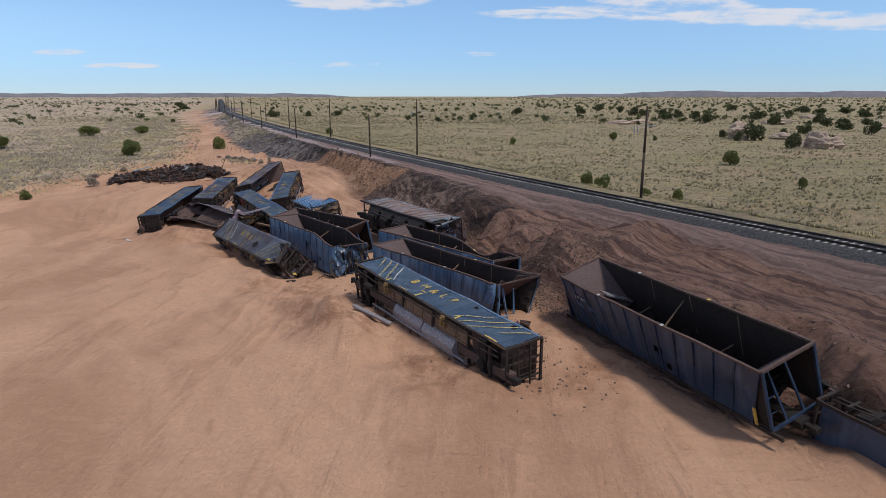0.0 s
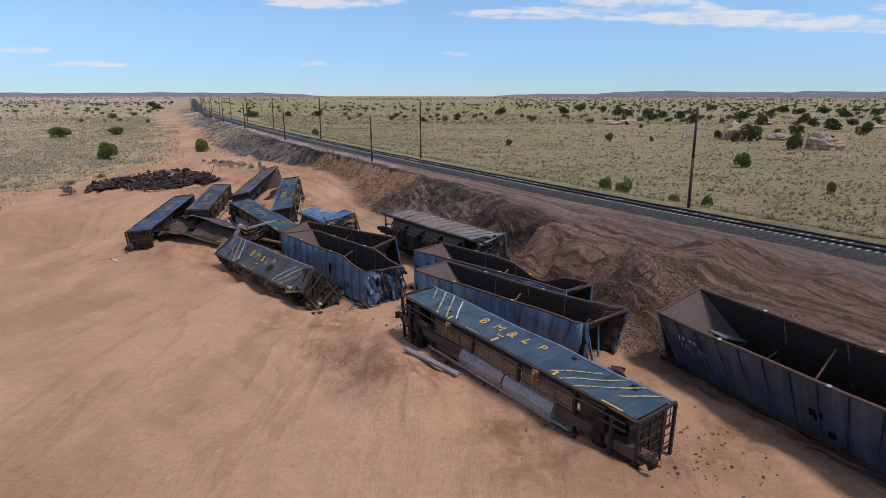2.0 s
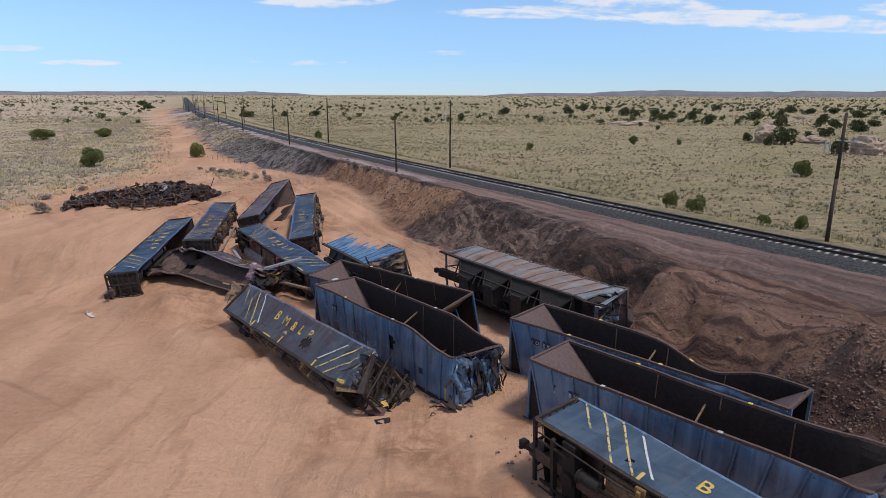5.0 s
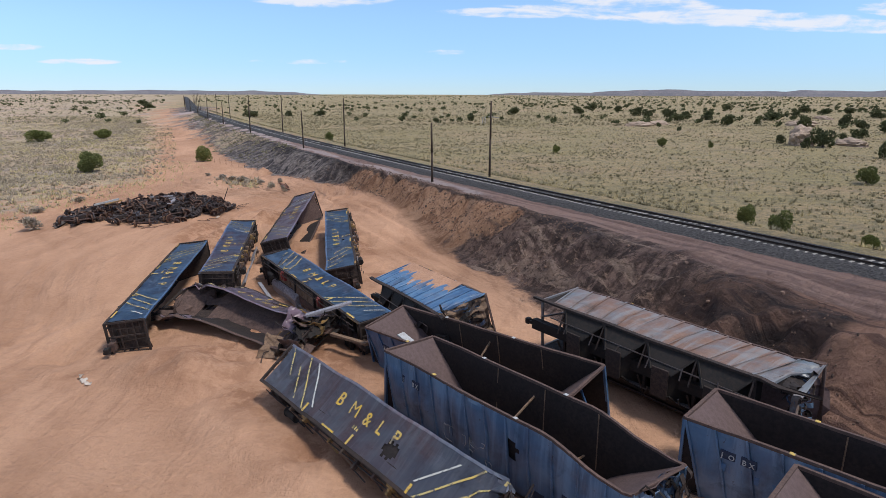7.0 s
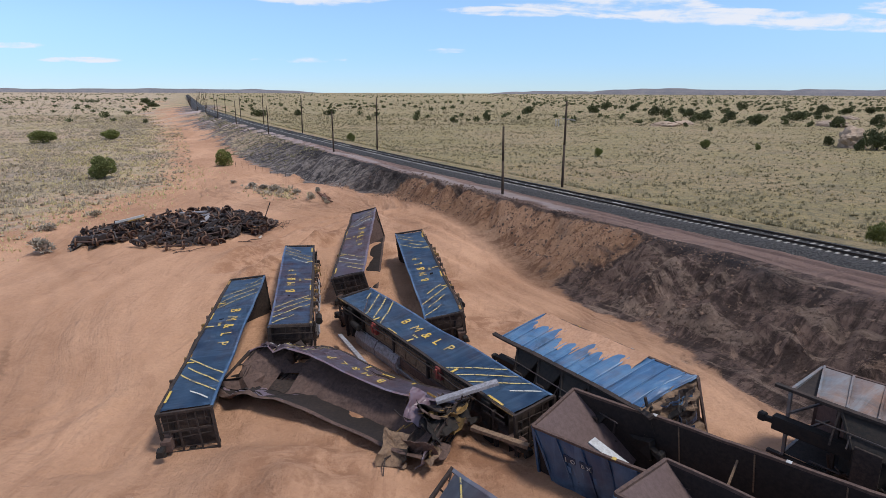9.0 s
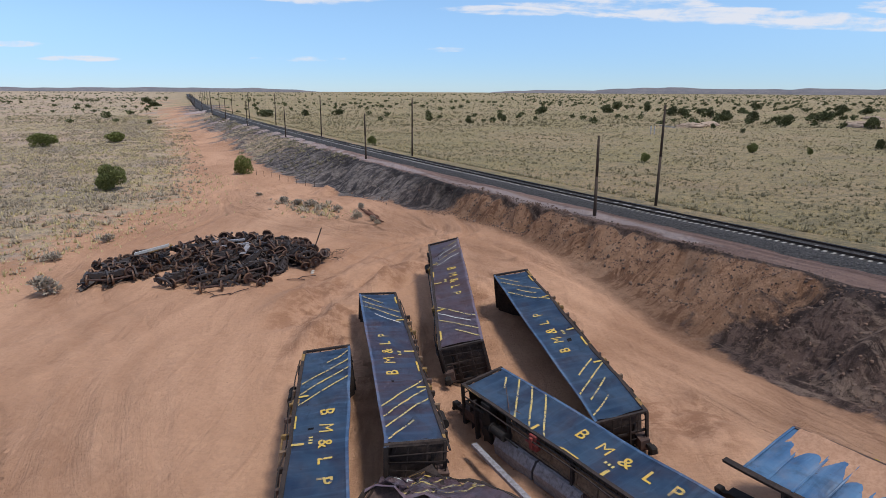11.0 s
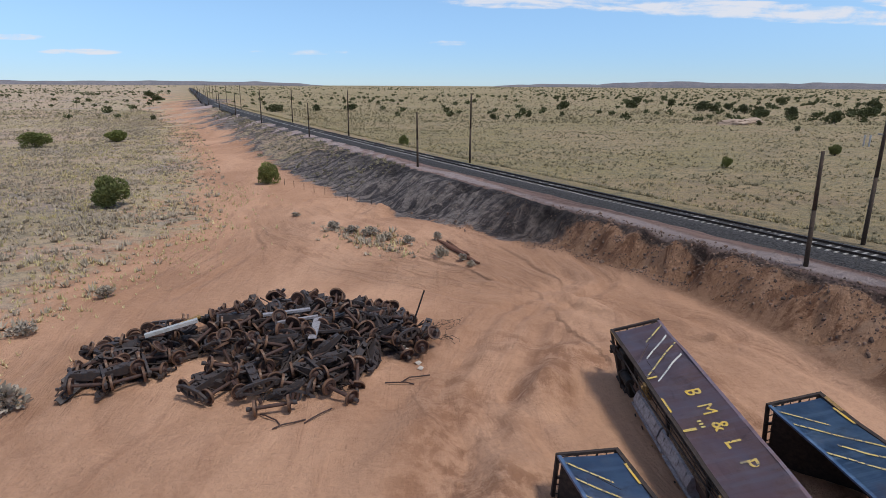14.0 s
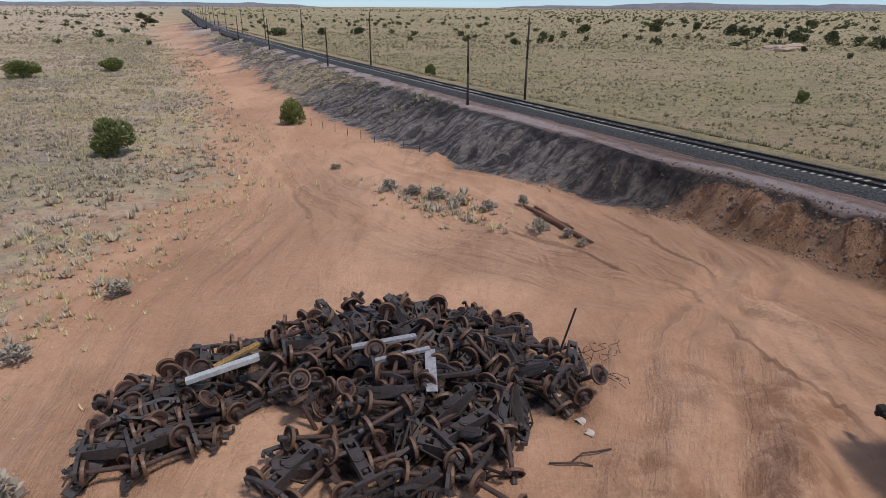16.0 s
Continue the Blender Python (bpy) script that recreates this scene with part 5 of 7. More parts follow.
    if marks:
        for x, z, w, h in ((1.46, 2.04, .56, .34), (2.20, 2.04, .56, .34), (L - 4.2, .25, .5, .4), (L - 2.9, .9, .3, .35)):
            bm = bmesh.new()
            box(bm, (x, -W / 2 - .105, z), (x + w, -W / 2 - .04, z + h), None, .01)
            part("stencil_patch", bm, PLATE, car, "dark painted stencil patch", warp=warp)
        bm = bmesh.new()
        box(bm, (L - .75, -W / 2 - .1, .1), (L - .6, -W / 2 - .04, 1.0))
        part("reflector_strip", bm, YELLOW, car, "yellow reflective strip", warp=warp)
        for k, ch in enumerate("JOBX"):
            bm = bmesh.new()
            me = letters(ch, .28, .003)
            bm.from_mesh(me)
            bpy.data.meshes.remove(me)
            x = 1.51 + .25 * k + (.24 if k > 1 else 0)
            for v in bm.verts:
                v.co = Vector((x + v.co.x, -W / 2 - .112 - v.co.z, 2.08 + v.co.y))
            part("letter", bm, WHITEPAINT, car, "small white painted letter", warp=warp)
        for k in range(6):
            bm = bmesh.new()
            x = 1.55 + .28 * k + (.35 if k > 2 else 0)
            box(bm, (x, -W / 2 - .095, 1.52), (x + .17, -W / 2 - .085, 1.82))
            part("number_bar", bm, SANDBLUE, car, "pale blue number bar", warp=warp)
    if closed_end:
        # the end wall, pushed in and folded, with a loose flap at each corner
        for y0, y1, out in ((-W / 2, -.35, .25), (-.4, .55, -.15), (.5, W / 2, .1)):
            bm = bmesh.new()
            sheet(bm, [(L - .05, y0, -.1), (L - .05, y1, -.1), (L - .05, y1, H * .93), (L - .05, y0, H * .97)], .02, 14, 18,
                  lambda p, u, v, out=out: p + Vector((out * math.sin(u * 3.1) + .16 * math.sin(u * 13 + v * 3 + y0) * (1 - .5 * v) + .12 * noise.noise(p * 2.3), .10 * math.sin(v * 9 + y0), .25 * noise.noise(Vector((p.y * 2, 0, seed))) * v)))
            part("end_sheet", bm, (end_mats or (paint, NAVY))[out < 0], car, "crumpled and folded end sheet", warp=warp)
    if shreds:
        torn_end(car, shreds, W, H * .85, seed, (NAVY, RUST_DARK, STEELBLUE, RUST_DARK, NAVY, RUST_BLACK), 26)
    # pipes, levers and cross beams slung between the outlet bays
    for b in range(bays + 1):
        bm = bmesh.new()
        x = 1.8 + b * bl
        bar(bm, (x, -W / 2 + .03, -.1), (x, W / 2 - .03, -.1), .16, .14)
        bar(bm, (x, -W / 2 + .05, -.1), (x, -.2, -.75), .07)
        bar(bm, (x, W / 2 - .05, -.1), (x, .2, -.75), .07)
        part("cross_beam", bm, RUST_DARK, car, warp=warp)
    for y in (-.95, .9):
        bm = bmesh.new()
        rod(bm, (1.2, y, -.6), (L - 1.4, y * .9, -.72), .035, 6)
        for x in np.arange(2.4, L - 2, 1.7):
            bar(bm, (x, y, -.62), (x + rnd.uniform(-.3, .3), y * .5, -.98), .05)
        part("door_shaft", bm, BOGIE, car, warp=warp)
    return car


def crush(x_from, x_to, amount, seed, soft=1.0):
    """Crumples what lies beyond x_from towards x_to: creased, pushed in and out."""
    def at(p):
        t = min(max((p.x - x_from) / (x_to - x_from), 0), 1)
        if t <= 0:
            return p
        a = amount * t
        n1 = noise.noise_vector(Vector((p.x * 1.1, p.y * 1.0, p.z * 1.0)) + Vector((seed, 0, 0)))
        n2 = noise.noise_vector(Vector((p.x * 3.1, p.y * 2.6, p.z * 2.8)) + Vector((0, seed, 0)))
        return p + a * n1 * 1.1 + a * n2 * .45 + Vector((-(x_to - x_from) * .28 * t * t * soft * (1 if amount > 0 else 0), 0, 0))
    return at


def both(f, g):
    return lambda p: g(f(p))


def flare(p):
    """One wall's end bent outwards."""
    t = min(max((p.x - 10.5) / 3.5, 0), 1)
    return Vector((p.x, p.y + (1.0 * t * t * max(p.z, 0) / 3.1 if p.y > 0.9 else 0), p.z))


def droop(p):
    """The last bay has sunk and its rim with it."""
    t = min(max((p.x - 9.8) / 3.2, 0), 1)
    t = t * t * (3 - 2 * t)
    return Vector((p.x, p.y, p.z * (1 - .2 * t)))


def buckle(p):
    """One wall sagged near its end."""
    if p.y < 0.5:
        return p
    g = math.exp(-((p.x - 9.6) / 1.7) ** 2)
    return Vector((p.x, p.y + .5 * g * max(p.z, 0) / 3.1, p.z - 1.05 * g * max(p.z, 0) / 3.1 - .3 * max(0, p.x - 9.6) / 4.4 * max(p.z, 0) / 3.1))


build_gondola(lying((-8.75, 41.51, 3.17), -52.3, -.03, .07, 1, GL, GW), STEELBLUE, "grey-blue coal car on its side in sand, hopper doors open", 1,
              holes=((3.9, .75, .13), (12.2, 2.0, .2), (15.6, 2.05, .22)), chute=(6.2, 13.0), slope_mat=RUST_TAN)
build_gondola(lying((-27.6, 59.1, .98), -49.6, .03, .62, 1, GL, GW), GREYPURPLE, "tilted grey-purple coal car with a torn hole and crushed end", 2,
              holes=((10.6, 1.0, .42),), warp=crush(14.6, 17.4, .8, 3), shreds=16.4)
# inside=RUST_DARK darkens the end slopes in place of interior shade
build_gondola(lying((-42.1, 82.51, 2.33), -80.8, -.05, .09, 1, GL, GW), BLUE, "faded blue coal car on its side, end frame showing", 3, holes=((7.3, .9, .14),), inside=RUST_DARK)
build_gondola(lying((-38.07, 91.46, 2.61), -77.8, -.03, .04, -1, GL, GW), BLUEPURPLE, "blue coal car with purple rust lying on its side", 4, inside=RUST_DARK, holes=((5.4, 1.6, .12),), warp=crush(0.9, -.2, .25, 8))
build_gondola(lying((-36.31, 100.25, 3.62), -85.7, -.08, .25, 1, GL, GW), PURPLE, "purple-brown rusted coal car tipped on its side", 5, chute=(3.6, 9.4))
build_gondola(lying((-29.09, 94.55, 3.40), -78.2, -.09, -.14, -1, GL, GW), BLUE, "dark blue coal car leaning on its side, worn stripes", 6, holes=((7.3, .9, .2),), inside=RUST_DARK)
build_gondola(lying((-33.84, 79.36, 2.14), -53.4, -.03, .11, 1, GL, GW), BLUE, "blue coal car on its side among other wrecks, underside exposed", 7, actuator=RED, chute=(2.6, 7.6), slope_mat=RUST_TAN)

build_hopper(lying((-12.52, 64.01, 3.82), -50.7, -.01, .04, 1, 14.0, 3.05), RUSTBLUE, "rusted pale blue hopper car lying on its side", 11, marks=False, warp=crush(12.2, 14.0, .5, 6, .5), shreds=13.6)
build_hopper(lying((-23.5, 73.3, 2.1), -61.5, .07, .25, 1, 12.4, 3.05), SANDBLUE, "blue hopper car on its side, sand on top, one end crushed", 12, marks=False, L=11.2, warp=crush(9.4, 11.2, .22, 5), frames=False, inside=RUST_TAN, closed_end=True, end_mats=(RUST_TAN, RUST_DARK), shreds=11.0)
build_hopper(upright((-21.0, 58.2, 3.1), -48.5, .02, -.03, 3.05, 3.1), SHEENBLUE, "open blue hopper car with graffiti and a crumpled end", 13, holes=((8.6, 1.75, .38),), warp=both(droop, crush(13.2, 14.4, .35, 9, .4)), shreds=14.1, closed_end=True)
build_hopper(upright((-22.83, 64.02, 2.01), -43.9, .05, .18, 3.05, 3.1), BLUE, "open hopper car with rust-brown interior, listing", 14)
build_hopper(upright((-8.3, 46.6, 3.3), -44.0, -.01, 0, 3.05, 3.1), SHEENBLUE, "open blue hopper car, one end torn, rust-brown inside", 15, warp=both(flare, crush(12.4, 14.0, .4, 4, .3)))
build_hopper(upright((-8.75, 51.9, 3.35), -44.0, 0, 0, 3.05, 3.1), SHEENBLUE, "open blue hopper car with a buckled side wall", 16, warp=buckle)
build_hopper(upright((5.8, 38.3, 3.42), -65.8, .02, .33, 3.05, 3.1), NAVY, "dark navy open hopper car standing in the sand", 17, L=16.1, holes=((9.2, 1.3, .3), (9.9, .6, .2)))


def collapse(p):
    """The broken car's frame has sheared: its lower wall slid forward and up, the far part is squeezed short."""
    t = (p.y + GW / 2) / GW
    q = Vector((p.x * .76, p.y - 1.15 * t, p.z + 2.0 * t))
    q.y += .35 * math.sin(q.x * .42) * (1 - .4 * t) + .3 * max(0, q.x - 8.5) * .5
    q.z += .35 * math.sin(q.x * .6 + 1.2) * t
    return crush(8.0, 13.2, .7, 21, .2)(q)


build_gondola(lying((-36.5, 74.7, 1.38), -28.5, -.02, .26, -1, GL * .76, GW), PURPLE, "crumpled purple-brown coal car, broken open and twisted", 8, warp=collapse, holes=((15.2, .9, .3),), stripe_ends=(False, True), dents=.16, doors=False, slope_mat=RUST_DARK, floor_mat=RUST_IN)
build_gondola(Matrix.Translation((16.6, 25.2, 2.35)) @ pose(0, 0, 0, 182, 3, 0 - 60) @ Matrix.Translation((0, 0, 0)), NAVY, "dark coal car lying upside down, underframe exposed", 9, word="", stripe_ends=(False, False))


def build_wreckage(c, seed, n, size, label, mats=None):
    """Torn sheets and bent bars, pressed into a heap."""
    rnd = random.Random(seed)
    t = thing("torn_wreckage", Matrix.Translation(c), label, "wreckage")
    mats = mats or [RUST_DARK, STEELBLUE, RUST_IN, PURPLE, RUST_TAN, RUST_DARK, OCHRE, NAVY, RUST_BLACK]
    for k in range(n):
        bm = bmesh.new()
        w, h = rnd.uniform(.5, 1.3) * size, rnd.uniform(.3, .8) * size
        s = rnd.uniform(0, 50)
        m = pose(rnd.gauss(0, size * .75), rnd.gauss(0, size * .6), rnd.uniform(.1, .55) * size, rnd.uniform(-70, 70), rnd.uniform(-40, 40), rnd.uniform(0, 360))
        sheet(bm, [(-w, -h, 0), (w, -h, 0), (w, h, 0), (-w, h, 0)], .02, 12, 8,
              lambda p, u, v: p + noise.noise_vector(p * 1.4 + Vector((s, 0, 0))) * .35 * size + noise.noise_vector(p * 4 + Vector((0, s, 0))) * .1 * size)
        bm.transform(m)
        part("torn_sheet", bm, mats[k % len(mats)], t)
    for k in range(n):
        bm = bmesh.new()
        p = Vector((rnd.gauss(0, size * .8), rnd.gauss(0, size * .7), rnd.uniform(-.1, .3) * size))
        d = Vector((rnd.uniform(-1, 1), rnd.uniform(-1, 1), rnd.uniform(.0, .8))).normalized()
        for i in range(3):
            q = p + d * rnd.uniform(.25, .6) * size
            bar(bm, p, q, .045 if k % 3 else .08)
            p, d = q, (d + Vector((rnd.uniform(-.6, .6), rnd.uniform(-.6, .6), rnd.uniform(-.6, .4)))).normalized()
        part("bent_bar", bm, RUST_DARK if k % 4 else OCHRE, t)
    return t


BROWNS = [RUST_IN, RUST_TAN, RUST_DARK, PURPLE, RUST_TAN, OCHRE, RUST_IN, RUST_BLACK]
build_wreckage((-28.3, 64.6, 0.2), 5, 8, .75, "heap of torn brown sheets and bent black bars", BROWNS)
build_wreckage((-26.6, 66.5, 0.9), 6, 11, .95, "crumpled ochre and rusty sheets between wrecked cars", [OCHRE, RUST_IN, RUST_BLACK, OCHRE, PURPLE, RUST_DARK, RUST_TAN])
build_wreckage((-11.9, 47.9, 0.1), 7, 6, .55, "torn blue end sheets with bent bars")
build_wreckage((3.2, 36.6, 0.2), 8, 5, .5, "torn blue side sheets hanging off a hopper car")
build_wreckage((-15.6, 48.6, 0.3), 9, 5, .6, "bent black end frame bars of a crushed car")


def build_channel(a, b, w, h, mat, label, name="steel_channel"):
    a, b = Vector(a), Vector(b)
    t = thing(name, Matrix.Translation(a), label, "steel beam")
    d = b - a
    x = d.normalized()
    y = Vector((0, 0, 1)).cross(x).normalized()
    z = x.cross(y)
    m = Matrix((x, y, z)).transposed().to_4x4()
    n = d.length
    for nm, lo, hi in (("web", (0, -w / 2, h - .02), (n, w / 2, h)), ("flange", (0, -w / 2, 0), (n, -w / 2 + .02, h - .021)), ("flange", (0, w / 2 - .02, 0), (n, w / 2, h - .021))):
        bm = bmesh.new()
        box(bm, lo, hi, m, .004)
        part(nm, bm, mat, t)
    return t


build_channel((-16.3, 49.9, .5), (-15.2, 47.3, .3), .3, .12, YELLOW, "bent yellow sill plate in front of a crushed car")
build_channel((-26.9, 66.3, 1.75), (-24.1, 66.9, 2.45), .38, .16, GREY_DOOR, "pale grey steel channel lying across the wrecks")
build_channel((-8.3, 38.9, .75), (-5.2, 35.5, .8), .32, .14, GREY_DOOR, "grey steel channel half buried beside a coal car")
build_channel((-33.3, 76.9, .45), (-30.0, 70.8, .4), .26, .16, GREY_DOOR, "long grey steel channel lying in the sand")
build_channel((-25.3, 65.9, .7), (-22.9, 64.6, .6), .3, .16, RUST_TAN, "short dusty brown channel under the wrecks")
build_channel((8.3, 36.75, 2.8), (10.1, 37.4, 2.2), .9, .1, GREY_DOOR, "bright corrugated sheet leaning inside a hopper car", "metal_sheet")
build_channel((-20.7, 62.9, 2.05), (-19.5, 61.8, 1.55), .5, .08, PALE_STEEL, "bright metal sheet inside a hopper car", "metal_sheet")


# ---------------------------------------------------------------- the heap of wheels
def turned(bm, prof, n, m=None, ring=False):
    """A body turned about the x axis from (x, radius) points."""
    rings = []
    for x, r in prof:
        rings.append([bm.verts.new(Vector((x, r * math.cos(2 * math.pi * k / n), r * math.sin(2 * math.pi * k / n)))) for k in range(n)])
    for a, b in zip(rings, rings[1:]):
        for k in range(n):
            bm.faces.new((a[k], a[(k + 1) % n], b[(k + 1) % n], b[k]))
    if ring:
        for k in range(n):
            bm.faces.new((rings[-1][k], rings[-1][(k + 1) % n], rings[0][(k + 1) % n], rings[0][k]))
    else:
        bm.faces.new(rings[0][::-1])
        bm.faces.new(rings[-1])
    if m:
        bm.transform(m)


WHEEL = [(-.10, .09), (-.10, .15), (-.05, .17), (.02, .22), (.02, .30), (-.05, .345), (-.055, .385), (.05, .38), (.05, .35), (.045, .30), (.045, .22), (-.01, .17), (.05, .15), (.05, .09)]
TREAD_RING = [(-.075, .375), (-.075, .425), (-.06, .432), (-.048, .41), (.054, .398), (.054, .375)]


def wheel_parts(parent, xs, y=0.0, z=0.0):
    bm = bmesh.new()
    rod(bm, (-1.08, y, z), (1.08, y, z), .078, 10)
    rod(bm, (-.55, y, z), (.55, y, z), .09, 10)
    part("axle", bm, RUST_WHEEL, parent, smooth=False)
    for x, d in xs:
        bm = bmesh.new()
        turned(bm, [(x + d * a, r) for a, r in WHEEL], 22, Matrix.Translation((0, y, z)))
        w = part("wheel", bm, RUST_WHEEL, parent)
        bm = bmesh.new()
        turned(bm, [(x + d * a, r) for a, r in TREAD_RING], 22, Matrix.Translation((0, y, z)), True)
        part("tread", bm, TREAD, w, "worn golden-brown tread")
    for x in (-1.06, 1.06):
        bm = bmesh.new()
        rod(bm, (x - .09, y, z), (x + .09, y, z), .11, 10)
        part("bearing", bm, BOGIE, parent)


def build_wheelset(m):
    t = thing("wheelset", m, "rusty railway wheelset on a heap", "wheelset", "heap of railway wheels")
    wheel_parts(t, ((-.75, 1), (.75, -1)))
    return t


def frame_bm(x):
    """A cast side frame in the plane x: arched top, V below, two windows, pedestals at the ends."""
    bm = bmesh.new()
    for p, q, w in (((-1.02, .38), (-.55, .56), .13), ((-.55, .56), (.55, .56), .14), ((.55, .56), (1.02, .38), .13), ((-.9, .34), (-.36, .08), .11), ((-.36, .08), (.36, .08), .13),
                    ((.36, .08), (.9, .34), .11), ((-.26, .1), (-.26, .54), .09), ((.26, .1), (.26, .54), .09), ((-1.02, .42), (-1.02, .2), .12), ((1.02, .42), (1.02, .2), .12), ((-.76, .42), (-.76, .22), .09), ((.76, .42), (.76, .22), .09)):
        bar(bm, (x, p[0], p[1]), (x, q[0], q[1]), w, .13, (1, 0, 0))
    return bm


def bolster_bm():
    """A fish-bellied beam with lightening holes, a round centre bowl and side bearings."""
    bm = bmesh.new()
    top = [(-1.08, .56), (-.8, .62), (.8, .62), (1.08, .56)]
    low = [(1.08, .40), (.72, .26), (.3, .18), (-.3, .18), (-.72, .26), (-1.08, .40)]
    for y0, y1 in ((-.2, -.14), (.14, .2)):
        a = [bm.verts.new((x, y0, z)) for x, z in top + low]
        b = [bm.verts.new((x, y1, z)) for x, z in top + low]
        bm.faces.new(a)
        bm.faces.new(b[::-1])
        for k in range(len(a)):
            q = (k + 1) % len(a)
            bm.faces.new((a[k], b[k], b[q], a[q]))
    for x0, x1 in ((-1.06, -.78), (-.5, .5), (.78, 1.06)):
        box(bm, (x0, -.19, .55), (x1, .19, .61), None, .015)
    for x in (-.62, 0, .62):
        bar(bm, (x, -.17, .26), (x, .17, .56), .07)
    rod(bm, (0, 0, .60), (0, 0, .67), .21, 14)
    rod(bm, (0, 0, .67), (0, 0, .69), .15, 14)
    for x in (-.7, .7):
        rod(bm, (x, 0, .58), (x, 0, .68), .08, 8)
    return bm


def build_side_frame(m):
    t = thing("bogie_side_frame", m, "black cast steel bogie side frame", "bogie part", "heap of railway wheels")
    bm = frame_bm(0)
    bm.transform(Matrix.Translation((0, 0, -.35)))
    part("frame", bm, BOGIE, t)
    for y in (-.12, .12):
        bm = bmesh.new()
        rod(bm, (0, y, -.2), (0, y, .12), .09, 8)
        part("spring", bm, RUST_WHEEL, t)
    return t


def build_bolster(m):
    t = thing("bogie_bolster", m, "oily black steel bogie bolster", "bogie part", "heap of railway wheels")
    bm = bolster_bm()
    bm.transform(Matrix.Translation((0, 0, -.45)))
    part("beam", bm, BOGIE, t)
    for s in (-1, 1):
        bm = bmesh.new()
        bar(bm, (-.9, s * .3, 0), (0, s * .55, -.05), .06)
        bar(bm, (.9, s * .3, 0), (0, s * .55, -.05), .06)
        part("brake_rigging", bm, RUST_DARK, t)
    return t


def build_brake_beam(m):
    t = thing("brake_beam", m, "dark rusty brake beam with rods", "brake beam", "heap of railway wheels")
    bm = bmesh.new()
    bar(bm, (-.8, 0, 0), (.8, 0, 0), .08)
    bar(bm, (-.8, 0, 0), (0, .3, .02), .05)
    bar(bm, (.8, 0, 0), (0, .3, .02), .05)
    bar(bm, (0, 0, 0), (0, .32, .02), .06)
    part("beam", bm, RUST_DARK, t)
    for x in (-.8, .8):
        bm = bmesh.new()
        box(bm, (x - .05, -.18, -.14), (x + .05, -.04, .14), None, .02)
        part("brake_shoe", bm, RUST_WHEEL, t)
    return t


def build_bogie(m):
    t = thing("railway_bogie", m, "complete rusty railway bogie with two wheelsets", "bogie", "heap of railway wheels")
    for y in (-.84, .84):
        wheel_parts(t, ((-.75, 1), (.75, -1)), y, .42)
    for x in (-1.0, 1.0):
        bm = frame_bm(x)
        bm.transform(Matrix.Translation((0, 0, .12)))
        part("side_frame", bm, BOGIE, t)
    bm = bolster_bm()
    bm.transform(Matrix.Translation((0, 0, .15)))
    part("bolster", bm, BOGIE, t)
    return t


HEAP = [(-63.9, 98.4), (-65.2, 102.4), (-62.8, 105.2), (-60.5, 107.9), (-56.2, 110.2), (-52.9, 110.6), (-49.3, 109.2), (-46.2, 107.2), (-44.6, 104.2), (-48.3, 100.9), (-48.9, 98.9), (-52.0, 97.3),
        (-55.6, 97.1), (-57.6, 98.9), (-57.0, 101.6), (-59.0, 102.4), (-60.2, 99.6)]


def edge_gap(x, y):
    """How deep a point lies inside the heap's outline (negative outside)."""
    inside, best = False, 1e9
    for (x0, y0), (x1, y1) in zip(HEAP, HEAP[1:] + HEAP[:1]):
        if (y0 > y) != (y1 > y) and x < (x1 - x0) * (y - y0) / (y1 - y0) + x0:
            inside = not inside
        dx, dy = x1 - x0, y1 - y0
        t = min(max(((x - x0) * dx + (y - y0) * dy) / (dx * dx + dy * dy), 0), 1)
        best = min(best, math.hypot(x - x0 - t * dx, y - y0 - t * dy))
    return best if inside else -best


def heap_top(x, y):
    return 1.3 * min(1.0, max(0.0, edge_gap(x, y)) / 3.0)


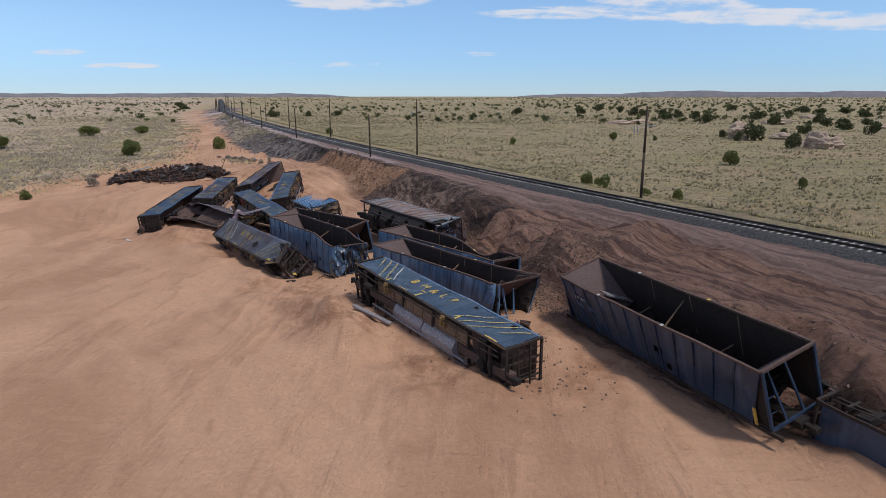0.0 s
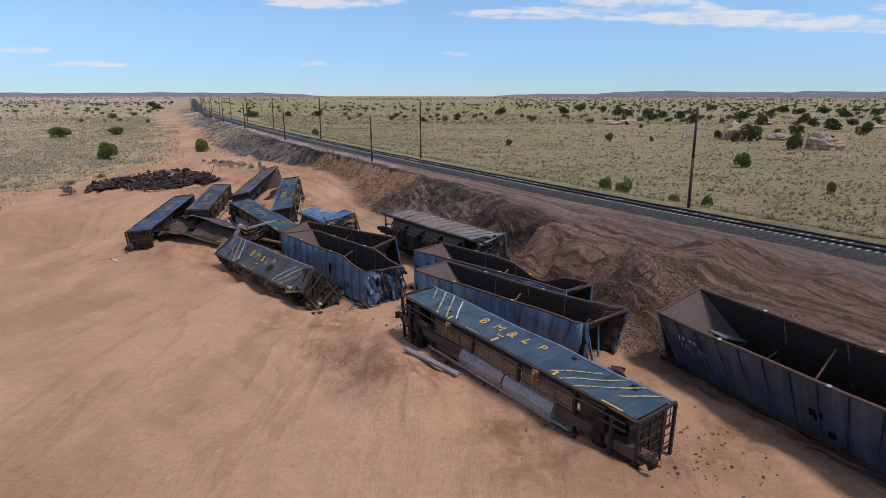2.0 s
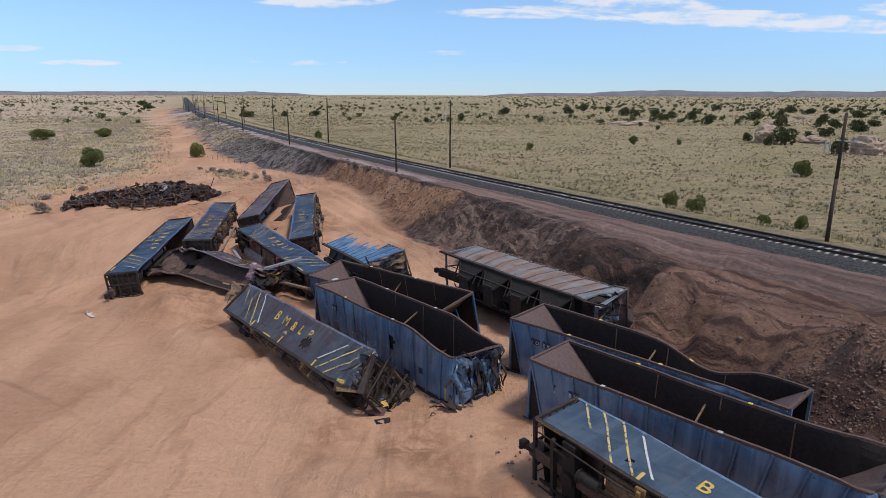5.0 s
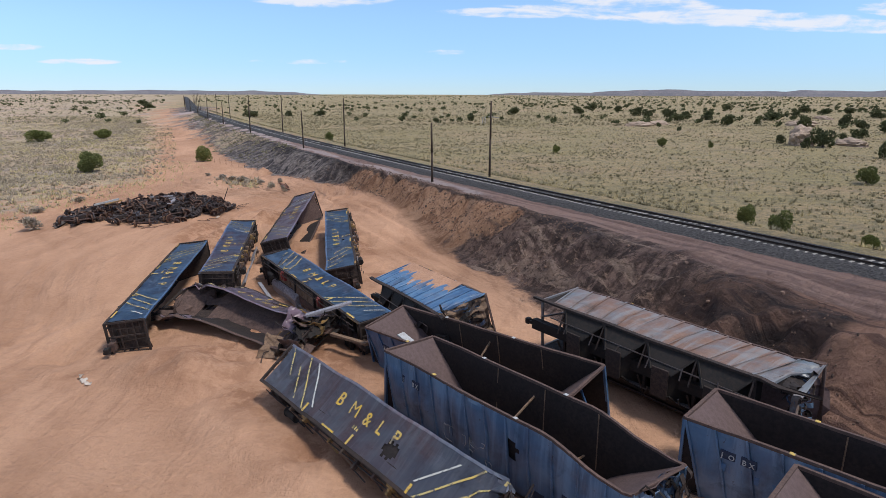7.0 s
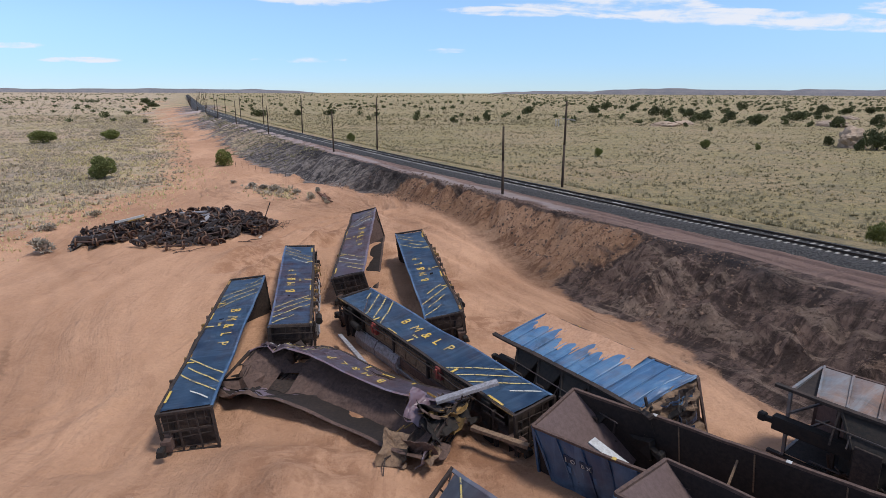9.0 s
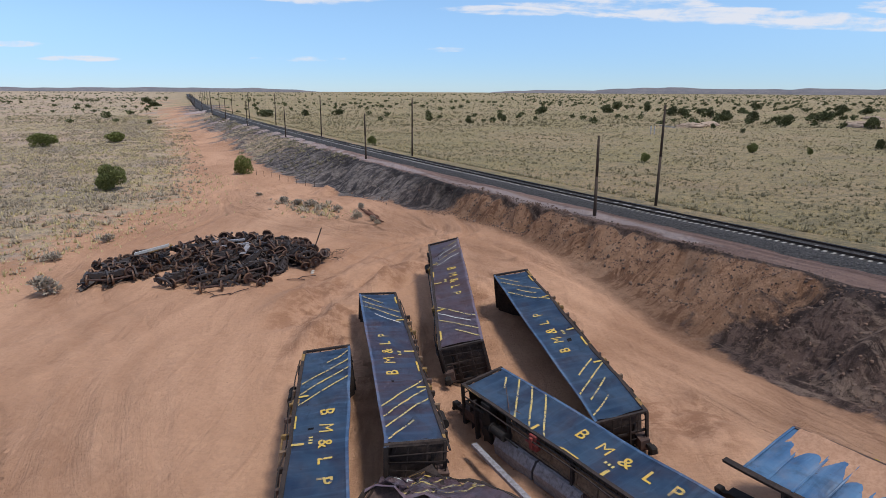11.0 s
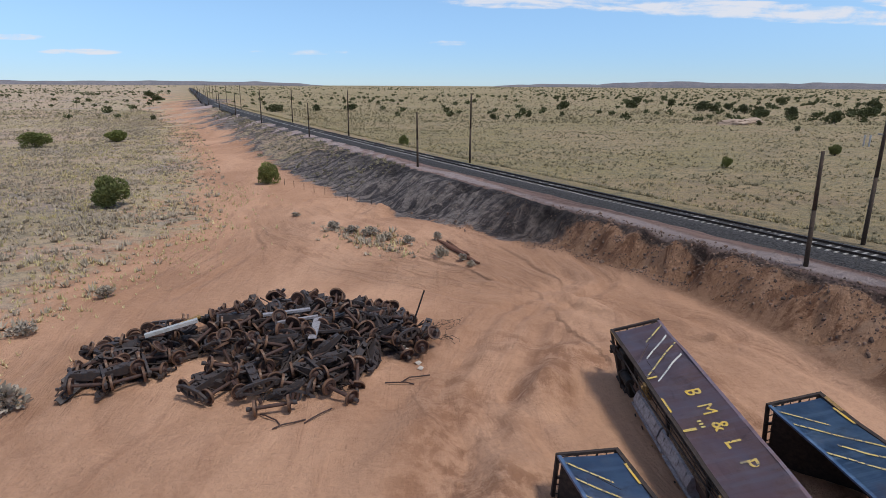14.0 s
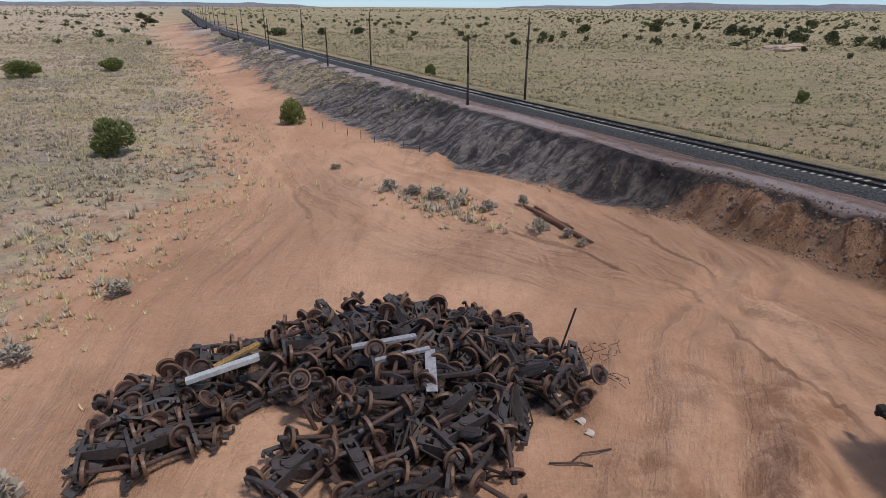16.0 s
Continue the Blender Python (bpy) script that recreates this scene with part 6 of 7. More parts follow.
def fill_heap():
    rnd = random.Random(17)
    base = {}
    taken = []

    def drop(kind, maker, x, y, lift, rx, ry, rz):
        z = float(height(x, y)) + lift
        m = pose(x, y, z, rx, ry, rz)
        if kind not in base:
            base[kind] = maker(m)
        else:
            copy_thing(base[kind], m)

    def place(gap, apart):
        for _ in range(400):
            x, y = rnd.uniform(-65.5, -44.5), rnd.uniform(97, 111)
            if edge_gap(x, y) > gap and all(math.hypot(x - a, y - b) > apart for a, b in taken[-30:]):
                taken.append((x, y))
                return x, y
        return x, y

    for x, y, rz in ((-62.9, 99.6, 20), (-61.4, 100.2, 35), (-63.6, 102.6, 75), (-56.3, 98.6, 60), (-54.0, 98.6, 120), (-50.6, 100.2, 40), (-61.5, 104.6, 110), (-47.6, 103.6, 150), (-51.5, 104.0, 70), (-57.4, 105.4, 20)):
        lift = .02 + heap_top(x, y) * .5
        drop("bogie", build_bogie, x, y, lift, rnd.uniform(-8, 8), rnd.uniform(-8, 8), rz)
    for k in range(84):
        x, y = place(.35, .9)
        top = heap_top(x, y)
        tilt = rnd.choice((rnd.uniform(-15, 15), rnd.uniform(-35, 35), rnd.uniform(-50, 60)))
        drop("wheelset", build_wheelset, x, y, .38 + top * rnd.uniform(.35, 1.0), rnd.uniform(0, 90), tilt, rnd.uniform(0, 360))
    for k in range(96):
        x, y = place(.3, .8)
        top = heap_top(x, y)
        drop("frame", build_side_frame, x, y, .2 + top * rnd.uniform(.3, 1.0), rnd.uniform(-25, 25), rnd.choice((90, -90, 0)) + rnd.uniform(-28, 28), rnd.uniform(0, 360))
    for k in range(46):
        x, y = place(.4, .8)
        top = heap_top(x, y)
        drop("bolster", build_bolster, x, y, .25 + top * rnd.uniform(.3, .95), rnd.uniform(-60, 60), rnd.uniform(-35, 35), rnd.uniform(0, 360))
    for k in range(52):
        x, y = place(.2, .6)
        top = heap_top(x, y)
        drop("brake", build_brake_beam, x, y, .12 + top * rnd.uniform(.3, 1.05), rnd.uniform(-40, 40), rnd.uniform(-40, 40), rnd.uniform(0, 360))
    # a wheelset that rolled off the front
    drop("wheelset", build_wheelset, -49.6, 97.6, .45, 20, 4, -35)
    drop("wheelset", build_wheelset, -52.6, 96.6, .45, 50, -3, 15)


fill_heap()
build_channel((-61.2, 102.2, 2.0), (-58.6, 103.1, 2.6), .3, .2, PALE_STEEL, "pale galvanised channel lying on the heap of wheels")
build_channel((-55.1, 103.7, 2.75), (-52.6, 104.6, 2.8), .26, .14, GREY_DOOR, "pale galvanised channel lying on the heap of wheels")
build_channel((-54.2, 103.0, 2.55), (-52.0, 103.9, 2.65), .2, .14, GREY_DOOR, "pale galvanised channel lying on the heap of wheels")
build_channel((-52.0, 103.9, 2.55), (-51.8, 101.4, 2.3), .42, .14, GREY_DOOR, "grey steel channel lying on the heap of wheels")
build_channel((-60.6, 103.4, 1.9), (-59.2, 104.8, 2.2), .28, .12, OCHRE, "yellow painted steel plate among rusty wheels")


def build_rod(name, a, b, r, mat, label, bends=3, seed=0, wob=.12):
    rnd = random.Random(seed)
    a, b = Vector(a), Vector(b)
    cu = bpy.data.curves.new(name, "CURVE")
    cu.dimensions, cu.bevel_depth, cu.bevel_resolution = "3D", r, 1
    sp = cu.splines.new("POLY")
    n = bends + 2
    sp.points.add(n - 1)
    for i in range(n):
        p = a.lerp(b, i / (n - 1))
        if 0 < i < n - 1:
            p += Vector((rnd.uniform(-wob, wob), rnd.uniform(-wob, wob), rnd.uniform(0, wob)))
        sp.points[i].co = (*p, 1)
    cu.materials.append(mat)
    return tagged(new(name, cu), label, name.replace("_", " "))


def at_ground(x, y, dz=0.0):
    return Vector((x, y, float(height(x, y)) + dz))


build_rod("steel_rod", (-46.6, 105.0, 2.0), (-46.0, 105.5, 3.8), .05, RUST_BLACK, "dark steel rod sticking up from the heap", 0)
for k in range(16):
    a = random.uniform(0, 6.28)
    c = at_ground(-45.4 + random.uniform(-1.4, .8), 104.8 + random.uniform(-1.2, 1.4), .1)
    build_rod("bent_wire", c, c + Vector((math.cos(a) * 1.4, math.sin(a) * 1.4, random.uniform(.0, .5))), .014, RUST_DARK, "tangle of rusty bent wire", 8, k, .2)
for k, (x, y) in enumerate(((-46.9, 99.6), (-46.2, 100.0), (-52.5, 96.0), (-51.6, 95.6), (-50.4, 96.2),)):
    a = random.uniform(0, 3.14)
    build_rod("scrap_bar", at_ground(x - math.cos(a) * .7, y - math.sin(a) * .7, .05), at_ground(x + math.cos(a) * .8, y + math.sin(a) * .8, .08), .035, RUST_WHEEL, "rusty bar lying on the sand", 2, k)


# ---------------------------------------------------------------- timber, litter, fence, rocks
def build_log(a, b, r, seed):
    a, b = Vector(a), Vector(b)
    rnd = random.Random(seed)
    t = thing("timber_log", Matrix.Translation(a), "split reddish timber lying on the sand", "log", "fallen timber")
    bm = bmesh.new()
    prev = None
    d = (b - a)
    q = d.to_track_quat("X", "Z")
    for i in range(9):
        c = d * i / 8 + Vector((rnd.uniform(-.05, .05), rnd.uniform(-.05, .05), rnd.uniform(-.02, .04)))
        rr = r * rnd.uniform(.75, 1.1) * (1 if 0 < i < 8 else .7)
        ring = [bm.verts.new(c + q @ Vector((0, rr * math.cos(k * math.pi / 4), rr * math.sin(k * math.pi / 4)))) for k in range(8)]
        if prev:
            for k in range(8):
                bm.faces.new((prev[k], prev[(k + 1) % 8], ring[(k + 1) % 8], ring[k]))
        prev = ring
    part("trunk", bm, LOG_WOOD, t)
    return t


for k, (x0, y0, x1, y1, r) in enumerate(((-45.9, 127.2, -43.0, 122.2, .16), (-45.2, 125.6, -42.6, 120.2, .2), (-44.6, 124.6, -42.2, 119.6, .13), (-45.0, 127.6, -44.0, 124.8, .1))):
    build_log(at_ground(x0, y0, r * .8), at_ground(x1, y1, r * .8), r, k)


def build_litter(x, y, seed):
    rnd = random.Random(seed)
    bm = bmesh.new()
    s = rnd.uniform(0, 90)
    w = rnd.uniform(.10, .2)
    sheet(bm, [(-w, -.13, 0), (w, -.13, 0), (w, .13, 0), (-w, .13, 0)], .01, 8, 5, lambda p, u, v: p + noise.noise_vector(p * 5 + Vector((s, s, 0))) * .16 + Vector((0, 0, .05)))
    me = bpy.data.meshes.new("litter")
    bm.to_mesh(me)
    bm.free()
    me.materials.append(PLASTIC)
    ob = new("litter", me)
    ob.matrix_world = Matrix.Translation(at_ground(x, y, .05)) @ pose(0, 0, 0, 0, 0, rnd.uniform(0, 360))
    tagged(ob, "crumpled white scrap of litter on the sand", "litter", "scattered litter")


for k, (x, y) in enumerate(((-38.4, 61.4), (-38.9, 61.9), (-37.9, 61.0), (-46.2, 102.0), (-46.0, 101.2), (-47.0, 103.3))):
    build_litter(x, y, k)

for k in range(9):
    x, y = -70.5 + 1.9 * k, 163.5 - 1.7 * k
    t = thing("fence_post", Matrix.Translation(at_ground(x, y)), "thin wooden fence post standing in the sand", "fence post", "old fence posts")
    bm = bmesh.new()
    rod(bm, (0, 0, -.3), (random.uniform(-.06, .06), 0, 1.0), .04, 6, .03)
    part("post", bm, POLE_WOOD, t)


def build_rock(x, y, size, seed, sunk=.35, lab="pale sandstone outcrop on the scrub plain"):
    bm = bmesh.new()
    bmesh.ops.create_icosphere(bm, subdivisions=4, radius=1)
    for v in bm.verts:
        n = v.co.normalized()
        d = 1 + .35 * noise.noise(n * 1.6 + Vector((seed * 3.1, 0, 0))) + .14 * noise.noise(n * 4 + Vector((seed, 5, 0))) + .06 * noise.noise(n * 10)
        strata = .05 * math.sin(n.z * 16 + 3 * noise.noise(n * 2))
        v.co = Vector((n.x * size[0], n.y * size[1], n.z * size[2])) * (d + strata)
    me = bpy.data.meshes.new("rock")
    bm.to_mesh(me)
    bm.free()
    me.materials.append(ROCK)
    ob = new("rock", me)
    ob.matrix_world = Matrix.Translation(at_ground(x, y, size[2] * (1 - 2 * sunk))) @ pose(0, 0, 0, 0, 0, seed * 57)
    return tagged(ob, lab, "rock", "sandstone rocks")


build_rock(88.5, 222, (4.8, 3.4, 4.2), 1)
build_rock(97.0, 186.0, (4.4, 3.0, 3.6), 2)
build_rock(101.5, 187.5, (3.6, 2.8, 2.6), 3)
build_rock(93.5, 188.0, (2.2, 2.0, 1.5), 4)
build_rock(103.0, 221.0, (5.5, 2.5, 1.8), 5)
for k, (x, y) in enumerate(((70, 330), (84, 345), (150, 335), (165, 360), (185, 300), (210, 420))):
    build_rock(x, y, (6 + k % 3 * 2, 3, 1.5), 6 + k)


# ---------------------------------------------------------------- juniper and scrub
def leaf_cloud(seed, n, size, lump):
    """A crown of many small upright leaf tufts with an uneven outline, about 1 high and 1.1 wide."""
    rs = np.random.RandomState(seed)
    lobes = [(rs.uniform(-.3, .3), rs.uniform(-.3, .3), rs.uniform(.25, .78), rs.uniform(.2, .36)) for _ in range(lump)]
    vs, fs = [], []
    while len(fs) < n:
        a, b, c, r = lobes[rs.randint(lump)]
        d = rs.normal(size=3)
        d /= np.linalg.norm(d)
        p = np.array([a, b, c]) + d * r * rs.uniform(.55, 1.05) ** .5
        if p[2] < .03:
            continue
        up = d * .8 + np.array([0, 0, .9]) + rs.normal(size=3) * .35
        up /= np.linalg.norm(up)
        side = np.cross(up, rs.normal(size=3))
        side /= np.linalg.norm(side)
        s = size * rs.uniform(.6, 1.4)
        k = len(vs)
        vs += [p - side * s * .5, p + side * s * .5, p + side * s * .12 + up * s * 1.5, p - side * s * .2 + up * s * 1.3]
        fs.append((k, k + 1, k + 2, k + 3))
    me = bpy.data.meshes.new("crown")
    me.from_pydata([tuple(v) for v in vs], [], fs)
    me.materials.append(JUNIPER)
    return me


def trunk_mesh(seed):
    rnd = random.Random(seed)
    bm = bmesh.new()
    rod(bm, (0, 0, -.08), (.02, .01, .35), .06, 7, .04)
    for k in range(6):
        a = k * 1.05 + rnd.uniform(-.3, .3)
        rod(bm, (.01, 0, .12 + .04 * k), (math.cos(a) * .27, math.sin(a) * .27, .4 + .06 * k), .025, 5, .008)
    me = bpy.data.meshes.new("trunk")
    bm.to_mesh(me)
    bm.free()
    me.materials.append(BARK)
    return me


NEAR = [(leaf_cloud(40 + k, 5200, .045, 9 + k), trunk_mesh(k)) for k in range(3)]
FAR_LEAVES = 225
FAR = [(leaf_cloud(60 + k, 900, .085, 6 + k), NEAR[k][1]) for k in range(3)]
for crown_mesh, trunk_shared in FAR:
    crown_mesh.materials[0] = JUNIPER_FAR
tree_count = 0


def build_juniper(x, y, h, w=1.0, near=False, z=None):
    global tree_count
    tree_count += 1
    crown, trunk = (NEAR if near else FAR)[tree_count % 3]
    t = thing("juniper_bush", Matrix.Translation(at_ground(x, y) if z is None else (x, y, z)) @ pose(0, 0, 0, 0, 0, tree_count * 77), "round dark green juniper bush on dry ground" if h < 3.4 else "spreading dark green juniper tree on the plain", "juniper", "junipers on the plain")
    for nm, me in (("crown", crown), ("trunk", trunk)):
        o = new(nm, me)
        o.parent = t
        o.scale = (h * w, h * w, h)
    return t


BUSHES = ((-87.5, 146.2, 3.8, 1.15), (-73.5, 164.8, 3.2, .95), (-144, 214.8, 3.3, 2.0), (-133.5, 231, 3.0, 1.8), (-66.9, 83.5, 1.3, 1.2), (-135, 161, 3.6, 1.6),
          (54.4, 138.2, 3.1, 1.05), (19.4, 99.2, 2.6, .85), (17.8, 104.0, 2.4, .75), (24.6, 91.5, 1.8, .95), (29.6, 92.7, 1.6, .9), (52.5, 102.4, 1.9, .75), (44.5, 217, 2.6, 1.05),
          (58, 214, 1.7, .8), (8.8, 192.3, 2.1, .95), (-57.5, 224, 3.3, .8))
PLAIN_TREES = ((89.1, 184.5, 4.1, 1.0), (105, 192.8, 3.6, 1.1), (84, 212, 3.0, .85), (91.2, 214.8, 5.0, 1.25), (111, 238, 2.9, .8), (85.7, 228, 2.6, 1.1), (124.8, 251.5, 3.1, 1.6), (147.1, 245.8, 5.2, .9),
               (157.9, 284.1, 4.4, 1.8), (145.2, 323.7, 4.8, 1.1), (162.7, 308, 4.2, 1.2), (179.1, 350, 5.0, 1.1), (192, 326, 2.9, 2.0), (165.8, 394.9, 5.2, 2.0), (79, 326.4, 2.0, 1.0), (76.8, 294.2, 1.8, .9),
               (117.3, 340.6, 5.6, 1.0), (131, 401.9, 4.6, 1.5), (111, 393, 3.7, 2.0), (-27.3, 354.4, 2.8, 1.3), (-8.8, 380.3, 3.2, .9))
FAR_TREES = ((-8.2, 413.7, 3.0, 1.1), (22, 468, 5.6, 1.3), (75.8, 500.3, 5.2, 1.6), (107.2, 604.4, 6.0, 1.4), (112.6, 532.3, 6.0, .9), (106.2, 462.9, 5.8, 1.2), (115.3, 463.4, 4.4, 1.7), (119.5, 430, 5.4, 1.1),
             (132.8, 441.5, 3.8, 2.0), (264.6, 540.8, 5.4, 1.6), (253.8, 496.2, 5.0, 1.7), (256.1, 437.2, 4.4, 2.0), (314.1, 499.4, 3.5, 2.1), (283.2, 511.6, 5.2, 1.6), (218.4, 468.8, 4.0, 1.3), (233.5, 611.8, 5.2, 1.7),
             (135.4, 488.9, 4.0, 1.3), (-289.5, 581.2, 4.7, 2.1), (-170.5, 326.4, 1.9, 1.0), (-108.2, 443.9, 4.0, 1.7), (-126.3, 433.1, 3.3, 1.5), (-145.2, 415.4, 3.8, 2.1), (-367, 725, 6, 2.0))
for x, y, h, w in BUSHES:
    build_juniper(x, y, h, w, True)
for x, y, h, w in PLAIN_TREES + FAR_TREES:
    build_juniper(x, y, h, w)


SAGE_CROWN = [leaf_cloud(80 + k, 420, .11, 6) for k in range(2)]
for me in SAGE_CROWN:
    me.materials[0] = SAGE_PALE


bm = bmesh.new()
rod(bm, (0, 0, -.1), (.03, .02, .35), .05, 7, .02)
SAGE_STEM = bpy.data.meshes.new("stem")
bm.to_mesh(SAGE_STEM)
bm.free()
SAGE_STEM.materials.append(BARK)


def build_sage(x, y, h, w, k):
    t = thing("sagebrush", Matrix.Translation(at_ground(x, y)) @ pose(0, 0, 0, 0, 0, 61 * k), "grey-green sagebrush growing in the sand", "shrub", "single shrubs")
    for nm, me in (("crown", SAGE_CROWN[k % 2]), ("stem", SAGE_STEM)):
        o = new(nm, me)
        o.parent = t
        o.scale = (h * w, h * w, h)


for k, (x, y, h, w) in enumerate(((-66.2, 97.7, 1.5, 1.3), (-52.6, 129.4, .75, 2.2), (-54.6, 130.2, .7, 2.2), (-51.0, 128.2, .65, 2.0), (-45.9, 127.8, .8, 1.1), (-45.4, 121.4, .9, 1.2), (-43.6, 121.0, .6, 1.2), (-42.9, 119.6, .5, 1.3), (-69.5, 112.5, .8, 1.8),
                                 (-71, 106, .7, 2), (-56.6, 131.6, .8, 1.8), (-48.6, 126.4, .6, 1.8), (-63, 141, .5, 2))):
    build_sage(x, y, h, w, k)


def build_far_woods():
    """The far junipers, too many to count."""
    rs = np.random.RandomState(5)
    vs, fs, trees = [], [], []
    src = FAR[0][0]
    co = np.array([v.co[:] for v in src.vertices])
    k = 0
    while k < 3600:
        d = 330 + 3000 * rs.rand() ** 1.1
        a = radians(rs.uniform(-44, 46))
        x, y = -20 + math.sin(a) * d, 30 + math.cos(a) * d
        s = float(beside(x, y))
        if -30 < s < 14:
            continue
        dense = .22 + .78 * float(smooth(vnoise(x, y, 180, 77), -.1, .35))
        if s > 60 and x > 60:
            dense += .5
        dense *= .3 + .7 * float(smooth(d, 450, 900))
        if rs.rand() > dense:
            continue
        k += 1
        h = rs.uniform(1.9, 3.6)
        w = h * rs.uniform(1.1, 1.7)
        trees.append((x, y, d, h, w))
    zs = height(np.array([t[0] for t in trees]), np.array([t[1] for t in trees])) - .2
    for (x, y, d, h, w), z in zip(trees, zs):
        pick = rs.choice(FAR_LEAVES, 60 if d < 900 else 16, replace=False)
        for q in pick:
            p = co[q * 4:q * 4 + 4] if q * 4 + 4 <= len(co) else co[:4]
            c = p.mean(0)
            p = (p - c) * (2.3 if d < 900 else 3.4) + c
            b = len(vs)
            vs += [(x + v[0] * w, y + v[1] * w, z + max(v[2], 0) * h) for v in p]
            fs.append((b, b + 1, b + 2, b + 3))
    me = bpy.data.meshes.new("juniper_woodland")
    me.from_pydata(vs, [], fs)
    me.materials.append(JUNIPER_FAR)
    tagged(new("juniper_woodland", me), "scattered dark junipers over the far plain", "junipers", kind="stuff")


build_far_woods()


def build_scrub(name, label, mat, n, seed, where, size, grassy=False):
    """Low tufts of dry scrub, each of a few blades fanned into a dome."""
    rs = np.random.RandomState(seed)
    pts = np.zeros((0, 2))
    while len(pts) < n:
        p = where(rs, n)
        p = p[rs.rand(len(p)) < .25 + .75 * smooth(vnoise(p[:, 0], p[:, 1], 5, seed + 80) + .7 * vnoise(p[:, 0], p[:, 1], 14, seed + 90), -.35, .5)]
        pts = np.vstack([pts, p])
    pts = pts[:n]
    z = height(pts[:, 0], pts[:, 1])
    r = size * rs.uniform(.5, 1.5, n) * (1 + .6 * (rs.rand(n) < .12))
    nb = 6 if grassy else 12
    a = rs.uniform(0, 2 * np.pi, (n, nb))
    lean = rs.uniform(.1, 1.0, (n, nb))
    rr = r[:, None, None]
    way = np.stack([np.cos(a), np.sin(a), 0 * a], -1)
    across = np.stack([-np.sin(a), np.cos(a), 0 * a], -1) * rr
    foot = np.stack([pts[:, 0], pts[:, 1], z - .03], -1)[:, None, :] + way * rr * (.12 if grassy else .3)
    tip = foot + way * rr * lean[..., None] * .8 + np.array([0, 0, 1.0]) * (rr * (1.2 - .6 * lean[..., None]) * (1.1 if grassy else .8))
    if grassy:
        v = np.stack([foot - across * .14, foot + across * .14, tip], 2).reshape(-1, 3)
    else:
        v = np.stack([foot - across * .17, foot + across * .17, tip], 2).reshape(-1, 3)
    me = bpy.data.meshes.new(name)
    q = n * nb
    me.vertices.add(q * 3)
    me.vertices.foreach_set("co", v.astype(np.float32).ravel())
    me.loops.add(q * 3)
    me.loops.foreach_set("vertex_index", np.arange(q * 3, dtype=np.int32))
    me.polygons.add(q)
    me.polygons.foreach_set("loop_start", np.arange(0, q * 3, 3, dtype=np.int32))
    me.update()
    me.materials.append(mat)
    return tagged(new(name, me), label, "scrub", kind="stuff")


def on_left(rs, n):
    y = 84 + 330 * rs.rand(n) ** 1.6
    x = left_edge(y) + 2 - rs.exponential(38, n)
    thin = .12 + .88 * smooth(left_edge(y) - x + 4 * vnoise(x, y, 7, 45), 0, 20)
    return np.stack([x, y], -1)[(x > -290) & (rs.rand(n) < thin)]


def on_right(rs, n):
    y = 45 + 420 * rs.rand(n) ** 1.4
    s = 6.5 + 230 * rs.rand(n) ** 1.6
    x = track_x(y) + s * 1.2
    return np.stack([x, y], -1)


def on_far(rs, n):
    y = 330 + 900 * rs.rand(n) ** 1.3
    x = -20 + (y - 30) * np.tan(np.radians(rs.uniform(-42, 46, n)))
    p = np.stack([x, y], -1)
    return p[(np.abs(beside(x, y) + 8) > 24)]


def on_slope(rs, n):
    y = 160 + 170 * rs.rand(n)
    x = path_edge(y) + 1.0 + rs.rand(n) * 14
    p = np.stack([x, y], -1)
    return p[beside(x, y) < -6.5]


def on_island(rs, n):
    p = rs.normal(size=(n, 2)) * (3.2, 1.3)
    c, d = math.cos(-.75), math.sin(-.75)
    return np.stack([-51.5 + p[:, 0] * c - p[:, 1] * d, 127.0 + p[:, 0] * d + p[:, 1] * c], -1)


def on_fringe(rs, n):
    y = 84 + 80 * rs.rand(n)
    return np.stack([left_edge(y) + rs.normal(size=n) * 3.0 + 1, y], -1)


build_scrub("sagebrush_left", "grey-green sagebrush on dry soil", SAGE_PALE, 28000, 1, on_left, .36)
build_scrub("grass_left", "yellow dry grass tufts", GRASS_PALE, 36000, 2, on_left, .25, True)
build_scrub("sagebrush_right", "grey-green sagebrush over the plain", SAGE, 42000, 3, on_right, .33)
build_scrub("grass_right", "yellow dry grass tufts over the plain", GRASS, 34000, 4, on_right, .24, True)
build_scrub("scrub_far", "grey-green scrub over the far plain", SAGE, 16000, 9, on_far, .75)
build_scrub("slope_scrub", "grey scrub on the embankment", SAGE, 1500, 5, on_slope, .3)
build_scrub("island_scrub", "grey-green scrub on a sandy rise", SAGE_PALE, 110, 6, on_island, .36)
build_scrub("island_grass", "dry grass on a sandy rise", GRASS, 120, 7, on_island, .3, True)
build_scrub("fringe_grass", "dry grass thinning out into sand", GRASS_PALE, 700, 8, on_fringe, .24, True)


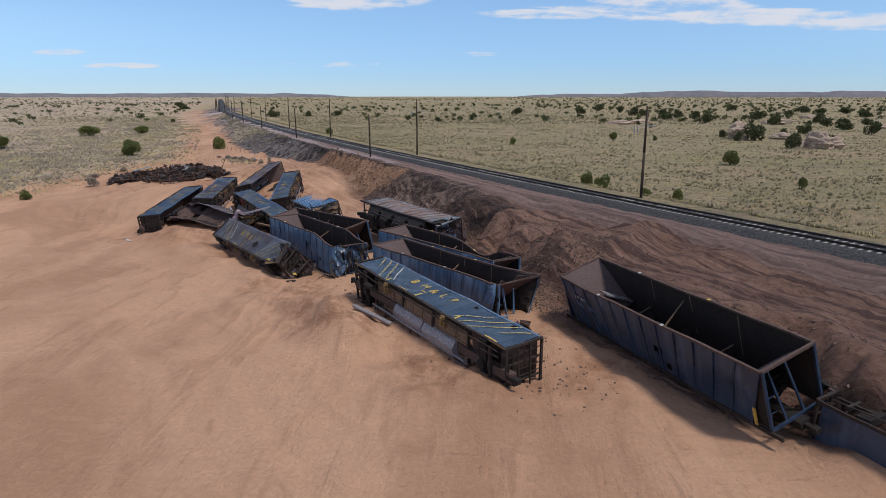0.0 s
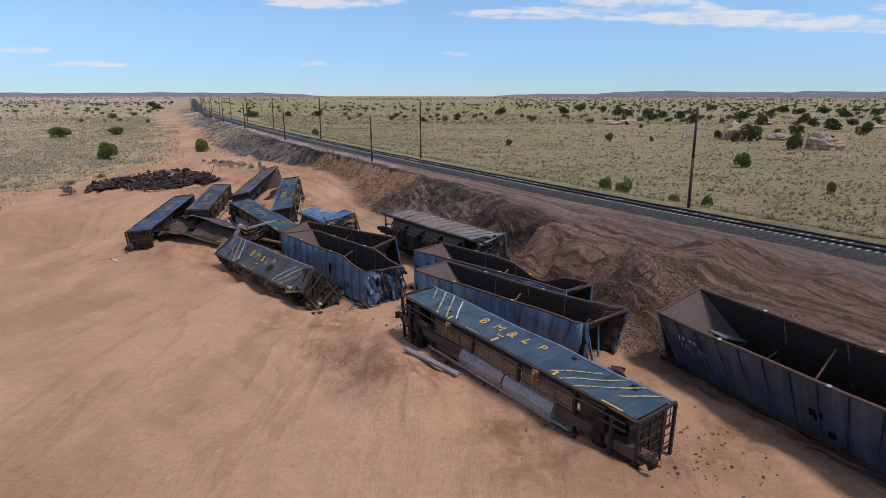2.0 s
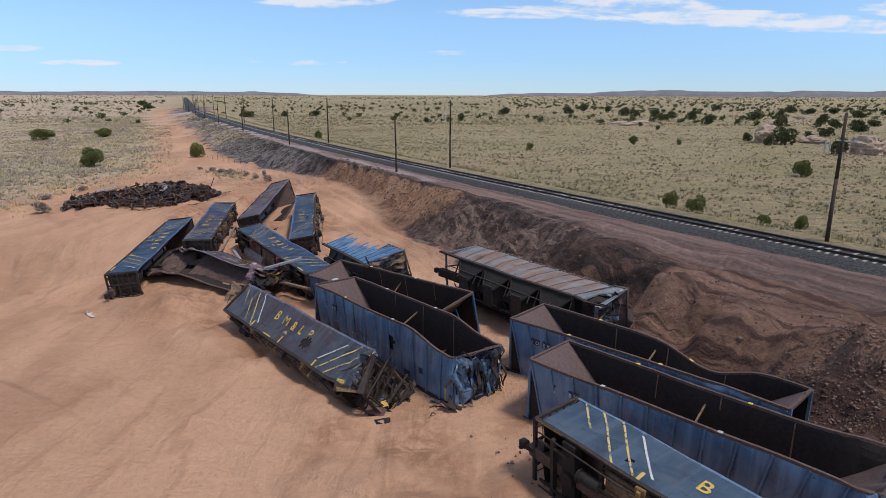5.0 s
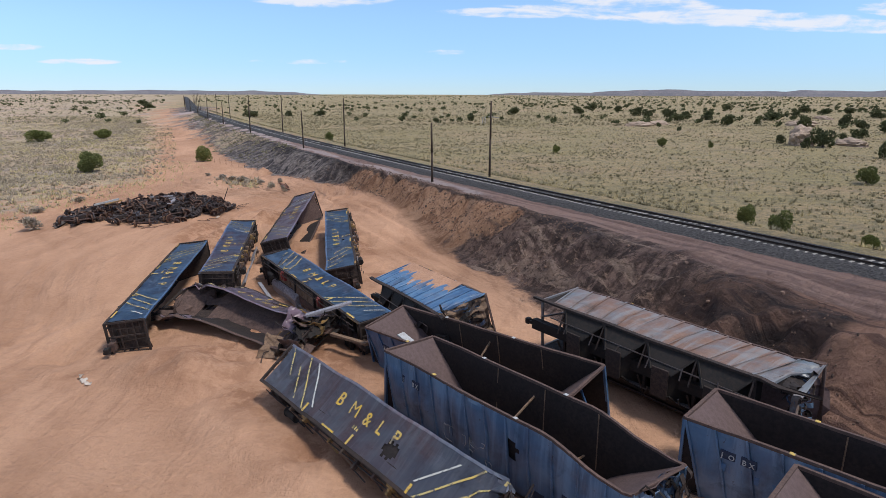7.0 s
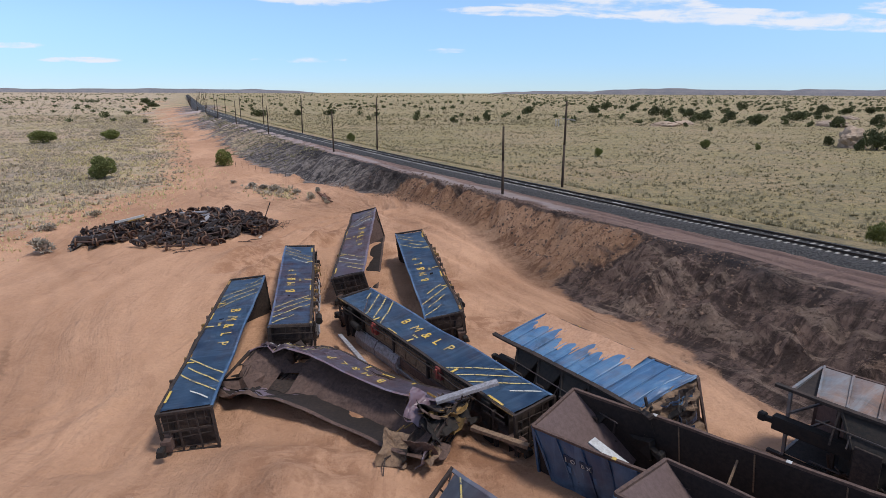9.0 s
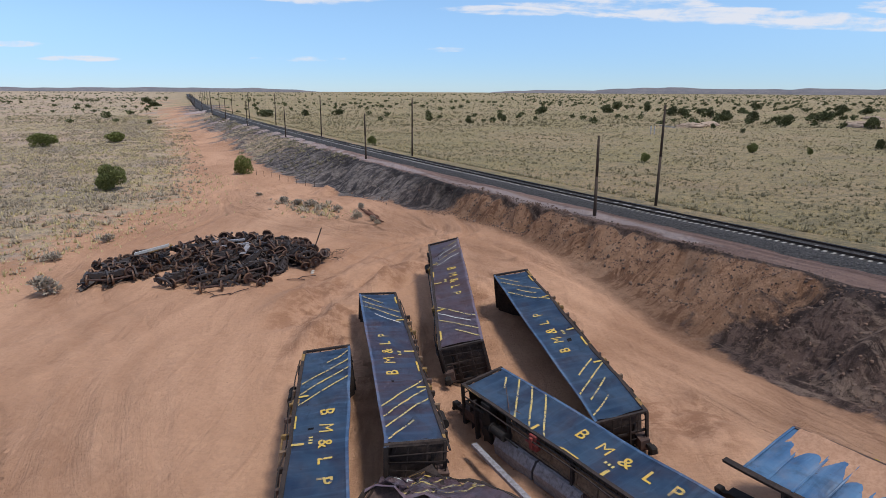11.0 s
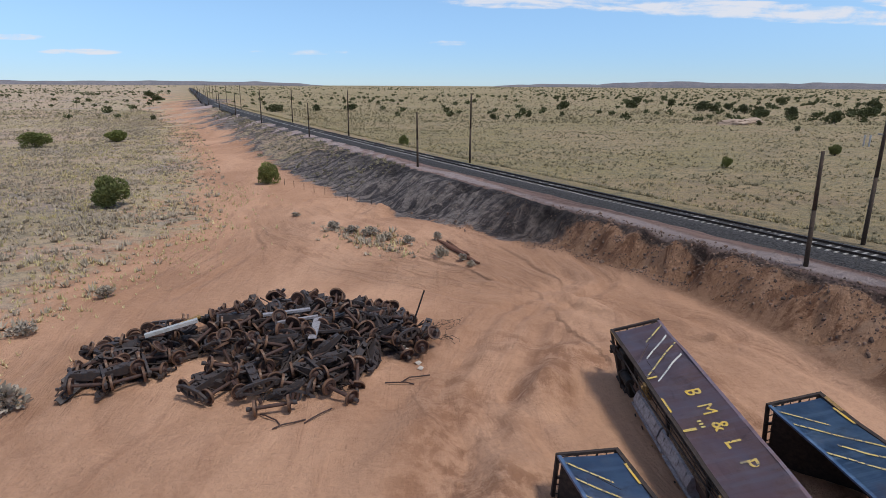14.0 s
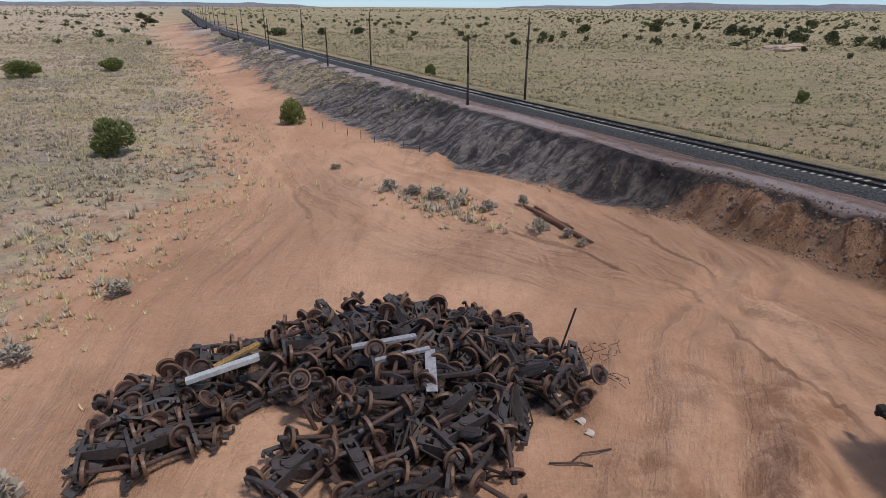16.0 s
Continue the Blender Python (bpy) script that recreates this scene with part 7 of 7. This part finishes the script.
def build_clods():
    """Lumps of coal and dirt strewn over the slope and beside the wrecks."""
    rs = np.random.RandomState(9)
    bm = bmesh.new()
    bmesh.ops.create_icosphere(bm, subdivisions=1, radius=1)
    co = np.array([v.co[:] for v in bm.verts])
    tri = np.array([[v.index for v in f.verts] for f in bm.faces])
    bm.free()
    vs, fs = [], []
    spots = []
    for _ in range(2600):
        y = rs.uniform(20, 150)
        s = -rs.uniform(float(-crest_at(y)) - .5, float(-toe_at(y)) + .6)
        p = track_point(y, s)
        spots.append((p.x, p.y, rs.choice([.035, .055, .085, .16], p=[.48, .33, .16, .03])))
    for _ in range(2600):
        y = rs.uniform(86, 132)
        s = -rs.uniform(float(-crest_at(y)), float(-toe_at(y)) + .3)
        p = track_point(y, s)
        spots.append((p.x, p.y, rs.choice([.04, .07, .12], p=[.55, .33, .12])))
    for _ in range(4200):
        a, r = rs.uniform(0, 6.28), 4.8 * rs.rand() ** .6
        spots.append((5.2 + r * math.cos(a), 44.3 + r * math.sin(a), rs.choice([.03, .05, .085], p=[.5, .38, .12])))
    for _ in range(500):
        t = rs.rand()
        spots.append((-8 + 14 * t + rs.normal() * 1.6, 44 - 16 * t + rs.normal() * 1.6, rs.choice([.03, .05, .08])))
    zs = height(np.array([p[0] for p in spots]), np.array([p[1] for p in spots]))
    for (x, y, q), z in zip(spots, zs):
        c = co * (rs.uniform(.6, 1.3, 3) * q) * rs.uniform(.75, 1.25, (len(co), 1))
        b = len(vs)
        vs += [(x + v[0], y + v[1], z + v[2] + q * .2) for v in c]
        fs += [tuple(b + i for i in f) for f in tri]
    me = bpy.data.meshes.new("dirt_clods")
    me.from_pydata(vs, [], fs)
    me.materials.append(CLOD)
    tagged(new("dirt_clods", me), "dark coal and dirt lumps strewn on the slope", "rubble", kind="stuff")


k_ = Nodes("coal and dirt lumps", .95)
CLOD = k_.done(k_.mix(k_.island(), (0.075, 0.051, 0.042), (0.235, 0.150, 0.112)))
build_clods()


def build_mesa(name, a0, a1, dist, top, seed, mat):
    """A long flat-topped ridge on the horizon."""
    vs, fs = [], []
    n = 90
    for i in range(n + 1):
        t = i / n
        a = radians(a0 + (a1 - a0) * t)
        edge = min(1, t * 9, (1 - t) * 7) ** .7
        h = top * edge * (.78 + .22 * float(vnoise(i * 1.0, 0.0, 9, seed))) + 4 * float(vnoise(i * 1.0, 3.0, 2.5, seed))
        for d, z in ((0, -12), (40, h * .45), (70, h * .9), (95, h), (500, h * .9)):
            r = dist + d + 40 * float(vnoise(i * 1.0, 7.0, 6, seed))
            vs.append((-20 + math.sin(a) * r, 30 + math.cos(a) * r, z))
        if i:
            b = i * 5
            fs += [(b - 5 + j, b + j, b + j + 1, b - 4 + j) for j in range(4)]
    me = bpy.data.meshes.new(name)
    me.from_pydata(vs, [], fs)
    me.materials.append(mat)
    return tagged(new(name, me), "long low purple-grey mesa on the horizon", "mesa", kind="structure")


# rock colour shifted bluer to paint in distance haze
MESA = bare("distant mesa tinted for haze", (0.165, 0.155, 0.175), (0.235, 0.210, 0.215), (0.115, 0.118, 0.135), .95, .03, 0)
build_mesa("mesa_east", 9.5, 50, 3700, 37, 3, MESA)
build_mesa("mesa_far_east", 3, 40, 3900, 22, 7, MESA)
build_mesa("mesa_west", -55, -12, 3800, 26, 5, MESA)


# ---------------------------------------------------------------- sleepers last
def build_sleepers():
    bm = bmesh.new()
    box(bm, (-1.3, -.12, 0), (1.3, .12, .2), None, .02)
    me = bpy.data.meshes.new("sleeper")
    bm.to_mesh(me)
    bm.free()
    me.materials.append(CONCRETE)
    far = bmesh.new()
    y, k = 24.0, 0
    while y < 420:
        sl = float(track_slope(y))
        p = track_point(y, random.uniform(-.03, .03), 4.06 + random.uniform(-.012, .012))
        m = Matrix.Translation(p) @ pose(0, 0, 0, 0, 0, -math.degrees(math.atan(sl)) + random.uniform(-1, 1))
        if k < 300:
            o = new("sleeper", me)
            o.parent = TRACK
            o.matrix_basis = m
        else:
            box(far, (-1.3, -.12, 0), (1.3, .12, .2), m)
        k += 1
        y += .61 / math.sqrt(1 + sl * sl)
    part("sleeper_rest", far, CONCRETE, TRACK, kind="stuff")


build_sleepers()


# ---------------------------------------------------------------- small marks on the cars
def build_sand_drift(m, quads, seed, label):
    """Loose sand lying on a car's upper side, in the car's own frame."""
    bm = bmesh.new()
    nu, nv = 60, 18
    rows = []
    for j in range(nv + 1):
        for i in range(nu + 1):
            u, v = i / nu, j / nv
            x, z = quads[0] + (quads[1] - quads[0]) * u, quads[2] + (quads[3] - quads[2]) * v
            n = float(vnoise(x * 1.0, z * 1.0, .9, seed)) * .6 + float(vnoise(x, z, .35, seed + 1)) * .4
            d = .16 * max(-.4, (v - .42) * 1.2 + n * .5) - .01
            rows.append(bm.verts.new(Vector((x, -3.05 / 2 - .10 - d, z))))
    for j in range(nv):
        for i in range(nu):
            k = j * (nu + 1) + i
            bm.faces.new((rows[k], rows[k + 1], rows[k + nu + 2], rows[k + nu + 1]))
    me = bpy.data.meshes.new("sand_drift")
    bm.to_mesh(me)
    bm.free()
    me.polygons.foreach_set("use_smooth", [True] * len(me.polygons))
    me.materials.append(SAND)
    ob = new("sand_drift", me)
    ob.matrix_world = m
    return tagged(ob, label, "sand")


build_sand_drift(lying((-23.5, 73.3, 2.1), -61.5, .07, .25, 1, 12.4, 3.05), (.4, 8.2, .9, 3.0), 101, "loose orange sand lying on a tipped hopper car")


def build_scrawl(car_name, rows, y):
    """Painted scrawl on a car's side: a few looping strokes."""
    car = bpy.data.objects[car_name]
    rnd = random.Random(3)
    for x, z, w, h in rows:
        bm = bmesh.new()
        p = Vector((x, y, z))
        a = rnd.uniform(0, 6)
        for i in range(22):
            a += rnd.uniform(-1.2, 1.5)
            q = Vector((min(max(p.x + math.cos(a) * w * .25, x - w / 2), x + w / 2), y, min(max(p.z + math.sin(a) * h * .35, z - h / 2), z + h / 2)))
            if (q - p).length > .03:
                bar(bm, p, q, .006, .035, (0, 1, 0))
            p = q
        part("scrawl", bm, WHITEPAINT, car, "white painted scrawl")


build_scrawl("hopper_car.002", ((5.0, .9, .8, .7), (5.9, .8, .7, .8), (6.7, .95, .9, .7), (7.3, .45, .6, .4)), -3.05 / 2 - .1)
